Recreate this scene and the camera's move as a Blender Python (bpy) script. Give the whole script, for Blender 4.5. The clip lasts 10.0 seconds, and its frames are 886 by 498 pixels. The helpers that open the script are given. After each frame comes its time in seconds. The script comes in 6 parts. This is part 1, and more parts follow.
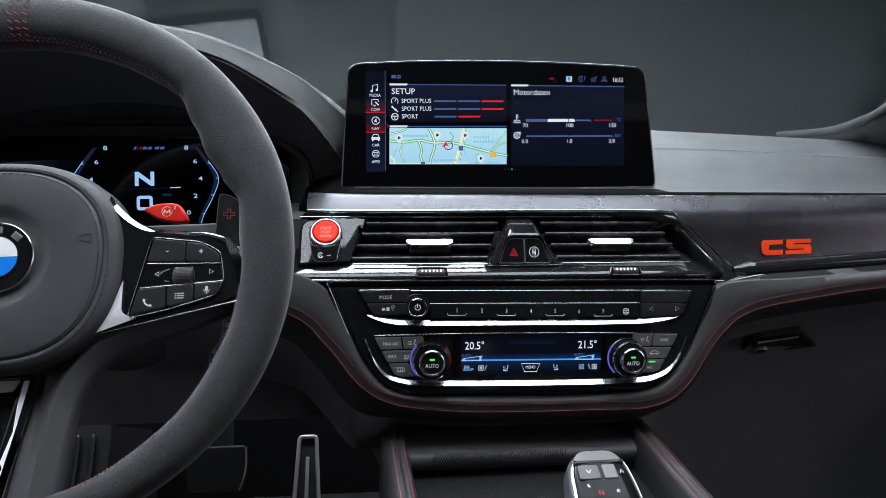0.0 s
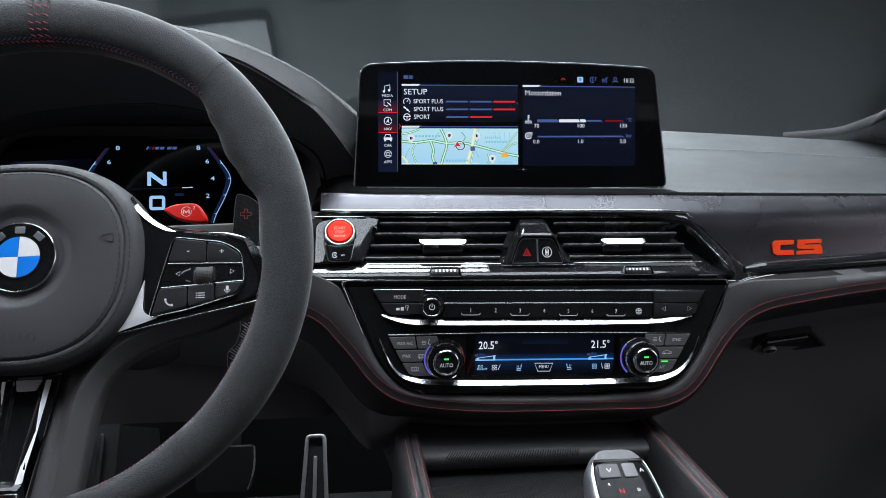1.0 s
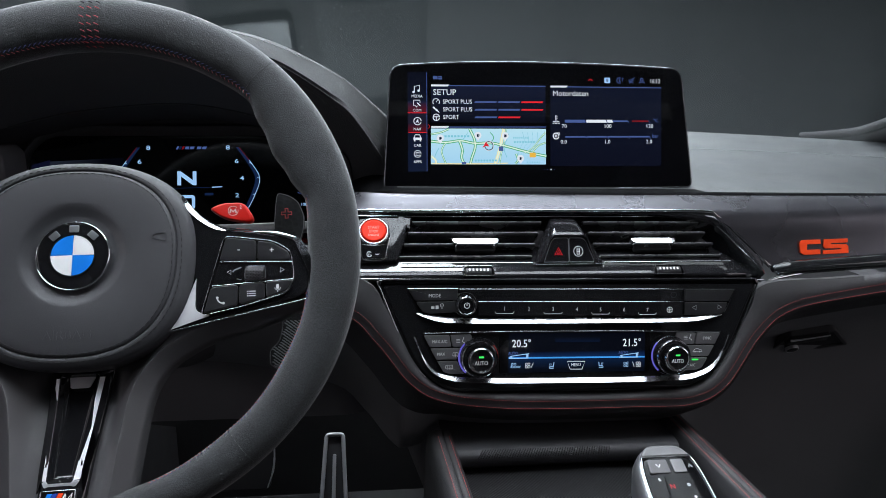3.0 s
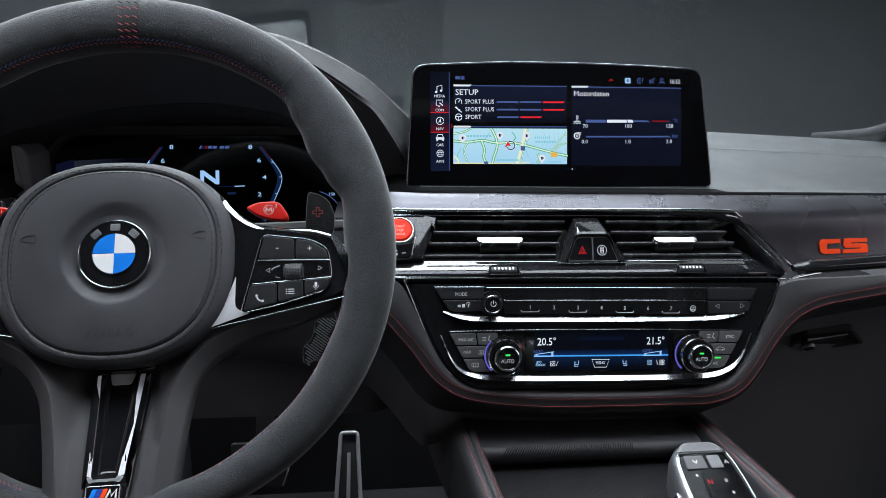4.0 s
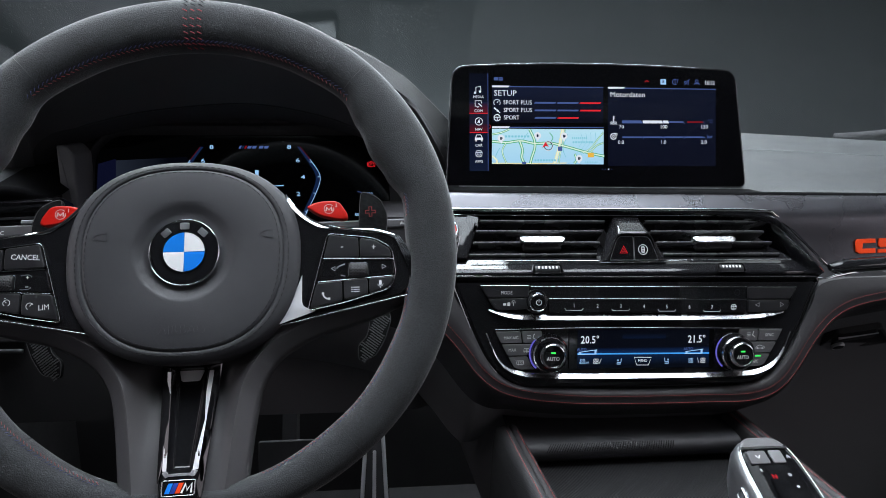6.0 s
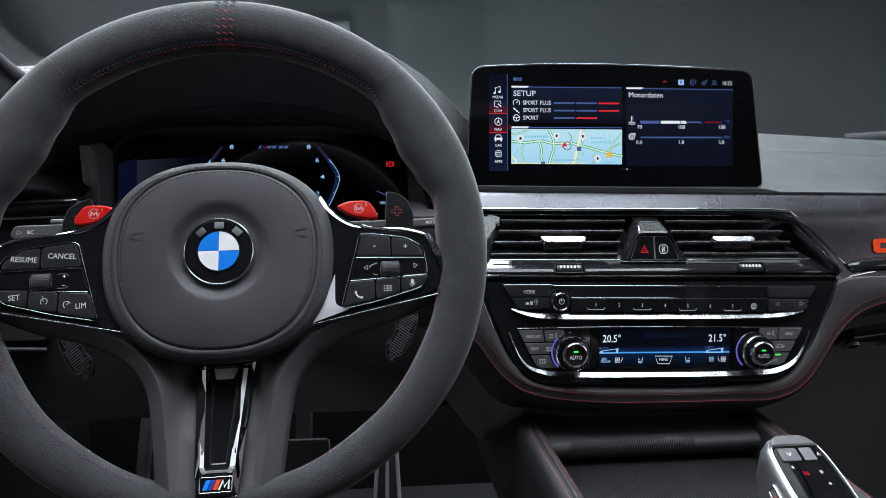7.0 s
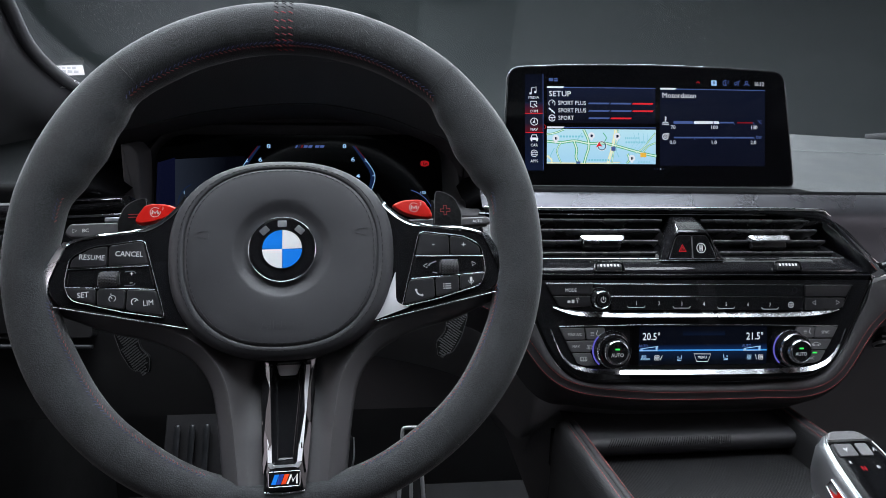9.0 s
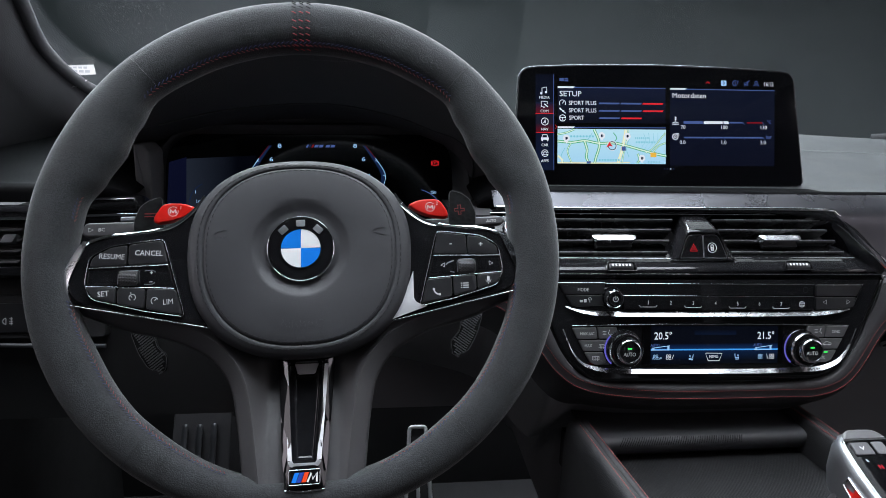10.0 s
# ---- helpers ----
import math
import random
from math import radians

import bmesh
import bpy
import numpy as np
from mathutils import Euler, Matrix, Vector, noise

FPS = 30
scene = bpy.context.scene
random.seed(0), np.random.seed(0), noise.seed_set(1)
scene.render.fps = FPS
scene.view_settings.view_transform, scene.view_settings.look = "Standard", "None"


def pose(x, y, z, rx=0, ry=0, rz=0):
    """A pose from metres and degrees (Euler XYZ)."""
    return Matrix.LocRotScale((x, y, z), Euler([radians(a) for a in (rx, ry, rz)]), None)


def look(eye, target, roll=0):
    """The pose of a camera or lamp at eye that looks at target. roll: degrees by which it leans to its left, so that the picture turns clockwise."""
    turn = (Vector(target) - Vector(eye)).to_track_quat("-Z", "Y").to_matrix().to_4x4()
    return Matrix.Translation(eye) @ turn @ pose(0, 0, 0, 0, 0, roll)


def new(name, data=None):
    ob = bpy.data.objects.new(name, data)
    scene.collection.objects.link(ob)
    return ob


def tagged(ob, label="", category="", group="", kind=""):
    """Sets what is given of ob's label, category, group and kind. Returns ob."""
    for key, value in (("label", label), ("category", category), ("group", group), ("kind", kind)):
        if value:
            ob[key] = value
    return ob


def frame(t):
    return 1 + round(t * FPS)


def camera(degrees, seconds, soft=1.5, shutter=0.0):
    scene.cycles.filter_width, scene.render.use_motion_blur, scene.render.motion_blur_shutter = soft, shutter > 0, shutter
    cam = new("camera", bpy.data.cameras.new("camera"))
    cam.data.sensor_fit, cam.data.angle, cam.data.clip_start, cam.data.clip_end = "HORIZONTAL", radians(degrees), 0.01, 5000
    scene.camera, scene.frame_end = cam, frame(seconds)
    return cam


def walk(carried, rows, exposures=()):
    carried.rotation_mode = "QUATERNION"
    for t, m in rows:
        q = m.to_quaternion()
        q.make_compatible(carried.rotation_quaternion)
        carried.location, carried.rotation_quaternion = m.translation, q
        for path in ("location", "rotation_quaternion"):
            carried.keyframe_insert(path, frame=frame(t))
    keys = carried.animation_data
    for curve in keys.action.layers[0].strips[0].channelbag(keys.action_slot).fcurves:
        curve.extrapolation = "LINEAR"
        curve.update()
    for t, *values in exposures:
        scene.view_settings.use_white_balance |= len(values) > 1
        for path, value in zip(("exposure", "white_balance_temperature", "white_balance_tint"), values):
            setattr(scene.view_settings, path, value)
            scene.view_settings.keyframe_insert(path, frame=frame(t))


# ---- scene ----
cam = camera(69.3, 10.0, soft=0.75)
METRES, EYE, TILT, LEAN, TURN = 0.205, 1.15, -13.0, -1.1, -6.3
ROWS = [
    (0.0, 0.0, 0.0, 0.0, 0.0, 0.0, -0.0),
    (0.5, -0.0328, -0.0063, 0.0005, 0.0, -0.01, -0.01),
    (1.0, -0.067, -0.0123, 0.0009, -0.02, -0.02, -0.04),
    (1.5, -0.0974, -0.0174, 0.0006, -0.05, -0.02, -0.04),
    (2.0, -0.1404, -0.0252, -0.0002, -0.07, -0.03, -0.06),
    (2.5, -0.1803, -0.0316, -0.0003, -0.09, -0.04, -0.06),
    (4.0, -0.3671, -0.0648, -0.006, -0.24, -0.08, -0.13),
    (4.5, -0.4218, -0.0733, -0.0062, -0.27, -0.1, -0.13),
    (5.0, -0.4767, -0.0821, -0.0068, -0.3, -0.09, -0.15),
    (5.5, -0.5326, -0.0915, -0.0083, -0.31, -0.09, -0.17),
    (7.0, -0.7053, -0.1195, -0.0139, -0.36, -0.09, -0.22),
    (7.5, -0.7582, -0.1278, -0.0145, -0.37, -0.13, -0.26),
    (8.0, -0.8211, -0.1372, -0.0157, -0.42, -0.15, -0.27),
    (8.5, -0.87, -0.1449, -0.0167, -0.45, -0.16, -0.28),
    (9.0, -0.9216, -0.152, -0.0175, -0.49, -0.16, -0.3),
    (9.5, -0.9559, -0.157, -0.0189, -0.51, -0.16, -0.32),
    (10.0, -0.9865, -0.1611, -0.0194, -0.53, -0.18, -0.34),
]
walk(cam, [(t, pose(0, 0, EYE, TILT, LEAN, TURN) @ pose(METRES * x, METRES * y, METRES * z, 90 + pitch, roll, yaw)) for t, x, y, z, yaw, pitch, roll in ROWS])

# ---- world, lamps ----
world = bpy.data.worlds.new("studio_world")
scene.world = world
world.use_nodes = True
world.node_tree.nodes["Background"].inputs[0].default_value = (0.50, 0.57, 0.63, 1)
world.node_tree.nodes["Background"].inputs[1].default_value = 0.04


def softbox(name, eye, target, w, h, watts, tint=(1, 1, 1)):
    data = bpy.data.lights.new(name, "AREA")
    data.shape, data.size, data.size_y, data.energy, data.color = "RECTANGLE", w, h, watts, tint
    ob = new(name, data)
    ob.matrix_world = look(eye, target)
    return ob


softbox("softbox_front", (-0.2, 3.3, 2.75), (-0.1, 0.7, 1.0), 4.1, 1.0, 134, (0.85, 0.945, 1.03))
softbox("softbox_left", (-2.4, -0.05, 1.65), (0.0, 0.1, 1.0), 1.7, 0.9, 8.0, (1.0, 0.93, 1.0))
softbox("softbox_right", (2.5, -0.5, 1.85), (0.1, -0.2, 1.0), 2.2, 1.2, 9, (1.0, 0.93, 1.0))
softbox("softbox_top", (0.0, 0.48, 3.3), (0.0, 0.48, 1.0), 2.8, 1.5, 80, (0.89, 0.945, 1.04))
softbox("softbox_top_front", (-0.7, 1.56, 3.3), (-0.7, 1.56, 1.0), 2.5, 0.55, 84, (0.88, 0.945, 1.03))
softbox("softbox_top_right", (1.75, 1.8, 3.3), (1.75, 1.8, 1.0), 1.4, 0.8, 5, (0.88, 0.95, 1.0))


# ---- materials ----


def material(name, base, rough=0.5, metal=0.0, bump=0.0, scale=400.0, vary=0.15, blotch=25.0, coat=0.0, sheen=0.0, kind="noise", rough_vary=0.08, spec=0.5, nap=0.5):
    m = bpy.data.materials.new(name)
    m.use_nodes = True
    t = m.node_tree
    n, l = t.nodes, t.links
    b = n["Principled BSDF"]
    b.inputs["Metallic"].default_value = metal
    b.inputs["Coat Weight"].default_value = coat
    b.inputs["Coat Roughness"].default_value = 0.04
    b.inputs["Sheen Weight"].default_value = sheen
    b.inputs["Sheen Roughness"].default_value = 0.45
    b.inputs["Specular IOR Level"].default_value = spec
    tc = n.new("ShaderNodeTexCoord")
    big = n.new("ShaderNodeTexNoise")
    big.inputs["Scale"].default_value = blotch
    big.inputs["Detail"].default_value = 4
    l.new(tc.outputs["Object"], big.inputs["Vector"])
    if kind == "noise":
        fine = n.new("ShaderNodeTexNoise")
        fine.inputs["Detail"].default_value = 3
        fine_out = fine.outputs[0]
    elif kind == "grain":
        fine = n.new("ShaderNodeTexVoronoi")
        fine_out = fine.outputs["Distance"]
    else:
        fine = n.new("ShaderNodeTexWave")
        fine.bands_direction = "DIAGONAL"
        fine.inputs["Distortion"].default_value = 0.0
        fine_out = fine.outputs["Fac"]
    fine.inputs["Scale"].default_value = scale
    l.new(tc.outputs["Object"], fine.inputs["Vector"])
    mix = n.new("ShaderNodeMath")
    mix.operation = "MULTIPLY_ADD"
    mix.inputs[1].default_value, mix.inputs[2].default_value = nap, 0.0
    l.new(fine_out, mix.inputs[0])
    add = n.new("ShaderNodeMath")
    add.operation = "ADD"
    l.new(mix.outputs[0], add.inputs[0])
    l.new(big.outputs[0], add.inputs[1])
    ramp = n.new("ShaderNodeMapRange")
    ramp.inputs["From Min"].default_value, ramp.inputs["From Max"].default_value = 0.05 + 0.5 * nap, 0.95 + 0.5 * nap
    ramp.inputs["To Min"].default_value, ramp.inputs["To Max"].default_value = 1 - vary, 1 + vary
    l.new(add.outputs[0], ramp.inputs["Value"])
    col = n.new("ShaderNodeVectorMath")
    col.operation = "SCALE"
    col.inputs[0].default_value = base
    l.new(ramp.outputs[0], col.inputs["Scale"])
    l.new(col.outputs[0], b.inputs["Base Color"])
    rr = n.new("ShaderNodeMapRange")
    rr.inputs["From Min"].default_value, rr.inputs["From Max"].default_value = 0.3, 0.7
    rr.inputs["To Min"].default_value, rr.inputs["To Max"].default_value = max(0.01, rough - rough_vary), min(1, rough + rough_vary)
    l.new(big.outputs[0], rr.inputs["Value"])
    l.new(rr.outputs[0], b.inputs["Roughness"])
    if bump:
        bp = n.new("ShaderNodeBump")
        bp.inputs["Strength"].default_value = min(1, bump)
        bp.inputs["Distance"].default_value = 0.0006
        l.new(fine_out, bp.inputs["Height"])
        l.new(bp.outputs[0], b.inputs["Normal"])
    return m


def lit(name, color, strength=1.0):
    """A surface that gives off light: display pixels and lit symbols, behind black glass."""
    m = bpy.data.materials.new(name)
    m.use_nodes = True
    b = m.node_tree.nodes["Principled BSDF"]
    b.inputs["Base Color"].default_value = (0.003, 0.003, 0.004, 1)
    b.inputs["Roughness"].default_value = 0.08
    b.inputs["Specular IOR Level"].default_value = 0.15
    b.inputs["Emission Color"].default_value = (*color, 1)
    b.inputs["Emission Strength"].default_value = strength
    return m


ALCANTARA = material("grey suede", (0.0180, 0.0197, 0.0214), 0.95, bump=0.6, scale=1100, vary=0.95, blotch=60, sheen=0.32, nap=1.7)
LEATHER = material("black leather", (0.029, 0.0283, 0.030), 0.58, bump=0.25, scale=2200, kind="grain", vary=0.12, blotch=14)
DASH_LEATHER = material("anthracite leather", (0.0113, 0.0134, 0.0146), 0.6, bump=0.3, scale=2000, kind="grain", vary=0.12, blotch=10)
HUB_LEATHER = material("smooth grey leather", (0.038, 0.0385, 0.042), 0.5, bump=0.12, scale=2600, kind="grain", vary=0.08, blotch=20)
PLASTIC = material("soft black plastic", (0.042, 0.041, 0.044), 0.5, bump=0.3, scale=1500, kind="grain", vary=0.12, blotch=20)
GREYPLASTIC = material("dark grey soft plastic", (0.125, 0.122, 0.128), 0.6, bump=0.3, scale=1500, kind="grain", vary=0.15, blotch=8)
# lighter copy of the knee plastic, imitating light under the roll
PANEL_LIT_GREY = material("knee plastic lightened for light", (0.20, 0.195, 0.203), 0.65, bump=0.3, scale=1500, kind="grain", vary=0.15, blotch=8)
SPOKE = material("satin grey plastic", (0.066, 0.064, 0.067), 0.45, bump=0.15, scale=1500, vary=0.1, blotch=25)
DARK = material("matt black plastic", (0.055, 0.053, 0.057), 0.6, bump=0.2, scale=900, vary=0.2, blotch=20)
# black trim; on the driver's side its depth also imitates shade
BLACK_SHADED_TRIM = material("black trim and shaded trim", (0.020, 0.0195, 0.0205), 0.7, bump=0.2, scale=900, vary=0.2, blotch=20)
CARPET = material("black carpet", (0.034, 0.033, 0.035), 0.95, bump=0.9, scale=700, vary=0.4, blotch=18)
PIANO = material("piano black lacquer", (0.009, 0.009, 0.010), 0.045, coat=0.4, vary=0.1, rough_vary=0.02, blotch=9)
BUTTON = material("black button plastic", (0.015, 0.015, 0.0165), 0.38, bump=0.1, scale=1500, vary=0.1, blotch=40)
GREYBUTTON = material("grey button plastic", (0.088, 0.086, 0.090), 0.42, bump=0.1, scale=1500, vary=0.1, blotch=40)
CHROME = material("polished chrome", (0.82, 0.83, 0.85), 0.10, metal=1.0, vary=0.04, rough_vary=0.04, blotch=40)
SLAT = material("satin black slat plastic", (0.035, 0.035, 0.037), 0.26, bump=0.1, scale=1500, vary=0.1, blotch=40)
DARKCHROME = material("dark chrome", (0.30, 0.31, 0.33), 0.16, metal=1.0, vary=0.06, blotch=30)
RIBBED = material("ribbed anthracite trim", (0.088, 0.087, 0.097), 0.27, bump=0.02, scale=420, kind="wave", vary=0.03, blotch=12, metal=0.85, rough_vary=0.03)
TRAYRIB = material("ribbed black rubber", (0.008, 0.008, 0.0085), 0.65, bump=0.4, scale=200, kind="wave", vary=0.3, blotch=12, spec=0.2)
LIPCHROME = material("satin bright chrome", (0.88, 0.88, 0.90), 0.24, metal=1.0, vary=0.05, rough_vary=0.06, blotch=60)
SATIN = material("mid grey satin metal", (0.30, 0.31, 0.33), 0.42, metal=1.0, vary=0.06, blotch=30)
CARBON = material("carbon weave", (0.010, 0.0105, 0.011), 0.45, bump=0.5, scale=220, kind="grain", vary=0.5, blotch=60, spec=0.1)
BLACKGLASS = material("black display glass", (0.002, 0.002, 0.0025), 0.06, vary=0.05, rough_vary=0.015, blotch=12)
RED = material("red lacquered plastic", (0.62, 0.010, 0.005), 0.34, vary=0.06, blotch=40, coat=0.15)
REDPRINT = material("red print", (0.80, 0.055, 0.006), 0.6, spec=0.25, vary=0.08, blotch=60)
REDTHREAD = material("red thread", (0.38, 0.062, 0.06), 0.7, vary=0.25, blotch=300)
MARKRED = material("deep red thread", (0.34, 0.025, 0.035), 0.6, vary=0.35, blotch=300)
RIMRED = material("faded red thread", (0.38, 0.085, 0.085), 0.75, vary=0.35, blotch=300)
RIMBLUE = material("faded blue thread", (0.05, 0.065, 0.17), 0.75, vary=0.35, blotch=300)
GREYTHREAD = material("grey thread", (0.22, 0.22, 0.23), 0.75, vary=0.25, blotch=300)
DIMTHREAD = material("dark grey thread", (0.10, 0.10, 0.105), 0.75, vary=0.25, blotch=300)
BLACKTHREAD = material("black thread", (0.010, 0.010, 0.011), 0.8, vary=0.2, blotch=300)
DULLRED = material("dull red print", (0.22, 0.012, 0.012), 0.5, vary=0.1, blotch=80)
CONSOLE = material("black console leather", (0.017, 0.0168, 0.0178), 0.6, bump=0.4, scale=800, kind="grain", vary=0.12, blotch=10)
HOODTOP = material("padded hood leather", (0.007, 0.0077, 0.0084), 0.75, bump=0.3, scale=2000, kind="grain", vary=0.12, blotch=10, spec=0.25)
# near-black leather; on the dash top it also carries shade
PAD_SHADE_BLACK = material("black leather with shade in it", (0.004, 0.004, 0.0045), 0.9, bump=0.2, scale=900, kind="grain", vary=0.15, blotch=14, spec=0.05)
HOODLEATHER = material("dark hood leather", (0.070, 0.069, 0.072), 0.62, bump=0.5, scale=800, kind="grain", vary=0.12, blotch=10)
CARBONLIGHT = material("carbon strands", (0.085, 0.086, 0.09), 0.35, vary=0.25, blotch=200)
SILVER = material("brushed silver", (0.42, 0.43, 0.45), 0.34, metal=0.92, vary=0.05, blotch=30)
BRIGHTMETAL = material("worn bright metal", (0.62, 0.62, 0.64), 0.17, metal=1.0, vary=0.12, rough_vary=0.1, blotch=90, bump=0.05, scale=120)
GEARTOP = material("dark gear selector top", (0.004, 0.004, 0.0045), 0.12, spec=0.15, vary=0.1, blotch=60)
BLACKCHROME = material("polished black chrome", (0.12, 0.118, 0.124), 0.08, metal=1.0, vary=0.04, rough_vary=0.02, blotch=40)
ALU = material("brushed pedal aluminium", (0.80, 0.80, 0.82), 0.4, metal=0.4, vary=0.06, blotch=60)
CAPRED = material("red satin button", (0.74, 0.028, 0.010), 0.5, vary=0.06, blotch=60, spec=0.1)
PALEPRINT = material("pale red print", (0.62, 0.27, 0.22), 0.5, vary=0.05, blotch=90)
PRINT = material("white print", (0.70, 0.70, 0.70), 0.5, vary=0.05, blotch=90)
GREYPRINT = material("grey print", (0.30, 0.30, 0.31), 0.5, vary=0.05, blotch=90)
BLUE = material("blue enamel", (0.01, 0.20, 0.72), 0.25, vary=0.05, coat=0.5)
WHITE = material("white enamel", (0.80, 0.80, 0.80), 0.25, vary=0.04, coat=0.5)
NAVY = material("dark blue enamel", (0.02, 0.05, 0.30), 0.3, vary=0.05)
PILLAR = material("woven grey pillar cloth", (0.095, 0.092, 0.098), 0.9, bump=0.6, scale=900, vary=0.15, blotch=12)
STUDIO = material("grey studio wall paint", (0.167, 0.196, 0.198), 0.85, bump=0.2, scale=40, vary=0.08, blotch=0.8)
# wall paint darkened to keep studio reflections in the trim low
STUDIO_DIMMED = material("studio wall paint dimmed for reflections", (0.045, 0.048, 0.05), 0.85, bump=0.2, scale=40, vary=0.08, blotch=0.8)
STUDIO_FLOOR = material("grey studio floor paint", (0.14, 0.145, 0.145), 0.6, bump=0.2, scale=60, vary=0.12, blotch=1.5)
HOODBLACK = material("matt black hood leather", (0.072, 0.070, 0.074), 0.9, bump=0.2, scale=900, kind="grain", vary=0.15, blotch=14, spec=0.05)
HEADLINER = material("dark headliner cloth", (0.03, 0.03, 0.03), 0.95, bump=0.4, scale=700, vary=0.15, blotch=8)
PROJECTOR = material("pale projector window", (0.16, 0.17, 0.175), 0.4, vary=0.05, blotch=20)
PAPER = material("white paper sticker", (0.52, 0.49, 0.48), 0.6, vary=0.06, blotch=50)

L_WHITE = lit("display white", (0.80, 0.86, 0.95), 0.9)
L_BLUEWHITE = lit("gauge pale blue", (0.35, 0.60, 0.95), 0.9)
L_BLUE = lit("display blue", (0.10, 0.17, 0.48), 0.6)
L_NAVY = lit("display navy", (0.006, 0.011, 0.035), 1.0)
L_NAVY2 = lit("display side navy", (0.012, 0.025, 0.075), 1.0)
L_RED = lit("display red", (0.75, 0.02, 0.03), 0.9)
L_DIMRED = lit("display dim red", (0.22, 0.006, 0.012), 0.8)
L_FAINTRED = lit("display faint red", (0.10, 0.004, 0.008), 0.8)
L_ROAD = lit("map road green", (0.08, 0.40, 0.20), 1.0)
L_ROADIN = lit("map road pale", (0.72, 0.86, 0.74), 1.0)
L_SAND = lit("map road sand", (0.85, 0.76, 0.42), 1.0)
L_RIVER = lit("map river", (0.20, 0.55, 0.68), 1.0)
L_ORANGE = lit("map orange", (0.80, 0.45, 0.06), 1.0)
L_CYAN = lit("climate line blue", (0.05, 0.30, 0.80), 1.0)
L_GREEN = lit("green led", (0.05, 0.85, 0.12), 1.2)
L_DIMBLUE = lit("gauge blue", (0.006, 0.016, 0.055), 0.9)

# ---- geometry helpers: local millimetres, x across, y up, z out of the face ----


def weighted_normals(me, sharp):
    """Smooth shading in which large faces keep their own flatness."""
    normals = [p.normal.copy() for p in me.polygons]
    weighted = [n * p.area for n, p in zip(normals, me.polygons)]
    around = [[] for _ in me.vertices]
    for p in me.polygons:
        for v in p.vertices:
            around[v].append(p.index)
    limit, out = math.cos(radians(sharp)), []
    for p in me.polygons:
        n = normals[p.index]
        for v in p.vertices:
            total = Vector((0, 0, 0))
            for q in around[v]:
                if n.dot(normals[q]) > limit:
                    total += weighted[q]
            out.append(total.normalized() if total.length > 1e-14 else n)
    me.normals_split_custom_set(out)


def part(name, geo, mat, parent=None, label="", at=None, sharp=62, smooth=True):
    verts, faces = geo
    me = bpy.data.meshes.new(name)
    me.from_pydata([(x * 0.001, y * 0.001, z * 0.001) for x, y, z in verts], [], faces)
    me.validate()
    bm = bmesh.new()
    bm.from_mesh(me)
    bmesh.ops.recalc_face_normals(bm, faces=bm.faces)
    bm.to_mesh(me)
    bm.free()
    if smooth:
        me.polygons.foreach_set("use_smooth", [True] * len(me.polygons))
        weighted_normals(me, sharp)
    me.materials.append(mat)
    ob = new(name, me)
    if parent:
        ob.parent = parent
    if at:
        ob.matrix_basis = at
    if label:
        tagged(ob, label)
    return ob


def thing(name, m, label, category, group="", kind=""):
    ob = new(name)
    ob.empty_display_size = 0.02
    ob.matrix_world = m
    return tagged(ob, label, category, group, kind)


def face_frame(x, y, z, lean, roll=0.0):
    """A face that looks back along -y and leans away at its top by lean degrees."""
    return pose(x, y, z, 90 - lean) @ pose(0, 0, 0, 0, 0, roll)


def joined(*geos):
    verts, faces = [], []
    for v, f in geos:
        k = len(verts)
        verts += v
        faces += [[i + k for i in q] for q in f]
    return verts, faces


def moved(geo, m):
    """m in millimetres."""
    return [tuple(m @ Vector(v)) for v in geo[0]], geo[1]


def shift(geo, x=0.0, y=0.0, z=0.0):
    return [(a + x, b + y, c + z) for a, b, c in geo[0]], geo[1]


def flip(pts):
    return [(-x, y) for x, y in pts][::-1]


def ccw(pts):
    area = sum(a[0] * b[1] - b[0] * a[1] for a, b in zip(pts, pts[1:] + pts[:1]))
    return list(pts) if area > 0 else list(pts)[::-1]


def rounded(pts, r, n=5):
    """Corners rounded; r one radius or one a corner."""
    out, k = [], len(pts)
    rs = r if isinstance(r, (list, tuple)) else [r] * k
    for i in range(k):
        p, a, b = Vector(pts[i]), Vector(pts[i - 1]), Vector(pts[(i + 1) % k])
        da, db = a - p, b - p
        la, lb = da.length, db.length
        cut = min(rs[i], la * 0.48, lb * 0.48)
        if cut < 0.01:
            out.append(tuple(p))
            continue
        s, e = p + da / la * cut, p + db / lb * cut
        for j in range(n + 1):
            t = j / n
            out.append(tuple(s * (1 - t) ** 2 + p * 2 * t * (1 - t) + e * t * t))
    return out


def rect(cx, cy, w, h, r=0.0, n=4):
    pts = [(cx - w / 2, cy - h / 2), (cx + w / 2, cy - h / 2), (cx + w / 2, cy + h / 2), (cx - w / 2, cy + h / 2)]
    return rounded(pts, r, n) if r else pts


def circle(cx, cy, r, n=32):
    return [(cx + r * math.cos(2 * math.pi * i / n), cy + r * math.sin(2 * math.pi * i / n)) for i in range(n)]


def inset(pts, d):
    """A closed ccw outline moved inwards by d."""
    if abs(d) < 1e-6:
        return list(pts)
    out, k = [], len(pts)
    for i in range(k):
        a, p, b = Vector(pts[i - 1]), Vector(pts[i]), Vector(pts[(i + 1) % k])
        e, f = (p - a), (b - p)
        e = e.normalized() if e.length > 1e-6 else f.normalized()
        f = f.normalized() if f.length > 1e-6 else e
        n = Vector((-e.y, e.x)) + Vector((-f.y, f.x))
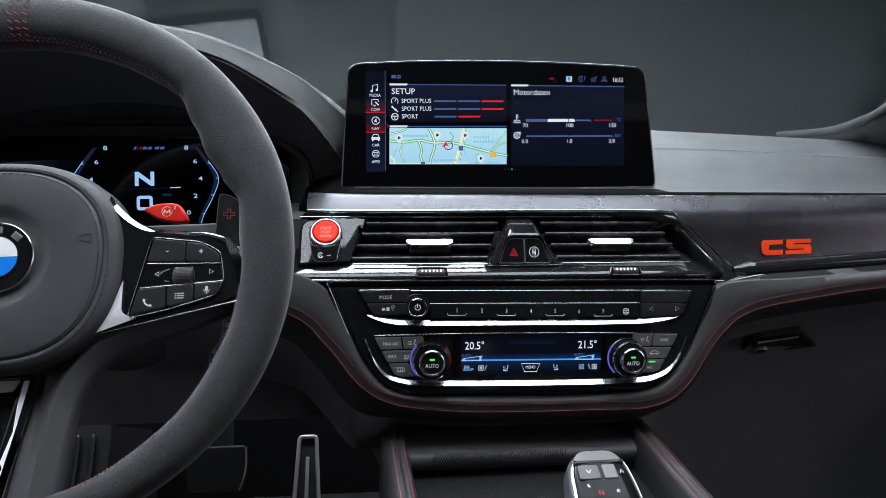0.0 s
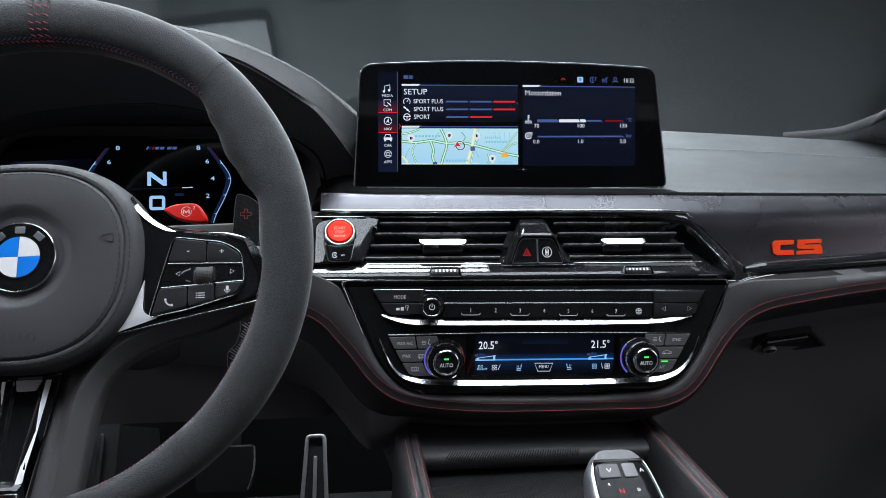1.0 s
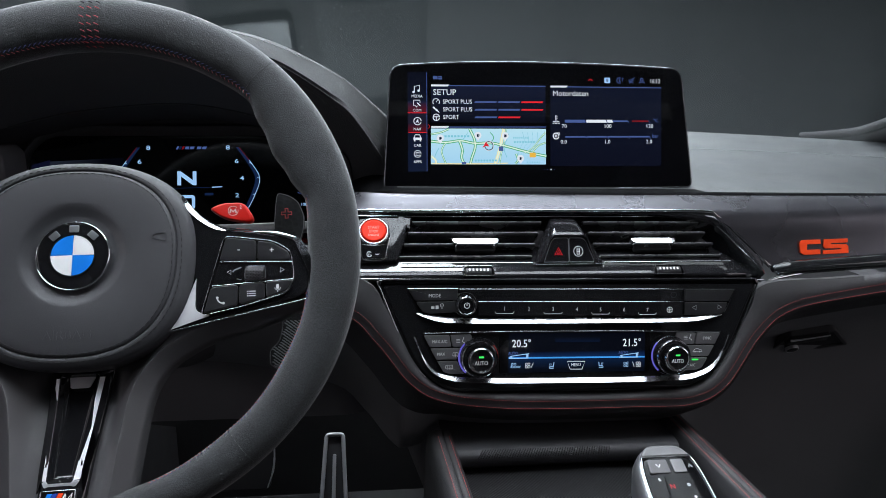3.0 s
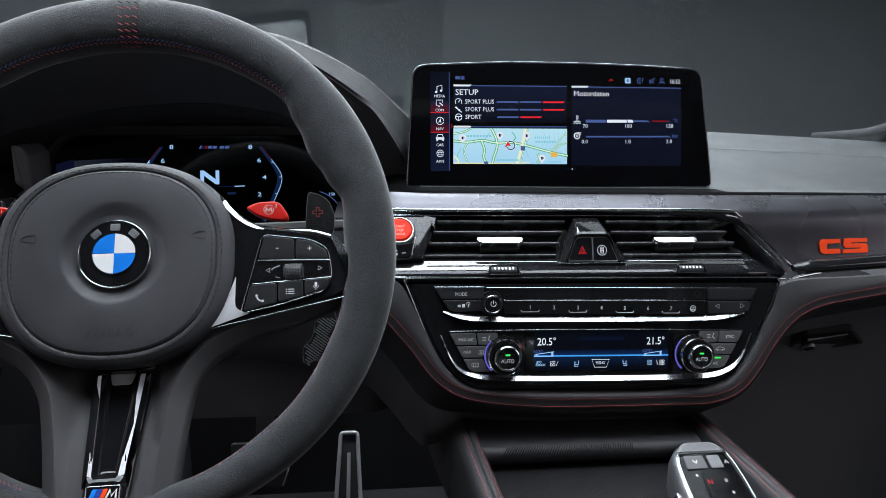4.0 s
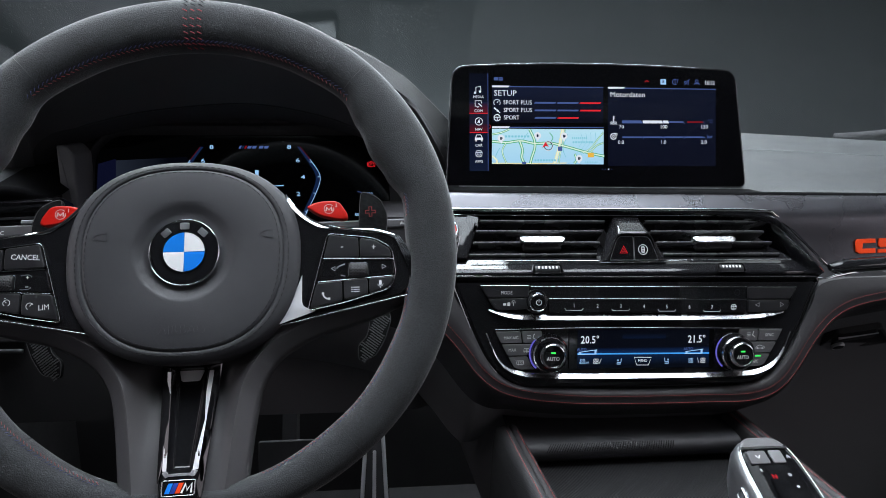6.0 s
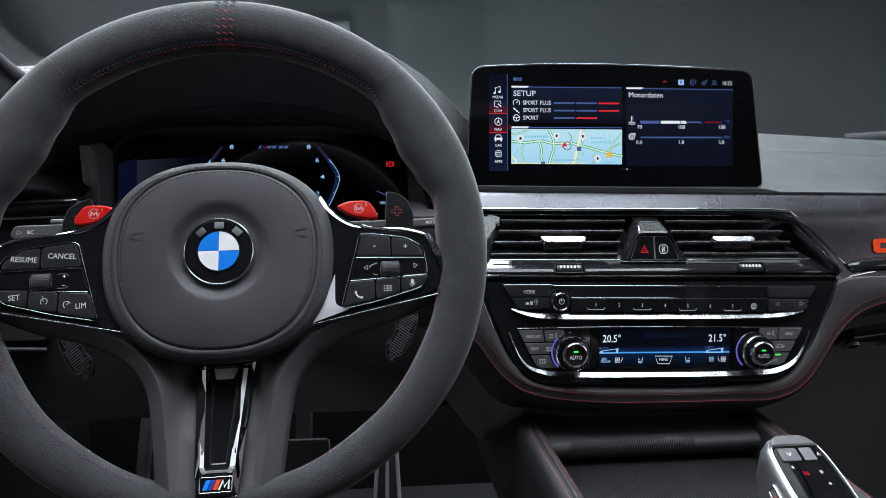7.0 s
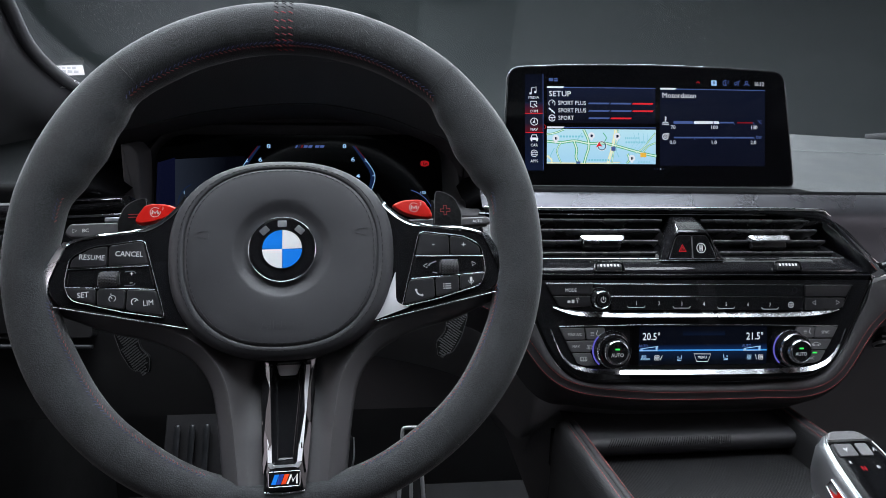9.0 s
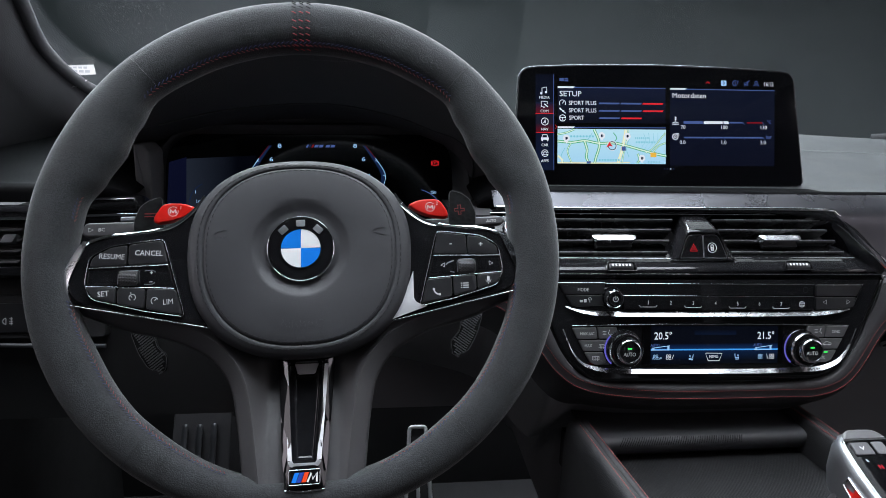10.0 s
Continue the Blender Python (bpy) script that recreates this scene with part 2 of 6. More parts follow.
        n = n.normalized() if n.length > 1e-6 else Vector((-e.y, e.x))
        c = max(0.45, n.dot(Vector((-e.y, e.x))))
        out.append(tuple(p + n * d / c))
    return out


def loft(rings, closed=True, caps=(True, True), loop=False):
    n, verts, faces = len(rings[0]), [], []
    for r in rings:
        verts += [tuple(p) for p in r]
    m = len(rings)
    for i in range(m if loop else m - 1):
        a, b = i * n, ((i + 1) % m) * n
        for j in range(n if closed else n - 1):
            k = (j + 1) % n
            faces.append([a + j, a + k, b + k, b + j])
    if closed and not loop:
        if caps[0]:
            faces.append(list(range(n))[::-1])
        if caps[1]:
            faces.append(list(range((m - 1) * n, m * n)))
    return verts, faces


def stacked(pts, levels, caps=(True, True)):
    """An outline carried through (inset, height) levels."""
    pts = ccw(pts)
    return loft([[(x, y, z) for x, y in inset(pts, d)] for d, z in levels], caps=caps)


def slab(pts, z0, z1, bevel=0.6):
    b = min(bevel, abs(z1 - z0) * 0.9)
    return stacked(pts, [(0, z0), (0, z1 - b), (b * 0.3, z1 - b * 0.3), (b, z1)])


def band(pts, width, z0, z1, bevel=0.3):
    """A closed frame of that width inside an outline."""
    pts = ccw(pts)
    lv = [(0, z0), (0, z1 - bevel), (bevel, z1), (width - bevel, z1), (width, z1 - bevel), (width, z0)]
    return loft([[(x, y, z) for x, y in inset(pts, d)] for d, z in lv], loop=True)


def lathe(profile, n=40, cx=0.0, cy=0.0, caps=(True, True)):
    return loft([[(cx + r * math.cos(2 * math.pi * i / n), cy + r * math.sin(2 * math.pi * i / n), z) for i in range(n)] for r, z in profile], caps=caps)


def tube(path, r, n=8, closed=False, flat=1.0):
    """A round bar along a path; r one radius or one a point."""
    ps = [Vector(p) for p in path]
    k = len(ps)
    rs = r if isinstance(r, (list, tuple)) else [r] * k
    side, rings = None, []
    for i in range(k):
        a = ps[i - 1] if (closed or i) else ps[i]
        b = ps[(i + 1) % k] if (closed or i < k - 1) else ps[i]
        d = (b - a).normalized()
        if side is None:
            side = d.orthogonal().normalized()
        side = (side - d * side.dot(d)).normalized()
        up = d.cross(side)
        rings.append([tuple(ps[i] + side * math.cos(2 * math.pi * j / n) * rs[i] + up * math.sin(2 * math.pi * j / n) * rs[i] * flat) for j in range(n)])
    return loft(rings, loop=closed)


def spline(pts, n=12, closed=False):
    """A smooth curve through the points."""
    ps = [Vector(p) for p in pts]
    k, out = len(ps), []
    for i in range(k if closed else k - 1):
        if closed:
            a, b, c, d = ps[i - 1], ps[i], ps[(i + 1) % k], ps[(i + 2) % k]
        else:
            a, b, c, d = ps[max(i - 1, 0)], ps[i], ps[i + 1], ps[min(i + 2, k - 1)]
        for j in range(n):
            t = j / n
            out.append(0.5 * (2 * b + (c - a) * t + (2 * a - 5 * b + 4 * c - d) * t * t + (3 * b - a - 3 * c + d) * t ** 3))
    if not closed:
        out.append(ps[-1])
    return out


def resample(path, step):
    """Points at even steps along a path, with their directions."""
    ps = [Vector(p) for p in path]
    out, carry = [], 0.0
    for a, b in zip(ps, ps[1:]):
        d = b - a
        length = d.length
        if length < 1e-9:
            continue
        s = carry
        while s < length:
            out.append((a + d * (s / length), d / length))
            s += step
        carry = s - length
    return out


def stitches(path, length=3.0, gap=1.2, r=0.35, lift=(0, 0, 1), slant=0.0):
    """Separate thread strokes along a path."""
    geos, up = [], Vector(lift)
    for p, d in resample(path, length + gap):
        side = d.cross(up).normalized() * slant
        a, b = p - d * length / 2 - side, p + d * length / 2 + side
        m = (a + b) / 2 + up * r * 0.9
        geos.append(tube([a - up * r * 0.4, m, b - up * r * 0.4], [r * 0.7, r, r * 0.7], 5))
    return joined(*geos)


TEXTS = {}


def lettering(body, size, depth=0.15, squeeze=1.0, align="CENTER", bold=0.004):
    """Text as a mesh outline in millimetres, middle of the line at the origin."""
    key = (body, size, depth, squeeze, align)
    bold = 0.0 if "M" in body else bold
    if key not in TEXTS:
        cu = bpy.data.curves.new("text", "FONT")
        cu.body, cu.size, cu.extrude, cu.align_x, cu.align_y = body, size, depth / 2, align, "CENTER"
        cu.resolution_u = 2
        cu.offset = size * bold
        ob = bpy.data.objects.new("text", cu)
        me = bpy.data.meshes.new_from_object(ob)
        TEXTS[key] = ([(v.co.x * squeeze, v.co.y, v.co.z) for v in me.vertices], [list(p.vertices) for p in me.polygons])
        bpy.data.objects.remove(ob)
        bpy.data.meshes.remove(me)
    return TEXTS[key]


def write(name, body, x, y, z, size, mat, parent, squeeze=0.9, turn=0.0, align="CENTER", depth=0.12):
    geo = moved(lettering(body, size, depth, squeeze, align), Matrix.Translation((x, y, z)) @ Matrix.Rotation(radians(turn), 4, "Z"))
    return part(name, geo, mat, parent, smooth=False)


def shrunk(geo, k=0.72):
    """Smaller about its own middle."""
    xs, ys = [v[0] for v in geo[0]], [v[1] for v in geo[0]]
    cx, cy = (min(xs) + max(xs)) / 2, (min(ys) + max(ys)) / 2
    return [(cx + (x - cx) * k, cy + (y - cy) * k, z) for x, y, z in geo[0]], geo[1]


def facet(a, b, depth=1.2):
    """A sloped facet between two lines, with some thickness below it."""
    low = Vector((0, 0, -depth))
    return loft([[Vector(p), Vector(q), Vector(q) + low, Vector(p) + low] for p, q in zip(a, b)])


def stroke(pts, w, z, depth=0.15, closed=False):
    """A flat line of that width."""
    ps = [Vector(p) for p in pts]
    k, rings = len(ps), []
    for i in range(k):
        a = ps[i - 1] if (closed or i) else ps[i]
        b = ps[(i + 1) % k] if (closed or i < k - 1) else ps[i]
        d = (b - a).normalized()
        n = Vector((-d.y, d.x)) * w / 2
        p = ps[i]
        rings.append([(p.x + n.x, p.y + n.y, z), (p.x - n.x, p.y - n.y, z), (p.x - n.x, p.y - n.y, z + depth), (p.x + n.x, p.y + n.y, z + depth)])
    return loft(rings, loop=closed)


def sheet(pts, z, depth=0.15):
    pts = ccw(pts)
    return loft([[(x, y, z) for x, y in pts], [(x, y, z + depth) for x, y in pts]])


def arc(cx, cy, r, a0, a1, n=16):
    return [(cx + r * math.cos(radians(a0 + (a1 - a0) * i / n)), cy + r * math.sin(radians(a0 + (a1 - a0) * i / n))) for i in range(n + 1)]


def ribbon(path, widths, h=2.9, d=6.0):
    """A chamfered strip along a path in the face plane, its bright facet turned upwards."""
    ps = [Vector(p) for p in path]
    rings = []
    for i, p in enumerate(ps):
        t = (ps[min(i + 1, len(ps) - 1)] - ps[max(i - 1, 0)])
        t.z = 0
        t.normalize()
        up = Vector((-t.y, t.x, 0))
        if up.y < 0:
            up = -up
        w = widths[i]
        z = Vector((0, 0, 1))
        rings.append([tuple(q) for q in (p + up * h * w - z * 2, p + up * h * w + z * 0.4, p + up * h * w * 0.8 + z * 1.0, p - up * h * w * 0.8 + z * d * w, p - up * h * w + z * d * w * 0.85, p - up * h * w * 1.05 - z * 2)])
    return loft(rings)


def lerp(x, table):
    """Smooth reading of a short table of (x, value)."""
    if x <= table[0][0]:
        return table[0][1]
    for (a, p), (b, q) in zip(table, table[1:]):
        if x <= b:
            t = (x - a) / (b - a)
            t = t * t * (3 - 2 * t)
            return p + (q - p) * t
    return table[-1][1]


# ---- studio round the car ----
HOME = Matrix.Identity(4)


def box(x0, x1, y0, y1, z0, z1):
    return slab([(x0, y0), (x1, y0), (x1, y1), (x0, y1)], z0, z1, 0.0001)


tagged(part("floor", box(-6000, 6000, -5000, 8000, -100, 0), STUDIO_FLOOR), "grey painted studio floor under the car", "floor", kind="structure")
tagged(part("wall_north", box(-6000, 6000, 6500, 6700, 0, 4600), STUDIO), "grey painted studio back wall beyond the windscreen", "wall", kind="structure")
# these walls and the ceiling are dimmed by colour, not by less light
tagged(part("wall_south", box(-6000, 6000, -4700, -4500, 0, 4600), STUDIO_DIMMED), "studio wall behind the car, grey dimmed for reflections", "wall", kind="structure")
tagged(part("wall_west", box(-6200, -6000, -4700, 6700, 0, 4600), STUDIO_DIMMED), "studio side wall, grey dimmed for reflections", "wall", kind="structure")
tagged(part("wall_east", box(6000, 6200, -4700, 6700, 0, 4600), STUDIO_DIMMED), "studio side wall, grey dimmed for reflections", "wall", kind="structure")
tagged(part("ceiling", box(-6200, 6200, -4700, 6700, 4600, 4700), STUDIO_DIMMED), "studio ceiling, grey dimmed for reflections", "ceiling", kind="structure")

# ---- cabin shell ----
tagged(part("cabin_floor", box(-720, 780, -1300, 1300, 270, 330), CARPET), "black carpeted car floor", "car floor", kind="structure")
# driver's side trim is darker than the passenger's, imitating dimmer light there
tagged(part("firewall", box(-720, 780, 1230, 1290, 330, 1040), BLACK_SHADED_TRIM), "black bulkhead behind the pedals", "bulkhead", kind="structure")
tagged(part("cabin_side_left", box(-760, -700, -1300, 1290, 270, 560), BLACK_SHADED_TRIM), "black door sill on the driver's side", "door sill", kind="structure")
tagged(part("driver_door", box(-790, -715, -720, 480, 560, 1000), BLACK_SHADED_TRIM), "black driver's door panel up to its window sill", "door panel", kind="structure")
tagged(part("cabin_front_side_left", box(-760, -700, 480, 1290, 560, 985), BLACK_SHADED_TRIM), "black trim beside the driver's footwell", "side trim", kind="structure")
# out of view; its front edge decides how much top light enters
tagged(part("headliner", box(-500, 600, -1500, 205, 1400, 1440), HEADLINER), "unseen dark cloth headliner above the seats, keeping top light off", "headliner", kind="structure")
# unseen walls added at the rear to block studio reflections in the trim
tagged(part("rear_blocker", box(-760, 920, -1500, -1440, 270, 1400), DARK), "unseen black wall behind the cabin, added to block reflections", "bulkhead", kind="structure")
for side, x in (("left", -760), ("right", 860)):
    tagged(part("rear_quarter_" + side, box(x, x + 60, -1440, -720, 560, 1400), DARK), "unseen black wall behind the side window, added to block reflections", "side trim", kind="structure")
tagged(part("kick_panel", stacked(rounded([(690, 330), (800, 330), (812, 760), (700, 790)], 20), [(0, -1100), (0, -905), (6, -890), (20, -884)]), GREYPLASTIC, at=pose(0, 0, 0, 90)), "grey plastic panel beside the passenger's footwell", "side panel", kind="structure")
tagged(part("cabin_side_right", box(860, 920, -1300, 1290, 270, 560), DARK), "black door sill on the passenger's side", "door sill", kind="structure")
tagged(part("cabin_front_side_right", box(860, 920, 480, 1290, 560, 850), DARK), "black trim beside the passenger's footwell", "side trim", kind="structure")

# ---- dashboard ----
dash = thing("dashboard", HOME, "anthracite leather dashboard with ribbed trim and red stitching", "dashboard")


def grid(fn, us, vs):
    return loft([[fn(u, v) for v in vs] for u in us], closed=False)


def steps(a, b, n):
    return [a + (b - a) * i / n for i in range(n + 1)]


# upper pad, from the seam over the trim to the foot of the windscreen
PAD = [(0.0, 694, 1034), (0.015, 686, 1044), (0.025, 684.5, 1050), (0.035, 687.5, 1053.6), (0.04, 692, 1054.4), (0.08, 719, 1054), (0.3, 800, 1066), (0.65, 950, 1090), (0.97, 1100, 1112), (1.0, 1106, 1104)]


def pad_point(x, i):
    k, y, z = PAD[i]
    far = 1 - 0.30 * (abs(x - 60) / 720) ** 2.2
    y = 684 + (y - 684) * far
    fall = 12 * (max(0.0, -36 - x) / 34) ** 2 if x > -200 else 14 * (max(0.0, x + 487) / 36) ** 2
    return (x, y + fall, z - 0.012 * max(0, x - 350) * k * 2 - fall)


part("pad_front", grid(pad_point, [-44, -38] + steps(-30, 860, 42), range(0, 5)), PAD_SHADE_BLACK, dash, "black folded front edge of the top")
# shade under the display, painted as a darker strip of the top
part("pad_front", grid(pad_point, [-44, -38] + steps(-30, 336, 18), range(4, 6)), PAD_SHADE_BLACK, dash, "leather strip under the display, its shade put into the colour")
part("top_pad", grid(pad_point, steps(-18, 336, 18), range(5, len(PAD))), DASH_LEATHER, dash, "grained anthracite leather top")
part("top_pad", grid(pad_point, steps(336, 860, 24), range(4, len(PAD))), DASH_LEATHER, dash, "grained anthracite leather top")
# end beside the hood darkened in colour to stand for shade
part("pad_end", grid(pad_point, [-78, -74, -69, -63, -56, -50, -44, -38, -30, -18], range(len(PAD))), PAD_SHADE_BLACK, dash, "leather end of the top, darkened as shade beside the hood")
seam = [(x, 714 + (y - 714) * (1 - 0.30 * (abs(x - 60) / 720) ** 2.2), z) for x, y, z in spline([(300, 905, 1086), (400, 930, 1088), (500, 935, 1087), (640, 925, 1084), (850, 900, 1078)], 14)]
part("top_pad", grid(pad_point, steps(-720, -508, 12), range(len(PAD))), DASH_LEATHER, dash, "grained anthracite leather top")
# shade beside the hood put into the colour here too
part("pad_end", grid(pad_point, [-508, -500, -492, -482, -473, -465, -458, -452], range(len(PAD))), PAD_SHADE_BLACK, dash, "leather end of the top, darkened as shade beside the hood")
part("top_seam", stitches(seam, 4.0, 2.0, 0.6), GREYTHREAD, dash, "dark grey top stitching")

# ribbed trim band that widens into the passenger's panel
TRIM = [(0.0, 681, 1044), (0.05, 676.5, 1052.5), (0.10, 672, 1053.4), (0.16, 667.5, 1050.6), (0.3, 658, 1043.4), (0.38, 653, 1039.2), (0.45, 649.5, 1034), (0.55, 646, 1025), (0.75, 641, 1003), (0.9, 636, 986), (1.0, 631, 975)]


def trim_point(x, f):
    end = float(np.interp(x, (306, 318, 330, 351, 372, 386, 398), (0.40, 0.43, 0.50, 0.62, 0.80, 0.915, 1.0)))
    s = f * end
    for (a, y0, z0), (b, y1, z1) in zip(TRIM, TRIM[1:]):
        if s <= b:
            t = (s - a) / (b - a)
            break
    back = 13 * (max(0.0, 24 - x) / 90) ** 2
    return (x, y0 + (y1 - y0) * t + back * min(1.0, s / 0.1), z0 + (z1 - z0) * t + max(0, x - 378) * 0.066 * s - 3 * (max(0.0, -50 - x) / 34) ** 2)


part("trim_panel", grid(trim_point, [-66, -60, -50, -40] + steps(-30, 290, 24) + steps(296, 400, 26) + steps(410, 880, 30), steps(0, 1, 16)), RIBBED, dash, "finely ribbed satin anthracite trim")
arch = spline([(-64, 662, 1037.5), (-20, 655, 1038), (30, 652, 1038.5), (120, 652, 1039), (300, 652, 1039), (330, 651, 1033), (351, 647, 1016), (372, 642, 997), (386, 637, 983), (399, 631, 971)], 10)
part("chrome_arch", tube(arch, 2.0, 10), CHROME, dash, "polished chrome line round the vents")

# lacquered strip under the passenger's panel
strip = [(x, 629 - 2, 979 + (x - 378) * 0.066) for x in steps(386, 880, 30)]
part("lacquer_strip", tube(strip, [4] + [8.5] * 30, 14, flat=0.75), PIANO, dash, "piano black strip")
part("strip_tip", tube([(372, 612, 970.5), (384, 616, 972), (405, 621, 974), (432, 624, 976)], [1.2, 2.4, 2.4, 0.6], 8), CHROME, dash, "chrome tip of the strip")

# lower roll with the double red seam, in the plane of the centre stack
STACK = face_frame(0.1537, 0.588, 0.951, 11.3, -0.4)
SEAM = [(-420, 30), (-330, 24), (-232, 0), (-195.5, -31), (-164, -70), (-131, -88.6), (-70, -97), (-3, -99), (70, -99), (125, -97.7), (161, -80), (197, -28.5), (230, -3), (289, 9.5), (383, 22), (520, 32), (720, 36)]
INNER = [(-420, 70), (-330, 60), (-215, 32), (-186, 0), (-158, -54), (-128, -79), (-70, -84), (-3, -86), (70, -86), (128, -80), (156, -58), (186, -4), (204, 24), (289, 30), (383, 37), (520, 48), (720, 52)]
seam_path = spline([(x, y, 0) for x, y in SEAM], 7)
inner_path = spline([(x, y, 0) for x, y in INNER], 7)
roll_rings = []
for i, (p, q) in enumerate(zip(seam_path, inner_path)):
    a, b = seam_path[max(0, i - 1)], seam_path[min(len(seam_path) - 1, i + 1)]
    d = (b - a).normalized()
    out = Vector((d.y, -d.x, 0))
    p = p - out * 7
    side = min(1.0, max(0.0, (p.x - 150) / 80))
    ring = [q + Vector((0, 0, -14)), q + Vector((0, 0, 0))]
    ring += [q.lerp(p, 0.5) + Vector((0, 0, 3)), p + Vector((0, 0, 3.5)), p + out * 3.6 + Vector((0, 0, 1.2)), p + out * 7 + Vector((0, 0, 2.4)), p + out * 11 + Vector((0, 0, 0.5))]
    down = Vector((0, -1, 0))
    short = 1 - 0.45 * min(1.0, max(0.0, (-110 - p.x) / 40))
    wing = min(1.0, max(0.0, (-125 - p.x) / 30))
    deep = [(18, 0, -9), (22, 8, -35), (22, 30, -80 - 14 * side), (22, 70 - 10 * side, -150 - 15 * side)]
    flat = [(18, 0, -4), (24, 10, -10), (26, 42, -32), (24, 80, -95)]
    for (o0, d0, n0), (o1, d1, n1) in zip(deep, flat):
        ring.append(p + out * (o0 + (o1 - o0) * wing) + down * (d0 + (d1 - d0) * wing) + Vector((0, 0, n0 + (n1 - n0) * wing)))
    ring += [p + out * 10 + down * (190 * short) + Vector((0, 0, -205)), p + out * 10 + down * ((220 + 160 * side) * short) + Vector((0, 0, -225))]
    roll_rings.append(ring)
part("lower_roll", loft([r[:9] for r in roll_rings], closed=False), LEATHER, dash, "black leather lower roll", at=STACK)
# brightness of the lit panel comes from its lightened grey
part("lower_panel", loft([r[8:] for r in roll_rings], closed=False), PANEL_LIT_GREY, dash, "panel under the roll, its grey lightened to imitate light", at=STACK)
outer_path, inner_seam = [], []
for i, p in enumerate(seam_path):
    d = (seam_path[min(len(seam_path) - 1, i + 1)] - seam_path[max(0, i - 1)]).normalized()
    outer_path.append(p + Vector((d.y, -d.x, 0)) * 0.8 + Vector((0, 0, 2.2)))
    inner_seam.append(p - Vector((d.y, -d.x, 0)) * 7 + Vector((0, 0, 3.3)))
part("red_seam", stitches(inner_seam, 2.3, 0.9, 0.36), REDTHREAD, dash, "red contrast stitching", at=STACK)
part("red_seam", stitches(outer_path, 2.3, 0.9, 0.36), REDTHREAD, dash, "red contrast stitching", at=STACK)

# instrument hood: an arch of padded leather over the cluster
HOOD_X = -257
CURVES = [
    [(-257, 830, 1000), (-170, 830, 1000), (-118, 830, 1000), (-95, 830, 1000), (-84, 830, 1000), (-78, 830, 1000)],
    [(-257, 812, 1122), (-180, 812, 1114), (-125, 812, 1098), (-92, 812, 1078), (-80, 812, 1052), (-76, 812, 1004)],
    [(-257, 747, 1139), (-180, 746, 1129), (-125, 745, 1111), (-98, 752, 1100), (-76, 777, 1075), (-72, 812, 1026)],
    [(-257, 743, 1141), (-180, 742, 1131), (-125, 741, 1113), (-96, 748, 1102), (-73, 774, 1077), (-69, 812, 1027)],
    [(-257, 650, 1182), (-180, 652, 1180), (-137, 657, 1173), (-90, 694, 1143), (-64, 715, 1119), (-24, 778, 1054)],
    [(-257, 645, 1190), (-180, 646, 1186), (-137, 652, 1177), (-90, 688, 1146), (-64, 710, 1122), (-22, 775, 1056)],
    [(-257, 632, 1194), (-180, 634, 1189), (-135, 643, 1180), (-87, 672, 1150), (-63, 702, 1128), (-19, 772, 1060)],
    [(-257, 626, 1199), (-180, 627, 1195), (-135, 640, 1184), (-88, 668, 1156), (-63, 706, 1135), (-12, 772, 1070)],
    [(-257, 652, 1216), (-182, 654, 1209), (-138, 670, 1198), (-92, 716, 1179), (-65, 745, 1161), (-4, 782, 1106)],
    [(-257, 672, 1221), (-180, 674, 1213), (-135, 690, 1201), (-90, 730, 1180), (-62, 762, 1161), (2, 796, 1104)],
    [(-257, 780, 1222), (-184, 780, 1212), (-115, 800, 1186), (-70, 830, 1163), (-40, 840, 1142), (20, 850, 1086)],
    [(-257, 815, 1220), (-184, 815, 1210), (-115, 833, 1180), (-70, 860, 1155), (-30, 870, 1130), (40, 880, 1080)],
    [(-257, 822, 1030), (-184, 822, 1030), (-115, 843, 1030), (-70, 868, 1030), (-30, 880, 1030), (50, 890, 1030)],
]


def both(curve, wide):
    left = [(HOOD_X - wide * (x - HOOD_X), y, z) for x, y, z in curve[1:]][::-1]
    return spline(left + list(curve), 8)


hood_rows = [both(c, 1.32 if i < 4 else 1.14) for i, c in enumerate(CURVES)]
CUT = 8 * (len(CURVES[0]) - 1)
part("hood_inside", loft(hood_rows[:4], closed=False), HOODBLACK, dash, "matt black inside of the instrument hood")
part("hood_front", loft(hood_rows[3:8], closed=False), HOODLEATHER, dash, "dark leather front of the instrument hood")
part("hood_side", loft([r[:CUT + 1] for r in hood_rows[7:]], closed=False), HOODBLACK, dash, "matt black flank of the instrument hood")
part("instrument_hood", loft([r[CUT:] for r in hood_rows[7:]], closed=False), HOODTOP, dash, "padded leather instrument hood")
for row, thread in ((4, DIMTHREAD), (6, GREYTHREAD), (8, GREYTHREAD)):
    part("hood_seam", stitches([p + Vector((0, -1.0, 0.8)) for p in hood_rows[row][CUT:-3]], 3.4, 1.3, 0.5, (0, -0.7, 0.7)), thread, dash, "grey stitching on the hood")
part("hood_edge", tube([p + Vector((0, -1, 0)) for p in hood_rows[3][CUT - 16:]], 1.1, 6), LEATHER, dash, "thin satin edge of the opening")
for cut in (slice(CUT + 16, None), slice(0, CUT - 15)):
    near = hood_rows[-2][cut]
    part("hood_back", loft([near, [Vector((p.x, 1000 + 0.5 * (p.y - 860), 1112 + 0.3 * (p.z - 1112))) for p in near], [Vector((p.x, 1090, 1098)) for p in near]], closed=False), DASH_LEATHER, dash, "leather slope behind the hood")
part("hood_well", box(-520, -20, 826, 1112, 1020, 1032), DASH_LEATHER, dash, "leather well behind the instrument hood")
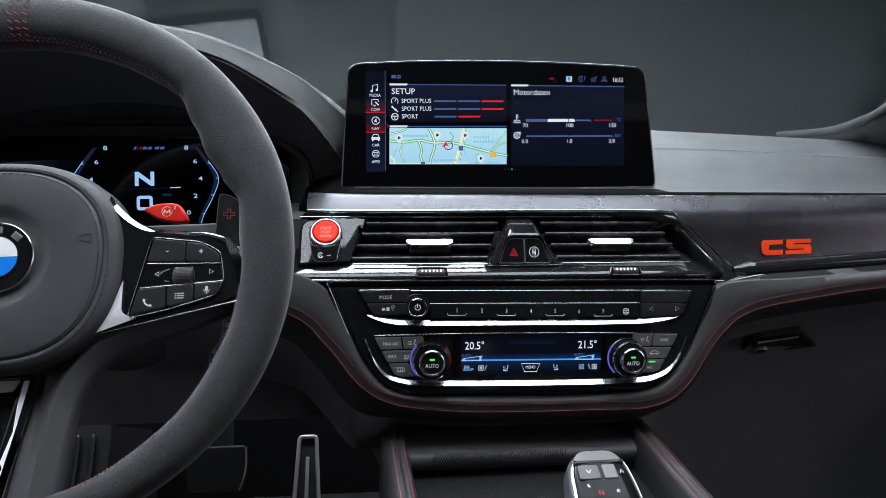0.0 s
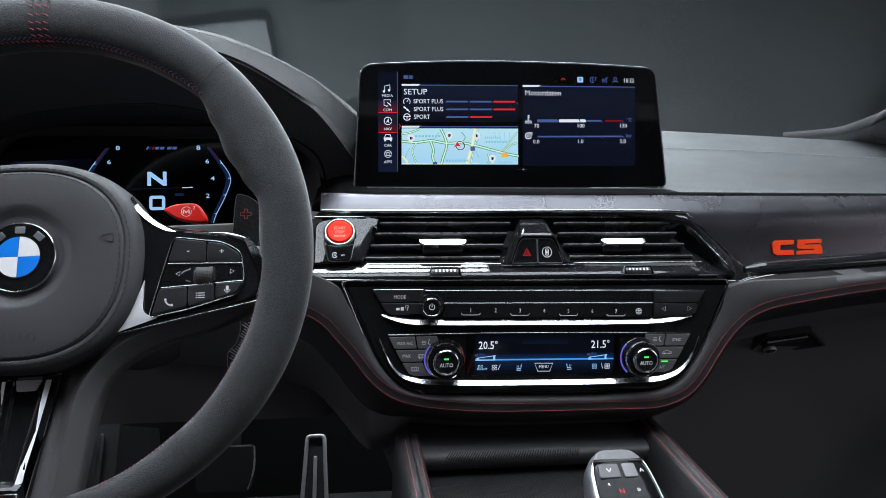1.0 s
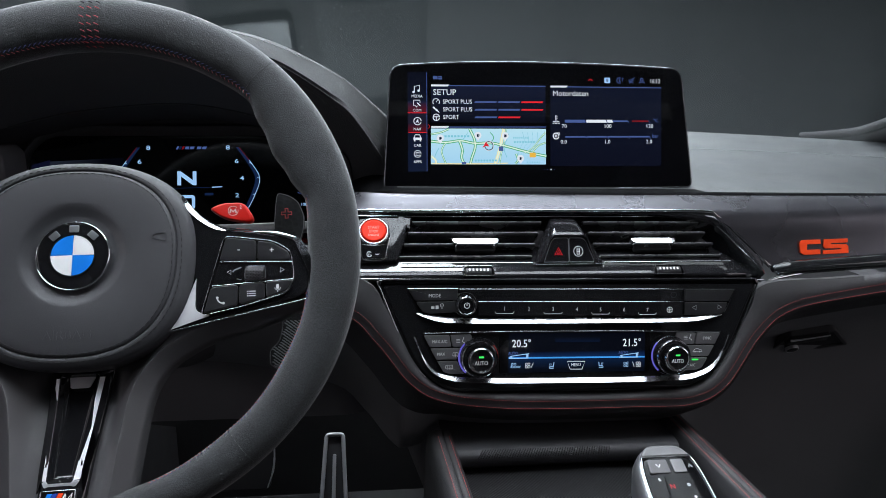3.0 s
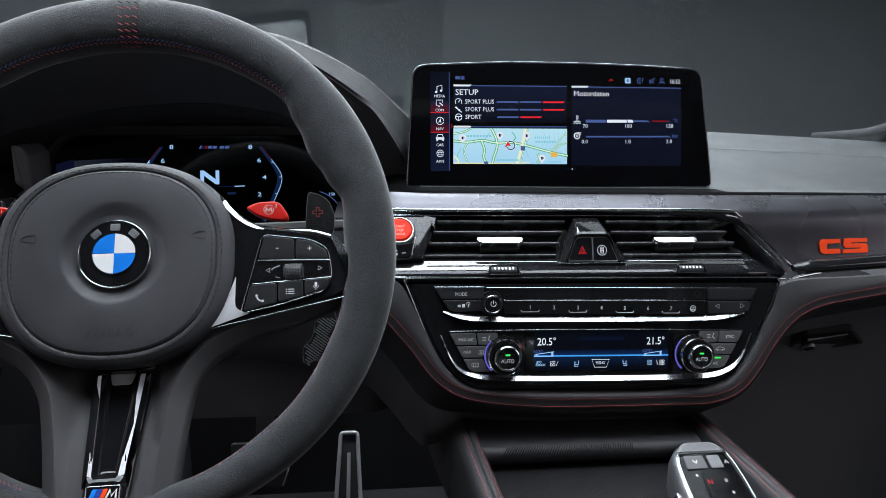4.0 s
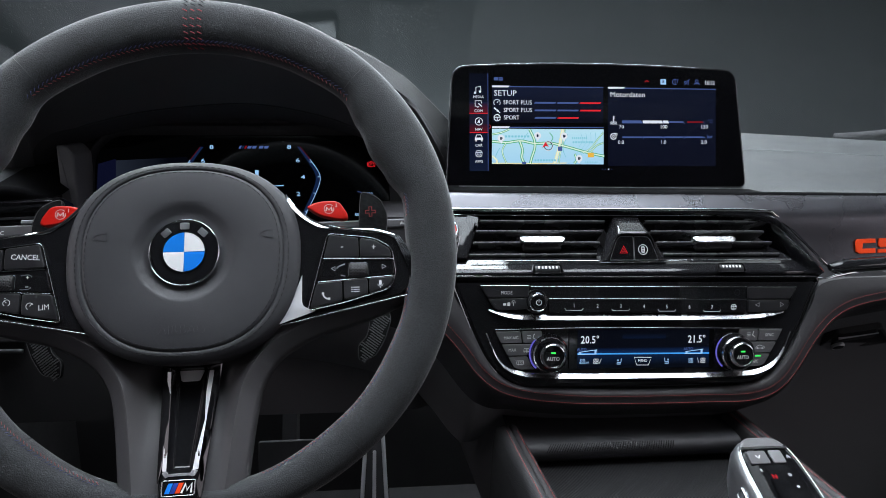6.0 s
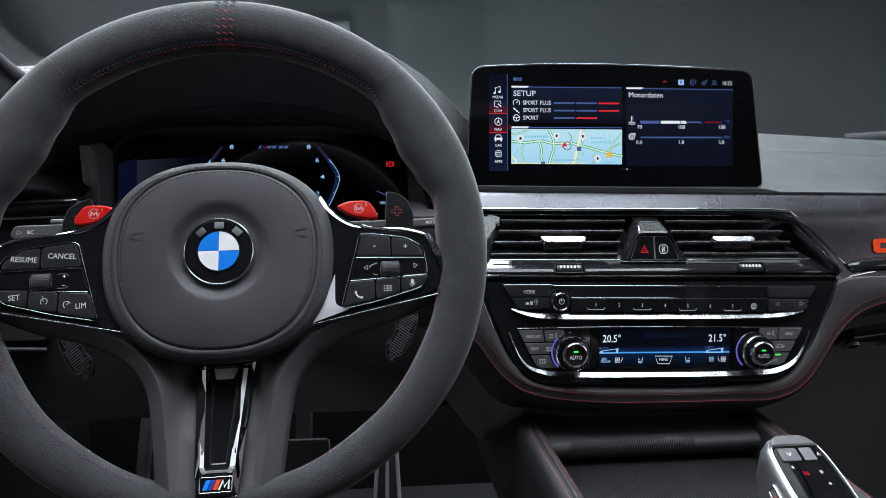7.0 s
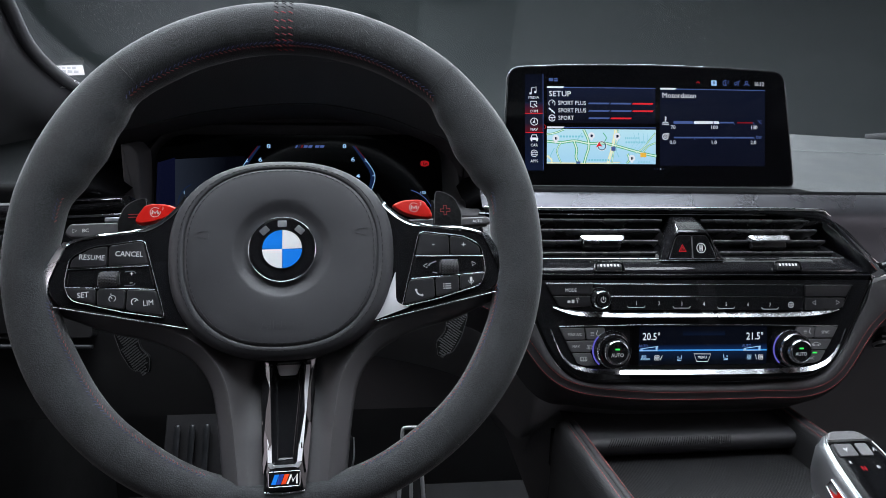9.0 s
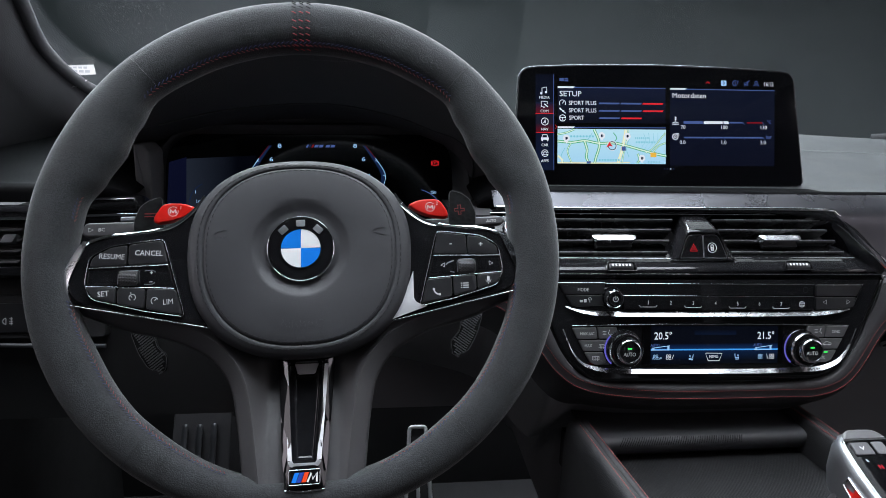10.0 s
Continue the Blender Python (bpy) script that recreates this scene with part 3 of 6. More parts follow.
part("cluster_flank", slab(rounded([(-462, 1000), (-444, 1000), (-444, 1082), (-452, 1092), (-462, 1092)], 3), -792, -745, 3), GREYPLASTIC, dash, "dark grey flank beside the cluster", at=pose(0, 0, 0, 90))
part("driver_cheek", box(-112, -64, 655, 760, 900, 1030), HOODBLACK, dash, "black panel between cluster and vents")
# one panel in two tones: light and shade across it put into colour
part("knee_panel", stacked(rounded([(-330, 660), (-60, 660), (-30, 700), (-30, 1000), (-330, 1000)], [6, 30, 30, 30, 6]), [(0, 806), (0, 940), (8, 958)]), GREYPLASTIC, dash, "knee panel under the steering column, its lit half in lighter grey")
part("knee_panel", stacked(rounded([(-640, 660), (-333, 660), (-333, 1000), (-640, 1000)], [30, 6, 6, 30]), [(0, 806), (0, 940), (8, 958)]), BLACK_SHADED_TRIM, dash, "left half of the knee panel, darkened for dimmer light")

# unseen head-up projector, sunk behind the hood, added for its pale windscreen reflection
projector = thing("head_up_projector", pose(-0.257, 1.012, 1.050), "unseen pale grey head-up display window sunk behind the hood, added for its reflection", "head-up display")
part("window_pane", slab(rect(0, 0, 198, 132, 10), -2, 0, 0.5), PROJECTOR, projector, "pale grey pane")
part("frame", band(rect(0, 0, 210, 144, 14), 6, -18, 2, 0.6), PAD_SHADE_BLACK, projector, "black frame")

# ---- A-pillars, seals and windscreen ----


def pillar(name, sign, label, edge_at, out_at, back_at):
    ob = thing(name, HOME, label, "pillar", "A-pillars", "structure")
    edge = spline(edge_at, 8)
    out = spline(out_at, 8)
    back = spline(back_at, 8)
    rings = []
    low = 0 if sign < 0 else 1
    for e, o, b in zip(edge, out, back):
        rings.append([e + Vector((0, 14, 8 - 10 * low)), e, e.lerp(o, 0.3) + Vector((0, -9, -2)), e.lerp(o, 0.7) + Vector((0, -8, -3)), o, o.lerp(b, 0.5) + Vector((0, -4, 2)), b, b + Vector((sign * 30, 60, 10)), e + Vector((sign * 20, 40, 20 - 45 * low))])
    part("cover", loft(rings), PILLAR, ob, "woven light grey cloth cover")
    part("seal", tube([e + Vector((-sign * 3, 0, 4)) for e in edge], 7.5, 10), HOODBLACK, ob, "black rubber seal")
    return ob


pillar("pillar_left", -1, "grey cloth windscreen pillar with black rubber seal",
       [(-470, 985, 1105), (-525, 905, 1128), (-552, 852, 1150), (-559, 775, 1187), (-545, 700, 1234), (-515, 560, 1318), (-480, 420, 1390)],
       [(-560, 960, 1075), (-600, 880, 1095), (-606, 840, 1108), (-604, 760, 1152), (-590, 680, 1205), (-560, 540, 1292), (-525, 400, 1368)],
       [(-640, 900, 1050), (-660, 820, 1060), (-656, 780, 1078), (-648, 720, 1118), (-634, 640, 1172), (-604, 500, 1262), (-570, 360, 1340)])
pillar("pillar_right", 1, "grey cloth windscreen pillar on the passenger's side",
       [(716, 1075, 1100), (748, 1032, 1107), (761, 990, 1115), (752, 920, 1133), (739, 870, 1147), (723, 790, 1183), (691, 690, 1230), (610, 420, 1390)],
       [(800, 1040, 1070), (818, 990, 1076), (826, 940, 1084), (816, 870, 1100), (802, 815, 1116), (780, 740, 1150), (745, 640, 1200), (660, 400, 1368)],
       [(850, 1000, 1040), (866, 950, 1044), (872, 900, 1050), (864, 830, 1064), (850, 770, 1080), (826, 695, 1114), (790, 600, 1166), (705, 360, 1340)])

GLASS = bpy.data.materials.new("windscreen glass")
GLASS.use_nodes = True
gb = GLASS.node_tree.nodes["Principled BSDF"]
gb.inputs["Transmission Weight"].default_value, gb.inputs["Roughness"].default_value, gb.inputs["IOR"].default_value = 1.0, 0.0, 1.45
gb.inputs["Base Color"].default_value = (0.93, 0.97, 0.96, 1)


def screen_point(x, k, lift=0.0):
    bow = ((x - 60) / 640) ** 2
    return (x * (1 - 0.18 * k), 1125 - 640 * k - 190 * bow * (1 - 0.3 * k), 1104 + 300 * min(k, 1) + 60 * max(0, k - 1) + 25 * bow + lift)


glass = loft([[screen_point(x, k) for k in steps(-0.22, 1.42, 15)] + [screen_point(x, k, 5) for k in steps(1.42, -0.22, 15)] for x in steps(-600, 820, 26)])
ws = tagged(part("windscreen", glass, GLASS), "clear slightly green windscreen glass", "windscreen", kind="structure")
ws.visible_shadow = False

# ---- steering wheel, set out round its roundel ----
WHEEL = face_frame(-0.2508, 0.4614, 1.036, 25.0, 1.5)
COLUMN = face_frame(-0.2508, 0.4614, 1.036, 25.0, 2.0)
wheel = thing("steering_wheel", WHEEL, "grey suede steering wheel with red and blue stitching", "steering wheel")
RIM_U, RIM_V = 1.5, 8.8
RIM_OUT = 193.5
RIM_IN = [(-90, 169), (-76, 169), (-50, 165), (-24, 161), (-8, 157), (2, 155), (11, 157), (19, 150), (27, 146.5), (37, 151), (46, 158), (60, 155.5), (75, 154), (90, 153.5)]


def rim_inner(deg):
    a = (deg + 90) % 360 - 90
    wide = 0.0
    if a > 90:
        a = 180 - a
        wide = 6.5 * math.exp(-((a + 6) / 13) ** 2)
    return lerp(a, RIM_IN) + wide


rim_rings = []
for i in range(180):
    deg = 2.0 * i
    ri = rim_inner(deg)
    c, s = math.cos(radians(deg)), math.sin(radians(deg))
    ro = RIM_OUT + 2.6 * min(1.0, max(0.0, (0.05 - s) / 0.6))
    mid, half = (ro + ri) / 2, (ro - ri) / 2
    ring = []
    for j in range(24):
        a = 2 * math.pi * j / 24
        e = 2 / 2.35
        dx = half * math.copysign(abs(math.cos(a)) ** e, math.cos(a))
        dz = 16.5 * math.copysign(abs(math.sin(a)) ** e, math.sin(a))
        ring.append(((mid + dx) * c + RIM_U, (mid + dx) * s + RIM_V, dz))
    rim_rings.append(ring)
part("rim", loft(rim_rings, loop=True), ALCANTARA, wheel, "thick grey suede rim", sharp=80)


def rim_curve(k, z, a0, a1, n=60):
    """A line on the rim's face: k from 0, the inner edge, to 1, the outer."""
    out = []
    for i in range(n + 1):
        deg = a0 + (a1 - a0) * i / n
        r = rim_inner(deg) + k * (RIM_OUT - rim_inner(deg))
        out.append((r * math.cos(radians(deg)) + RIM_U, r * math.sin(radians(deg)) + RIM_V, z))
    return out


for a0, a1 in ((44, 136), (-72, -14), (194, 252), (168, 174), (6, 12)):
    k = 1.0 if a0 == 44 else 0.74
    part("blue_stitching", stitches(rim_curve(0.066, 10.1, a0 + 0.5, a1), 3.0 * k, 0.5, 0.28 * k, slant=-1.2 * k), RIMBLUE, wheel, "blue cross stitching")
    part("red_stitching", stitches(rim_curve(0.034, 7.7, a0, a1), 2.8 * k, 0.7, 0.3 * k, slant=1.0 * k), RIMRED, wheel, "red cross stitching")

# top marker: rows of slanted red and black threads round the rim's top
top_red, top_black = [], []
for col in range(3):
    for row in range(12):
        a = radians(90 + (col - 1) * 1.75)
        ang = math.pi * (0.05 + 0.92 * row / 11)
        r = (RIM_OUT + 153.5) / 2 - 20.3 * math.copysign(abs(math.cos(ang)) ** 0.85, math.cos(ang))
        z = 17.0 * abs(math.sin(ang)) ** 0.85
        p = Vector((r * math.cos(a) + RIM_U - 1.5, r * math.sin(a) + RIM_V + 0.7, z))
        q = p + Vector((3.0, -1.5, 0.0))
        (top_red if row < 7 else top_black).append(tube([p, (p + q) / 2 + Vector((0, 0, 0.3)), q], 0.38, 5))
part("marker_red", joined(*top_red), MARKRED, wheel, "red threads of the top marker")
part("marker_black", joined(*top_black), BLACKTHREAD, wheel, "black threads of the top marker")
for deg in (47, 133, -52, 232):
    ring = rim_rings[int(deg % 360 / 2)]
    mid = Vector((0, 0, 0))
    for p in ring:
        mid += Vector(p) / len(ring)
    part("rim_seam", tube([mid + (Vector(p) - mid) * 0.999 for p in ring], 0.28, 5, closed=True), ALCANTARA, wheel)

# airbag cover: a soft squared dome with a dished middle


def pad_ring(k, z, n=72, tall=None):
    tall = tall or k
    out = []
    for i in range(n):
        a = 2 * math.pi * i / n
        c, s = math.cos(a), math.sin(a)
        e, h = (2.35, 67.0) if s >= 0 else (2.4, 77.0)
        r = (abs(c / 77.5) ** e + abs(s / h) ** e) ** (-1 / e)
        out.append((r * c * k, r * s * tall, z))
    return out


def round_ring(r, z, n=72):
    return [(r * math.cos(2 * math.pi * i / n), r * math.sin(2 * math.pi * i / n), z) for i in range(n)]


PROFILE = [(1.06, 1.02, -14), (1.055, 1.018, 2), (1.04, 1.012, 7.6), (1.022, 1.004, 10.6), (1.0, 0.99, 12.6), (0.975, 0.975, 13.7), (0.945, 0.951, 14.6), (0.915, 0.929, 15.1), (0.893, 0.912, 15.0), (0.884, 0.904, 14.4), (0.879, 0.90, 14.0), (0.874, 0.896, 14.4), (0.864, 0.888, 15.1), (0.84, 0.866, 15.6), (0.78, 0.80, 16.0), (0.66, 0.66, 16.2), (0.56, 0.56, 15.9)]
pad = [pad_ring(k, z, tall=tall) for k, tall, z in PROFILE]
pad += [round_ring(36, 15.6), round_ring(33, 14.6), round_ring(29.5, 12.6), round_ring(26, 11.6), round_ring(12, 11.4)]
cover = part("airbag_cover", loft(pad), HUB_LEATHER, wheel, "smooth dark grey leather airbag cover", sharp=60)
for k, tall, z in ((0.926, 0.937, 15.05), (0.846, 0.872, 15.6)):
    ring = [Vector(p) for p in pad_ring(k, z, 140, tall)]
    part("cover_stitching", stitches(ring + ring[:1], 3.0, 1.5, 0.3), BLACKTHREAD, cover, "black stitching")
part("foot_seam", tube([(0, -66, 14.4), (0, -70, 14.8), (0, -73.5, 12.2), (0, -75.3, 6)], 0.4, 6), BLACKTHREAD, cover, "short black seam")
part("emboss", moved(lettering("AIRBAG", 8.6, 0.3, 1.05), Matrix.Translation((0, -54.5, 16.22))), HUB_LEATHER, cover, "embossed lettering", smooth=False)
for s in (-1, 1):
    horn = joined(stroke(rounded([(s * 56 - 5, 11), (s * 56 - 2, 13.5), (s * 56 + 5, 14.5), (s * 56 + 5, 8.5), (s * 56 - 2, 10)], 1.0), 0.7, 16.1, 0.3, True))
    part("horn_symbol", horn, HUB_LEATHER, cover, "embossed horn symbol", smooth=False)

badge = part("roundel", lathe([(24.2, 10.5), (24.2, 13.2), (23.2, 14.2), (21.5, 14.4), (0.5, 14.4)], 56), PIANO, wheel, "round black, blue and white emblem")
part("bezel", lathe([(24.6, 11), (24.6, 13.4), (24.2, 14.5), (23.6, 14.9), (23.0, 14.5), (23.0, 11)], 56, caps=(False, False)), CHROME, badge)
part("ring", lathe([(14.9, 14.0), (14.9, 15.0), (14.1, 15.0), (14.1, 14.0)], 48, caps=(False, False)), CHROME, badge)
for q, m in ((0, WHITE), (90, BLUE), (180, WHITE), (270, BLUE)):
    pts = [(0, 0)] + arc(0, 0, 14.1, q + 0.5, q + 89.5, 12)
    part("quadrant", stacked(pts, [(0, 14.2), (0, 14.75), (0.2, 14.9)]), m, badge)
for a in (132, 90, 48):
    bars = slab(rect(0, 0, 6.4, 4.8, 0.8), 14.3, 14.9, 0.2)
    part("mark", moved(bars, Matrix.Rotation(radians(a - 90), 4, "Z") @ Matrix.Translation((0, 18.6, 0))), SILVER, badge, smooth=False)

# spoke body, plates and buttons
BODY_R = [(168, -14), (166, -36), (122, -54), (90, -61), (63, -76.5), (51, -95), (46.5, -122), (40, -178), (0, -188)]
outline = BODY_R + [(-x, y) for x, y in BODY_R[:-1]][::-1] + [(-168, 4), (-100, 20), (0, 30), (100, 20), (168, 4)]
body = rounded(outline, [10, 10, 12, 18, 18, 18, 12, 10, 10, 10, 12, 18, 18, 18, 12, 10, 10, 6, 6, 6, 6, 6][:len(outline)])


def dip(y):
    """How deep the lower spoke is hollowed along its middle."""
    return lerp(y, [(-168, 0.0), (-78, 17.0), (-52, 0.0)])


def rim_of(d, z, drop=0.0):
    return [(x, y, z + 0.075 * max(0.0, -70 - y) - drop * dip(y)) for x, y in inset(ccw(body), d)]


spokes = part("spoke_body", loft([rim_of(0, -14), rim_of(0, -7.5), rim_of(1.0, -4.2), rim_of(2.6, -2.0), rim_of(10.4, 3.6), rim_of(11.6, 4.6), rim_of(12.6, 4.9), rim_of(13.2, 4.2)], caps=(True, False)), SPOKE, wheel, "satin dark grey spokes", sharp=50)
core = [(156, -28), (110, -44), (84, -52), (60, -60), (0, -64), (-60, -60), (-84, -52), (-110, -44), (-156, -28), (-150, 0), (-100, 10), (0, 20), (100, 10), (150, 0)]
part("spoke_core", slab(core, -6, 4.3, 0.6), SPOKE, spokes)
ridge = [p for p in rim_of(12.6, 4.8) if -174 < p[1] < -44]
for s in (-1, 1):
    edge = sorted([p for p in ridge if s * p[0] > 15], key=lambda p: -p[1])
    rows = []
    for x, y, z in edge:
        low = z - dip(y) - 0.4
        rows.append([(x + (s * 21.5 - x) * k, y, z + (low - z) * math.sin(k * math.pi / 2)) for k in (0, 0.08, 0.2, 0.35, 0.5, 0.65, 0.8, 1.0)] + [(s * 12, y, low - 2)])
    part("spoke_hollow", loft(rows if s > 0 else [r[::-1] for r in rows], closed=False), SPOKE, spokes, sharp=50)

PLATE = [(163, -15), (152, 9), (120, 15), (97, 17.4), (84, 22.6), (72, 37), (40, 30), (40, -20), (58, -53.4), (64, -53.8), (154.5, -33.8)]
for s, side in ((-1, "left"), (1, "right")):
    pts = PLATE if s > 0 else flip(PLATE)
    rr = [9, 8, 14, 14, 10, 2, 2, 2, 2, 1, 9]
    plate_outline = rounded(pts, rr if s > 0 else rr[::-1])
    plate = part("spoke_plate", slab(plate_outline, -2, 9.0, 1.6), PIANO, wheel, "piano black spoke plate")
    far = spline([(s * x, y, z) for x, y, z in [(69.6, 43, 8.6), (75.6, 34.4, 8.0), (85.6, 25.2, 7.6), (96.6, 19.6, 7.4), (111, 17.4, 7.4), (131.5, 15.4, 7.0), (145, 12.0, 6.6), (152.5, 8.0, 6.2), (157.5, 1.0, 6.0)]], 6)
    near = spline([(s * x, y, z) for x, y, z in [(68.8, 41, 9.2), (73.2, 32.2, 9.7), (83.6, 22.4, 9.8), (95.6, 16.4, 9.5), (111, 16.2, 9.2), (131, 12.8, 9.6), (143, 9.4, 9.8), (150.5, 5.6, 9.6), (155.5, 0.0, 9.2)]], 6)
    part("chrome_edge", facet(far, near), CHROME, plate, "bright chrome upper edge")
    part("chrome_edge", tube([(s * x, y, 8.4) for x, y in [(157, -35), (110, -44.6), (62, -54.6)]], 0.4, 6), CHROME, plate, "thin chrome lower line")
    far = spline([(s * x, y, z) for x, y, z in [(150.5, 10.4, 8.6), (155.6, 3, 8.7), (161.2, -9, 8.8), (162.6, -18, 8.9), (160.8, -27, 8.9), (156, -34, 9.0)]], 6)
    near = spline([(s * x, y, z) for x, y, z in [(147.4, 9.6, 9.4), (150.0, 3, 10.3), (154.8, -9, 10.6), (157.8, -18, 10.4), (158.0, -27, 10.0), (155.4, -33.6, 9.3)]], 6)
    # same cap on both sides; the left's stronger reflection is put into brighter chrome
    part("end_cap", facet(far, near), LIPCHROME if s < 0 else DARKCHROME, plate, "chrome end of the plate")
    if s > 0:
        blade_out = spline([(80.8, -18.4, 10.6), (80.6, -30, 10.9), (80.8, -39, 11.0), (84, -42.4, 10.8), (90, -44.6, 10.2)], 5)
        blade_in = spline([(80.2, -19.6, 10.2), (75.6, -31, 9.4), (69.6, -42, 9.2), (66, -48, 9.2), (63.6, -53.4, 9.2)], 5)
        part("hub_blade", facet(blade_out, blade_in), ALU, plate, "satin silver blade beside the hub")

    def spot(x, y):
        """A place on the plate; the left cluster lies lower and reaches further to the hub."""
        return (x, y) if s > 0 else (-148 + (148.5 - x) * 1.062, y - 1.5)

    def key(name, pts, m=BUTTON, z=8.6):
        pts = [spot(x, y) for x, y in pts]
        return part(name, slab(rounded(ccw(pts), 2.2, 3), 8.4, z + 2.6, 0.7), m, plate)

    key("button", [(145.5, -7.5), (144, -1), (133, 6), (122.4, 7.6), (122.4, -6.9)])
    key("button", [(121.4, -6.9), (121.4, 7.8), (100.5, 10.5), (96.2, -6.2)])
    key("roller_bed", [(147, -20), (146, -9), (95.9, -7.4), (91.7, -23.4)], PIANO, 7.6)
    key("button", [(147, -21.5), (143, -29), (128.5, -33.5), (128.5, -22.5)])
    key("button", [(127.3, -22.6), (127.3, -34), (110.2, -37.5), (110.2, -23.6)])
    key("button", [(109, -23.8), (109, -38), (86.2, -43), (91, -25)])
    cl = rounded(ccw([spot(x, y) for x, y in [(148.5, -19), (146, 0), (133, 7.6), (99, 12), (84, -45), (111, -39.8), (144, -30.5)]]), 5)
    part("button_frame", band(cl, 0.6, 8.6, 11.1, 0.2), CHROME, plate, "thin chrome frame round the buttons")
    part("row_line", tube([(*spot(146.4, -8.4), 10.6), (*spot(96.2, -7.2), 10.6)], 0.35, 6), CHROME, plate)
    part("row_line", tube([(*spot(147.4, -20.9), 10.6), (*spot(91.8, -24.2), 10.6)], 0.35, 6), CHROME, plate)
    wx, wy = spot(120.8, -16.0)
    roller = loft([[(wx + dx, wy + 5.2 * k * math.sin(2 * math.pi * j / 28), 9.0 + 4.6 * k * math.cos(2 * math.pi * j / 28)) for j in range(28)] for dx, k in ((-6.6, 0.7), (-5.8, 0.9), (-2.4, 0.98), (2.4, 0.98), (5.8, 0.9), (6.6, 0.7))])
    rl = part("roller", roller, BUTTON, plate, "knurled scroll roller")
    ribs = []
    for j in range(13):
        a = radians(-72 + 12 * j)
        for i in range(5):
            ribs.append(moved(slab(rect(0, 0, 1.5, 0.7, 0.1, 1), -0.4, 0.5, 0.15), Matrix.Translation((wx - 4.4 + 2.2 * i + (0.6 if j % 2 else -0.5), wy + 5.0 * math.sin(a), 9.0 + 4.5 * math.cos(a))) @ Matrix.Rotation(-a, 4, "X")))
    part("ribs", joined(*ribs), GREYBUTTON, rl)
    part("roller_ring", band(rect(wx, wy, 14.6, 11.4, 2.4), 0.7, 9.8, 10.7, 0.2), DARKCHROME, plate)
    # red drive-mode button
    tab = rounded([(s * x, y) for x, y in [(80.9, 41), (90, 45.2), (103, 45.6), (107.6, 44.2), (113, 35.8), (114, 31.2), (110.8, 29.7), (100.8, 31), (90, 34)]], [2.5, 5, 5, 4, 5, 2, 2, 5, 6])
    gx, gy = s * 98.5, 37.8
    dome = loft([[(gx + (x - gx) * k, gy + (y - gy) * k, z) for x, y in ccw(tab)] for k, z in ((1, -27), (1, -23), (0.985, -21.6), (0.95, -20.7), (0.9, -20.25), (0.8, -20.0))])
    tb = part("drive_mode_button", dome, RED, wheel, "red drive mode button with white mark", sharp=75)
    mx = s * 99.0
    part("mark_ring", stroke(arc(mx, 38.6, 3.7, 40, 375, 28), 0.38, -20.05, 0.12, False), PRINT, tb, smooth=False)
    part("mark", stroke([(mx - 2.2, 37.1), (mx - 1.8, 39.9), (mx, 37.7), (mx + 1.8, 39.9), (mx + 2.2, 37.1)], 1.15, -20.05), PRINT, tb, smooth=False)
    write("mark", "1" if s < 0 else "2", mx + 5.6, 41.4, -19.95, 3.8, PRINT, tb, 0.9)

zt = 11.28
lp = [o for o in wheel.children if o.name.startswith("spoke_plate")]
write("legend", "RESUME", -130.2, -2.0, zt, 5.3, PRINT, lp[0], 0.92, -4)
write("legend", "CANCEL", -105.6, -0.2, zt, 5.3, PRINT, lp[0], 0.92, -3)
write("legend", "SET", -134.6, -28.2, zt, 5.3, PRINT, lp[0], 0.92, 5)
write("legend", "LIM", -91.4, -35.2, zt, 5.3, PRINT, lp[0], 0.9, 5)
part("symbol", shift(shrunk(joined(stroke(arc(-118.5, -30, 3.0, -60, 240, 18), 0.6, zt - 0.06), stroke([(-118.5, -30), (-120.6, -27.6)], 0.6, zt - 0.06), stroke([(-120.5, -25.6), (-119.5, -25.6)], 0.9, zt - 0.06))), 3.2, -1.5), PRINT, lp[0], smooth=False)
part("symbol", shift(shrunk(joined(stroke(arc(-103.6, -32.6, 3.2, 20, 240, 16), 0.6, zt - 0.06), stroke([(-103.6, -32.6), (-101.5, -30)], 0.6, zt - 0.06))), 3.2, -1.5), PRINT, lp[0], smooth=False)
write("legend", "+", -103.6, -14.2, 10.3, 4.4, PRINT, lp[0], 1.0)
part("symbol", shift(shrunk(stroke([(-108.2, -19.0), (-105.6, -19.0)], 0.6, 10.22)), 3.2, -1.5), PRINT, lp[0], smooth=False)
part("bracket", shift(joined(stroke(rounded([(-111.6, -11.0), (-106, -10.6), (-103.6, -12.2)], 1), 0.5, 10.22), stroke(rounded([(-111.6, -20.8), (-106, -20.8), (-103.8, -19.4)], 1), 0.5, 10.22)), 3.2, -1.5), SATIN, lp[0], smooth=False)
part("bracket", joined(stroke(rounded([(111.6, -11.2), (106.4, -13.2), (105.4, -14.6)], 1), 0.9, 10.22), stroke(rounded([(111.6, -20.4), (108, -19.4)], 0.4), 0.7, 10.22)), SATIN, lp[1], smooth=False)
write("legend", "-", 109.6, 1.6, zt, 7, PRINT, lp[1], 1.0)
write("legend", "+", 132.4, 0.2, zt, 6, PRINT, lp[1], 1.0)
part("symbol", shrunk(stroke([(101, -14.6), (104.8, -12.4), (104.8, -16.8)], 0.5, 10.2, closed=True)), PRINT, lp[1], smooth=False)
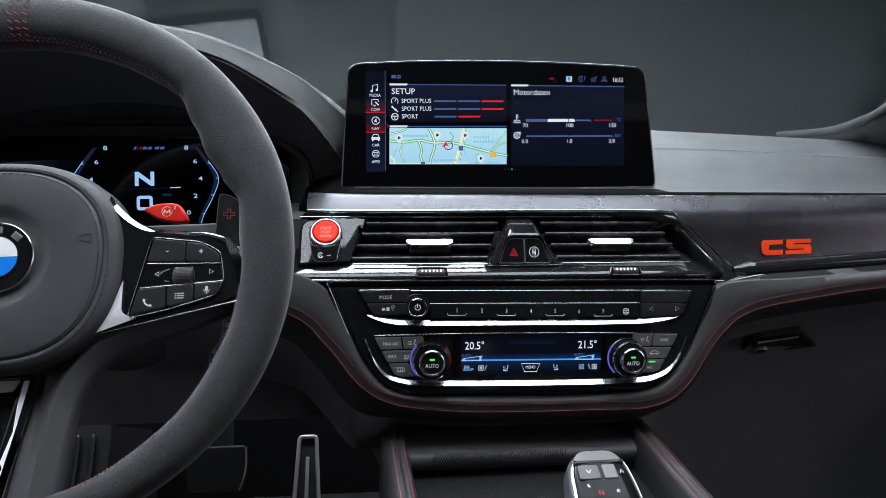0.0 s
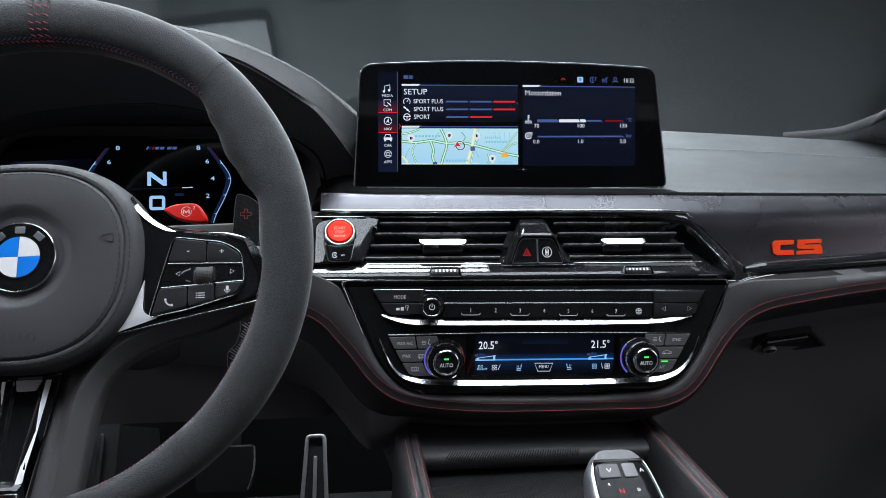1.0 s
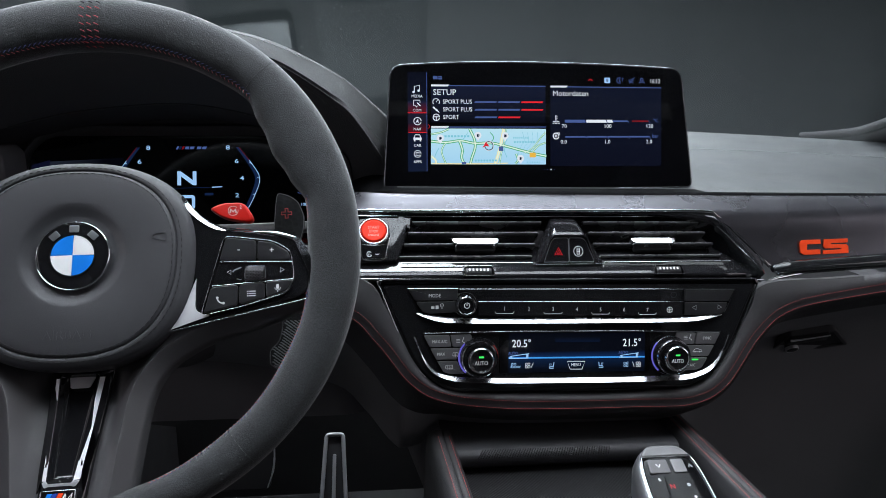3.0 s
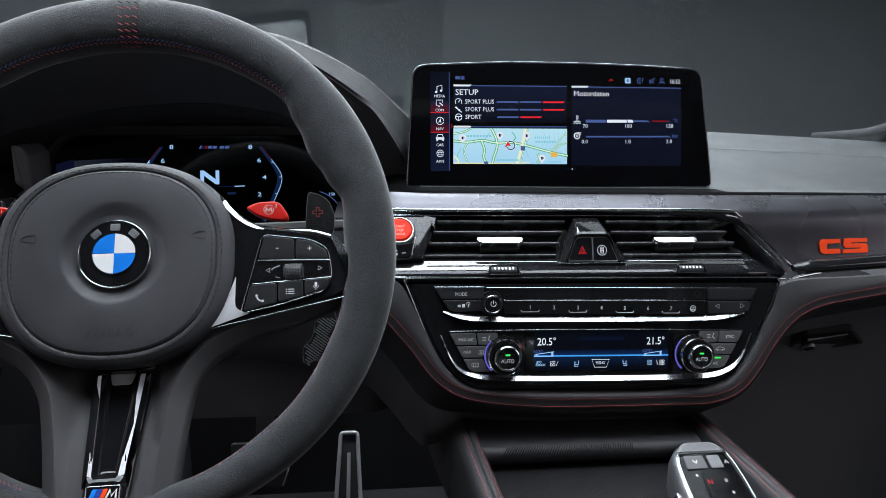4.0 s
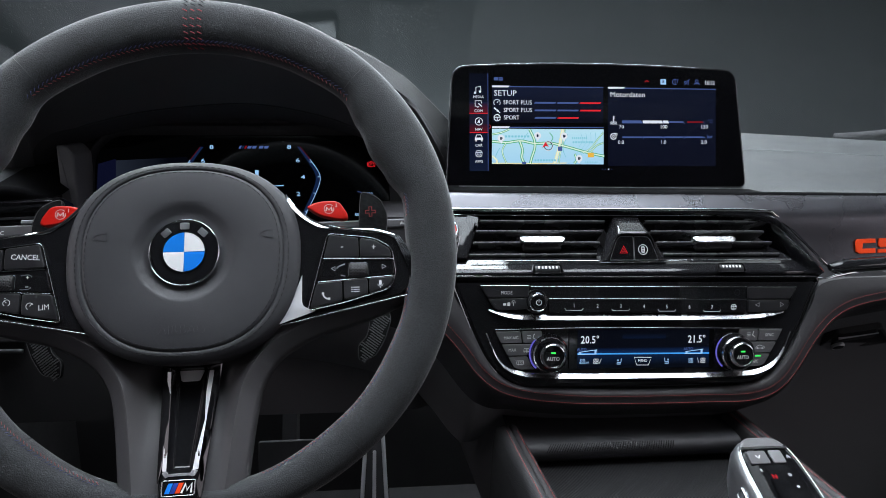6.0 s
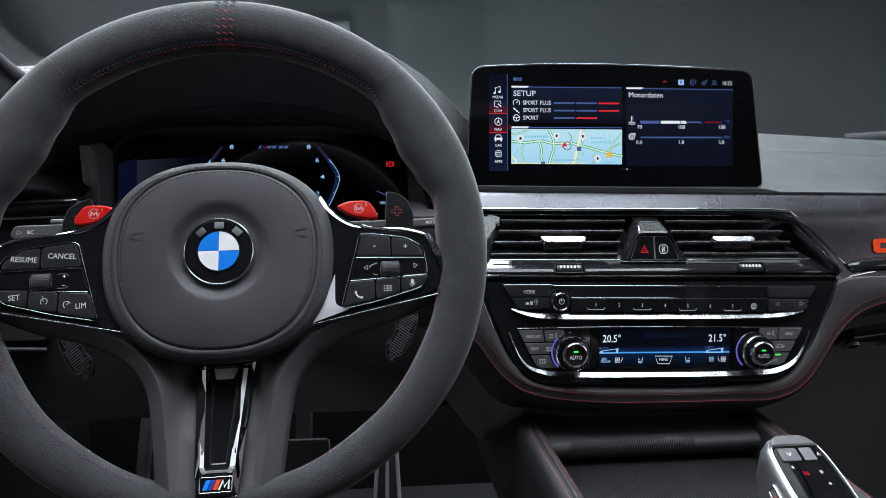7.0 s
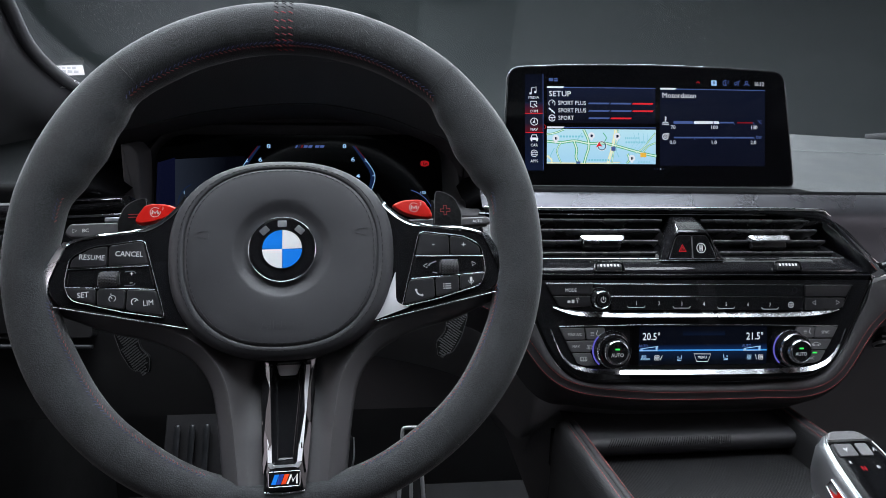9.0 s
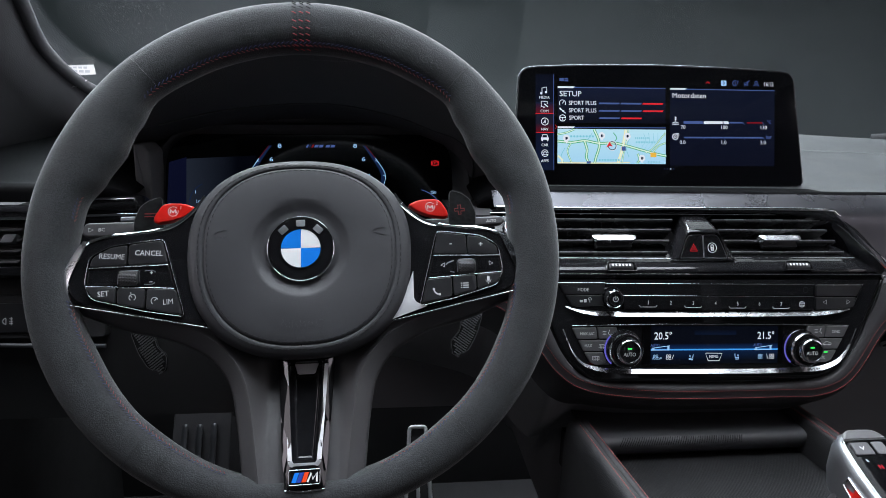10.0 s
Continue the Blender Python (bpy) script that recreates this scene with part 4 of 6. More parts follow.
part("symbol", shrunk(stroke([(141.4, -14), (137.6, -11.8), (137.6, -16.2)], 0.5, 10.2, closed=True)), PRINT, lp[1], smooth=False)
part("symbol", shrunk(joined(*[stroke([(116.5, y), (122.5, y)], 0.9, zt - 0.06) for y in (-28.2, -30.4, -32.6)], *[stroke([(114.4, y), (115.6, y)], 0.9, zt - 0.06) for y in (-28.2, -30.4, -32.6)])), PRINT, lp[1], smooth=False)
part("symbol", shrunk(joined(sheet(rect(136.5, -25.6, 2.6, 4.8, 1.2), zt - 0.06), stroke(arc(136.5, -26.6, 2.7, 180, 360, 10), 0.5, zt - 0.06), stroke([(136.5, -29.2), (136.5, -31)], 0.6, zt - 0.06))), PRINT, lp[1], smooth=False)
part("symbol", shrunk(joined(stroke(spline([(94.4, -31.5), (95.4, -34.5), (97.6, -36.6), (100.6, -37.4)], 5), 1.4, zt - 0.06), sheet(circle(94.6, -31.8, 1.3, 12), zt - 0.06), sheet(circle(100.4, -37.2, 1.3, 12), zt - 0.06))), PRINT, lp[1], smooth=False)

# lower spoke trim
def leaning(geo):
    """The insert lies deep at its head and comes towards the driver at its foot."""
    return [(x + 1.5, y, z + lerp(y, [(-168, 9.0), (-76, -16.0)])) for x, y, z in geo[0]], geo[1]


OUTLINE = ccw(rounded([(-20.6, -76), (-13.6, -166), (13.6, -166), (20.6, -76)], [2.5, 2.5, 2.5, 2.5]))
TROUGH = ccw(rounded([(-12.6, -79.6), (-8.0, -148.6), (8.0, -148.6), (12.6, -79.6)], [2.5, 2.5, 2.5, 2.5]))
trim_rings = [[(x, y, z) for x, y in inset(OUTLINE, d)] for d, z in ((0.2, -8), (0.2, 6.0), (1.2, 7.0))]
trim_rings += [[(x, y, z) for x, y in inset(TROUGH, d)] for d, z in ((-0.6, 10.2), (-0.1, 10.4), (0.5, 9.9), (1.6, 6.6), (3.4, 4.8), (4.6, 4.6))]
trim = part("lower_spoke_trim", leaning(loft(trim_rings)), PIANO, wheel, "piano black insert with polished flanks", sharp=35)
for s in (-1, 1):
    outer = [(s * 20.6, -77.5, 6.4), (s * 18.9, -100, 6.4), (s * 17.1, -122, 6.4), (s * 15.7, -140, 6.4), (s * 14.7, -154, 6.4)]
    ridge_line = [(s * 13.6, -79, 10.4), (s * 12.0, -100, 10.4), (s * 10.5, -122, 10.4), (s * 10.6, -138, 9.6), (s * 14.2, -154, 6.8)]
    part("flank", leaning(facet(outer, ridge_line)), BLACKCHROME, trim, "polished black chrome flank")
    # pale diffuse metal stands in for the bright reflection along the edge
    top, foot = [(s * x, y, z) for x, y, z in ((15.9, -82, 9.4), (13.4, -115, 9.4), (11.3, -146.5, 9.2))], [(s * x, y, z) for x, y, z in ((13.1, -82, 10.9), (10.7, -115, 10.9), (8.3, -146.5, 10.9))]
    part("polished_edge", leaning(facet(top, foot)), ALU, trim, "polished edge of the trough, its bright reflection put in as pale metal")
# reflection at the foot likewise put into pale metal
part("polished_edge", leaning(facet([(-8.4, -146.2, 11.0), (-7.0, -148.2, 11.0), (7.0, -148.2, 11.0), (8.4, -146.2, 11.0)], [(-11.2, -147.4, 9.4), (-9.0, -151.2, 9.2), (9.0, -151.2, 9.2), (11.2, -147.4, 9.4)])), ALU, trim, "polished foot of the trough, its bright reflection put in as pale metal")
# white gleam on the slope given by pale colour, not by reflection
part("notch", leaning(facet([(-9.0, -80.4, 5.6), (-6, -80.0, 5.6), (6, -80.0, 5.6), (9.0, -80.4, 5.6)], [(-6.4, -88.4, 8.6), (-5, -89.2, 9.0), (5, -89.2, 9.0), (6.4, -88.4, 8.6)])), ALU, trim, "polished slope at the trough's head, pale to imitate its reflection")
part("foot_chrome", leaning(tube([(-13.2, -165.6, 6.0), (0, -166.6, 6.4), (13.2, -165.6, 6.0)], 0.8, 6)), CHROME, trim)
plaque = part("plaque", leaning(slab(rounded([(-10.2, -161.8), (10.2, -161.8), (10.4, -152.4), (-10.4, -152.4)], 1.5), 7, 10.0, 0.6)), PIANO, trim, "small plaque with three colour stripes")
part("plaque_frame", leaning(band(rounded([(-10.6, -162.2), (10.6, -162.2), (10.8, -152.0), (-10.8, -152.0)], 1.5), 0.8, 8, 10.4, 0.25)), CHROME, plaque)
for i, m in enumerate((BLUE, NAVY, REDPRINT)):
    x = -8.6 + i * 3.3
    part("stripe", leaning(sheet([(x, -160.2), (x + 3.0, -160.2), (x + 5.3, -154), (x + 2.3, -154)], 9.95, 0.15)), m, plaque, smooth=False)
mshape = stroke([(2.1, -160.2), (4.6, -154.6), (5.6, -158.6), (8.4, -154.6), (8.2, -160.2)], 1.25, 9.95, 0.3)
part("mark", leaning(mshape), PRINT, plaque, smooth=False)

# ---- central display ----
display = thing("central_display", face_frame(0.151, 0.724, 1.0565, 13.9, 1.0), "wide black touch display showing drive setup, map and engine data", "display")
shell = rounded([(-184.5, -3.5), (184.5, -4.5), (174.5, 138.5), (90, 143), (-10, 145), (-95, 144), (-174, 139.5)], [9, 9, 16, 60, 60, 60, 16], 6)
part("housing", stacked(shell, [(16, -22), (4, -16), (0, -7), (0, -1.4), (0.5, -0.4), (1.2, 0)]), PLASTIC, display, "matt black housing")
part("rim_line", band(inset(ccw(shell), -0.2), 1.3, -1.6, 0.4, 0.4), DARKCHROME, display, "thin dark metal rim")
pane = part("glass", slab(inset(ccw(shell), 1.4), -0.8, 0.5, 0.3), BLACKGLASS, display, "black display glass")
part("foot", slab(rect(0, -9, 330, 18, 4), -60, -10, 3), DARK, display, "black foot under the display")


def gradient(name, c0, c1, y0, y1, strength=1.0, axis=1):
    """A lit panel whose picture shades from one colour to another across its height."""
    m = lit(name, c0, strength)
    n, l = m.node_tree.nodes, m.node_tree.links
    tc, sep, mr, mx = n.new("ShaderNodeTexCoord"), n.new("ShaderNodeSeparateXYZ"), n.new("ShaderNodeMapRange"), n.new("ShaderNodeMix")
    mx.data_type = "RGBA"
    l.new(tc.outputs["Object"], sep.inputs[0])
    l.new(sep.outputs[axis], mr.inputs["Value"])
    mr.inputs["From Min"].default_value, mr.inputs["From Max"].default_value = y0 * 0.001, y1 * 0.001
    l.new(mr.outputs[0], mx.inputs[0])
    mx.inputs[6].default_value, mx.inputs[7].default_value = (*c0, 1), (*c1, 1)
    l.new(mx.outputs[2], n["Principled BSDF"].inputs["Emission Color"])
    return m


Z = 0.52
menu = part("menu_bar", sheet([(-156, 17.5), (-134.5, 17.5), (-132.3, 131), (-154, 131)], Z), gradient("menu navy", (0.004, 0.008, 0.026), (0.001, 0.002, 0.007), 17, 131), pane, smooth=False)
part("line", stroke([(-134.2, 17.5), (-132.0, 131)], 0.6, Z + 0.1), L_BLUE, menu, smooth=False)
part("nav_field", sheet([(-155, 62), (-133.8, 62), (-133.2, 84), (-154.5, 84)], Z + 0.12), gradient("menu red", (0.10, 0.002, 0.006), (0.008, 0.008, 0.02), 62, 73), menu, smooth=False)
part("com_field", sheet([(-154.6, 85), (-133.2, 85), (-132.8, 98), (-154.4, 98)], Z + 0.12), gradient("menu red upper", (0.09, 0.002, 0.006), (0.005, 0.009, 0.03), 85, 97), menu, smooth=False)
for y in (62, 84.5):
    part("line", stroke([(-155, y), (-133, y)], 0.8, Z + 0.2), L_RED, menu, smooth=False)
part("arrow", stroke([(-131.5, 71.5), (-129.6, 69), (-131.5, 66.5)], 0.5, Z + 0.1), L_RED, pane, smooth=False)
for word, y in (("MEDIA", 104.5), ("COM", 85.8 + 2.5), ("NAV", 66.8), ("CAR", 48.2), ("APPS", 29.4)):
    write("legend", word, -144.4 + (y - 60) * 0.012, y - 1, Z + 0.25, 4.5, L_WHITE, menu, 0.96)
zi = Z + 0.25
part("icon", joined(stroke([(-146.6, 108.4), (-146.6, 114.6), (-140.8, 116), (-140.8, 109.8)], 0.8, zi), sheet(circle(-147.6, 108.4, 1.4, 12), zi), sheet(circle(-141.8, 109.8, 1.4, 12), zi)), L_WHITE, menu, smooth=False)
part("icon", joined(stroke([(-140.5, 96), (-140.5, 99), (-147.8, 99), (-147.8, 92.6), (-145.5, 92.6), (-145, 91), (-143.4, 92.6)], 0.8, zi), stroke([(-144, 96), (-140, 92.4)], 1.2, zi)), L_WHITE, menu, smooth=False)
part("icon", joined(stroke(arc(-143.9, 75, 4.2, 0, 345, 26), 0.8, zi), sheet([(-146.2, 73), (-143.2, 78), (-142.6, 72.6), (-143.8, 74)], zi)), L_WHITE, menu, smooth=False)
part("icon", joined(sheet(rounded([(-149, 53.4), (-139.6, 53.4), (-139.4, 56.2), (-149.2, 56.2)], 0.8), zi), stroke([(-148, 56.2), (-146.8, 59.4), (-141.8, 59.4), (-140.6, 56.2)], 0.9, zi), sheet(rect(-147.6, 52.6, 1.6, 1.6), zi), sheet(rect(-141, 52.6, 1.6, 1.6), zi)), L_WHITE, menu, smooth=False)
part("icon", joined(stroke(arc(-144.6, 37.6, 3.9, 0, 345, 24), 0.7, zi), stroke([(-148.4, 38.8), (-140.8, 38.8)], 0.5, zi), stroke([(-148.2, 36), (-141, 36)], 0.5, zi), stroke(arc(-144.6, 37.6, 1.9, 0, 345, 18), 0.5, zi)), L_WHITE, menu, smooth=False)

part("icon", joined(sheet(rect(-122.3, 125, 5.2, 3.6), Z), sheet(rect(-116.6, 126, 4.4, 1.5), Z), sheet(rect(-116.6, 123.8, 4.4, 1.5), Z)), L_BLUE, pane, smooth=False)
setup = part("setup_tile", sheet([(-128.3, 73.6), (5.8, 73.2), (6.9, 116), (-127.3, 115.8)], Z), gradient("tile navy", (0.0015, 0.002, 0.006), (0.005, 0.008, 0.024), 73, 116), pane, smooth=False)
data_tile = part("data_tile", sheet([(10.4, 22.6), (146, 21.4), (148.6, 115.2), (12.9, 116)], Z), gradient("data navy", (0.0015, 0.0025, 0.009), (0.003, 0.005, 0.015), 22, 116), pane, smooth=False)
map_tile = part("map_tile", sheet([(-129.6, 25.6), (5, 24.4), (6.2, 66.0), (-128.5, 66.6)], Z), gradient("map ground", (0.36, 0.64, 0.86), (0.46, 0.74, 0.86), 25, 66), pane, smooth=False)
for tile, x0, x1, y in ((setup, -127.3, 6.9, 115.9), (map_tile, -128.3, 6.3, 68.2), (data_tile, 12.9, 148.6, 115.5)):
    part("line", stroke([(x0, y), (x1, y - (0.6 if x0 > 0 else 0))], 1.0, Z + 0.12), L_BLUE, tile, smooth=False)
    part("tab", sheet([(x0, y - 0.9), (x0 + 19, y - 0.9), (x0 + 21, y + 1.2), (x0, y + 1.2)], Z + 0.15), L_WHITE, tile, smooth=False)
write("legend", "SETUP", -125.5, 108, Z + 0.2, 9.2, L_WHITE, setup, 1.06, align="LEFT")
for word, y, lit_from, lit_to in (("SPORT PLUS", 97.2, 2, 3), ("SPORT PLUS", 88.3, 2, 3), ("SPORT", 79.5, 1, 2)):
    write("legend", word, -114.5, y, Z + 0.2, 7.0, L_WHITE, setup, 0.9, align="LEFT", depth=0.1)
    for k in range(lit_to):
        x = -77.8 + k * 27.4
        part("level", sheet([(x, y - 1), (x + 25.6, y - 1), (x + 26.8, y + 0.9), (x + 1.2, y + 0.9)], Z + 0.2), L_RED if k >= lit_from else L_BLUE, setup, smooth=False)
part("icon", joined(stroke(arc(-122, 97, 3.8, -40, 220, 20), 0.7, zi), stroke([(-122, 96.6), (-120.2, 99.4)], 0.7, zi)), L_WHITE, setup, smooth=False)
part("icon", joined(stroke([(-125.6, 91.2), (-123.4, 89.2)], 1.8, zi), stroke([(-123.4, 89.2), (-118.6, 85)], 1.0, zi), stroke([(-122.4, 88.4), (-120.6, 86.8)], 2.0, zi)), L_WHITE, setup, smooth=False)
part("icon", joined(stroke(arc(-122.2, 79.4, 3.7, 0, 345, 22), 0.9, zi), stroke([(-125.4, 80), (-119, 80)], 0.9, zi), stroke([(-122.2, 80), (-122.2, 76.4)], 0.9, zi)), L_WHITE, setup, smooth=False)

# map: roads, river, fuel stations, position
def road(pts, w=3.3, core=1.3, outer=None, inner=None):
    path = [(p.x, p.y) for p in spline([(x, y, 0) for x, y in pts], 5)]
    part("road", stroke(path, w, Z + 0.16), outer or L_ROAD, map_tile, smooth=False)
    if core:
        part("road", stroke(path, core, Z + 0.34), inner or L_ROADIN, map_tile, smooth=False)


road([(-129, 52), (-112, 50.5), (-95, 52.4), (-78, 49.4), (-60, 49.8), (-44, 46.5), (-20, 40), (-6, 36.5), (6, 34)])
road([(-96, 52), (-93, 42), (-94, 33), (-91, 25.6)])
road([(-84, 66), (-79, 55), (-78, 45), (-82, 33), (-84, 25.6)])
road([(-44, 66), (-47, 52), (-50, 40), (-55, 25.6)], 3.4, 1.6, L_SAND, L_ROADIN)
road([(-41, 66), (-44, 50), (-47.5, 38), (-50, 25.6)], 1.6, 0.7)
road([(-129, 35), (-124, 30), (-123.5, 25.6)], 2.2, 1.0, L_SAND)
road([(-20, 38), (-10, 44), (0, 56), (5.6, 62)], 1.7, 0.7)
road([(-129, 60), (-118, 62), (-108, 66)], 2.2, 0.9)
road([(-30, 37), (-28, 30), (-31, 25.6)], 2.6, 1.0)
road([(-112, 50.6), (-117, 40), (-112, 25.6)], 1.9, 0.8)
road([(5.6, 50), (-4, 46), (-12, 37)], 2.0, 0.8)
road([(-129, 26.4), (-100, 26), (-70, 25.8), (-40, 26.2)], 1.2, 0.0, L_SAND)
road([(-60, 62), (-56, 56), (-60, 50)], 0.9, 0.0)
road([(-120, 44), (-125, 34), (-122, 27)], 0.8, 0.0, L_RIVER)
road([(-38, 60), (-44, 44), (-41, 33)], 0.7, 0.0, L_RIVER)
road([(-86, 62), (-92, 54), (-98, 50)], 0.7, 0.0, L_RIVER)
for k in range(4):
    road([(-30 + 4 * k, 30 + 3 * k), (-24 + 5 * k, 46), (-20 + 5 * k, 52), (-22 + 6 * k, 62)], 0.35, 0.0, L_RIVER)
for x, y, w in ((-99, 57.5, 30), (-24, 55.6, 19), (-20, 50.6, 26), (-66, 29.4, 27), (-10, 26.8, 16)):
    part("name_bar", joined(*[sheet(rect(x - w / 2 + (i + 0.5) * w / 8, y, w / 8 - 1.2, 2.3, 0.4), Z + 0.55) for i in range(8)]), L_RIVER, map_tile, smooth=False)
for x, y in ((-118.2, 55.4), (-74.5, 58.5), (-42.6, 58), (-25, 31.6)):
    pin = part("fuel_pin", joined(sheet(circle(x, y, 4.1, 20), Z + 0.6), sheet([(x - 2.6, y - 2.6), (x, y - 6.4), (x + 2.6, y - 2.6)], Z + 0.6)), L_WHITE, map_tile, smooth=False)
    part("symbol", joined(sheet(rect(x - 0.2, y - 0.2, 2.0, 3.2), Z + 0.8), sheet(rect(x + 1.4, y, 0.6, 2.2), Z + 0.8)), L_NAVY, pin, smooth=False)
part("position_ring", stroke(arc(-62, 46.4, 4.9, 0, 345, 24), 1.0, Z + 0.6, closed=True), L_NAVY2, map_tile, smooth=False)
part("position_disc", stroke(arc(-62, 46.4, 5.7, 0, 345, 24), 0.7, Z + 0.6, closed=True), L_WHITE, map_tile, smooth=False)
part("position_arrow", sheet([(-69.6, 44.2), (-65.4, 51), (-61.4, 45.4), (-65.4, 46.2)], Z + 0.9), L_RED, map_tile, smooth=False)
part("road_sign", sheet(rect(-47.8, 43, 5.2, 5.2, 0.6), Z + 0.75), L_BLUE, map_tile, smooth=False)
part("road_sign", sheet(rect(-91.5, 26.6, 5.0, 2.6, 0.4), Z + 0.75), L_BLUE, map_tile, smooth=False)
part("road_sign", sheet(rect(-10.6, 35.4, 7.4, 5.4, 0.6), Z + 0.75), L_ORANGE, map_tile, smooth=False)

# engine data
write("legend", "Motordaten", 15.0, 107.4, Z + 0.3, 9.0, L_WHITE, data_tile, 1.0, align="LEFT")
for y, marks, cool in ((75.0, ("70", "100", "130"), True), (56.6, ("0.0", "1.0", "2.0"), False)):
    for x, word in zip((28.2, 81, 132.6), marks):
        write("legend", word, x - (0 if cool else 1), y - 6.0, Z + 0.2, 6.4, L_WHITE, data_tile, 1.0)
    for k in range(4):
        x0 = 29 + k * 26
        m = L_BLUE
        if cool and k == 1:
            m = L_WHITE
        if cool and k == 3:
            m = L_DIMRED
        h = 1.7 if cool and k < 2 else 0.9
        part("scale", sheet([(x0 + (4 if cool and k == 3 else 0), y - h), (x0 + 25, y - h), (x0 + 24, y + h), (x0 + (4 if cool and k == 3 else 0), y + h)], Z + 0.2), m, data_tile, smooth=False)
        part("tick", stroke([(x0 + 26.6, y - 2.6), (x0 + 24.6, y + 1.0)], 0.5, Z + 0.22), L_BLUE, data_tile, smooth=False)
    if cool:
        part("level", sheet([(81, y - 1.7), (87.6, y - 1.7), (86.4, y + 1.7), (80, y + 1.7)], Z + 0.36), L_WHITE, data_tile, smooth=False)
write("unit", "°C", 140.5, 75.6, Z + 0.2, 6.2, L_BLUE, data_tile, 0.9)
write("unit", "bar", 139.4, 57.4, Z + 0.2, 6.6, L_BLUE, data_tile, 0.9)
part("icon", joined(stroke([(18.4, 82), (18.4, 75)], 1.0, zi), stroke([(18.4, 81), (20.6, 81)], 0.6, zi), stroke([(18.4, 78.6), (20.6, 78.6)], 0.6, zi), stroke(spline([(14.4, 74, 0), (16.4, 75, 0), (18.4, 74, 0), (20.4, 75, 0), (22.6, 74, 0)], 4), 0.8, zi), stroke(spline([(14.4, 72, 0), (16.4, 73, 0), (18.4, 72, 0), (20.4, 73, 0), (22.6, 72, 0)], 4), 0.8, zi)), L_WHITE, data_tile, smooth=False)
part("icon", joined(stroke(arc(18, 57.6, 3.4, 0, 345, 20), 1.2, zi), stroke(arc(18, 57.6, 1.2, 0, 345, 12), 0.8, zi), stroke([(18, 61.2), (22.6, 61.2), (22.6, 59)], 1.0, zi)), L_WHITE, data_tile, smooth=False)
write("clock", "16:12", 141.0, 122.6, Z, 7.2, L_WHITE, pane, 0.82)
part("icon", stroke([(58.8, 122.8), (61.4, 125), (64, 122.8)], 0.8, Z), L_RED, pane, smooth=False)
key8 = part("icon", sheet(rect(82, 123.4, 7.0, 6.4, 0.8), Z), L_BLUEWHITE, pane, smooth=False)
write("legend", "8", 82, 123.4, Z + 0.2, 5.6, L_NAVY2, key8, 0.9)
part("icon", joined(stroke(arc(97, 123.4, 3.2, 60, 300, 14), 0.8, Z), stroke([(97, 125.4), (97, 121.4), (98.6, 122.6)], 0.7, Z), stroke([(100.4, 122.4), (100.4, 126.4), (102, 126)], 0.6, Z)), L_BLUE, pane, smooth=False)
part("icon", joined(stroke([(108.8, 122.2), (110.8, 122.2), (113.6, 120.2), (113.6, 126), (110.8, 124), (108.8, 124)], 0.7, Z, closed=True), stroke([(109, 120), (116, 127)], 0.6, Z)), L_BLUE, pane, smooth=False)
part("icon", joined(stroke(arc(124.6, 124.6, 1.7, 0, 340, 14), 0.7, Z), stroke([(121, 120.4), (122.4, 121.8), (126.8, 121.8), (128.2, 120.4)], 0.9, Z)), L_BLUE, pane, smooth=False)
for i, x in enumerate((3.2, 7.0, 11.2, 15)):
    part("page_dot", sheet(circle(x, 18.6, 0.9 if i == 2 else 0.55, 10), Z), L_WHITE if i == 2 else L_BLUE, pane, smooth=False)

# ---- instrument cluster ----
cluster = thing("instrument_cluster", face_frame(-0.258, 0.795, 1.090, 15, 1.0), "black digital instrument cluster showing neutral and rev scales", "instrument cluster")
part("housing", stacked(rounded([(-214, -150), (190, -150), (186, -20), (150, 30), (-168, 30), (-208, -20)], 24), [(0, -30), (0, -8), (4, -4), (10, -6)]), DARK, cluster, "black housing")
screen = part("screen", slab(rounded([(-186, -140), (164, -140), (160, -8), (140, 14), (-160, 14), (-182, -8)], 18), -6, 0, 1), BLACKGLASS, cluster, "dark curved screen")
part("side_glow", sheet([(-184, -120), (-160, -120), (-159, -14), (-179, -20)], 0.1), gradient("cluster navy", (0.002, 0.003, 0.012), (0.003, 0.004, 0.016), -120, -20), screen, smooth=False)
part("map_field", sheet([(-160, -110), (-70, -110), (-78, -12), (-159, -16)], 0.1), gradient("cluster field", (0.0008, 0.0012, 0.003), (0.012, 0.016, 0.026), -100, -156, axis=0), screen, smooth=False)


def scale_curve(s, k=1.0):
    return spline([(s * x + (0 if s > 0 else -9), y, 0) for x, y in [(54 * k, 0), (68 * k, -19), (77.5 * k, -37), (72 * k, -57), (61 * k, -79), (57 * k, -90)]], 6)


for s in (-1, 1):
    outer = [(p.x, p.y) for p in scale_curve(s)]
    inner = [(p.x, p.y) for p in scale_curve(s, 0.93)]
    part("scale_band", loft([[(a[0], a[1], 0.2), (b[0], b[1], 0.2), (b[0], b[1], 0.3), (a[0], a[1], 0.3)] for a, b in zip(outer, inner)]), L_DIMBLUE, screen, smooth=False)
    part("scale_line", stroke(outer, 0.7, 0.35), L_BLUEWHITE, screen, smooth=False)
    part("scale_end", stroke(outer[:6], 0.8, 0.5), L_FAINTRED, screen, smooth=False)
    for j in (6, 12, 18, 24):
        a, b = Vector(outer[j]), Vector(inner[j])
        part("tick", stroke([a, a.lerp(b, 0.55)], 0.9, 0.4), L_BLUEWHITE, screen, smooth=False)
    off = 0 if s > 0 else -9
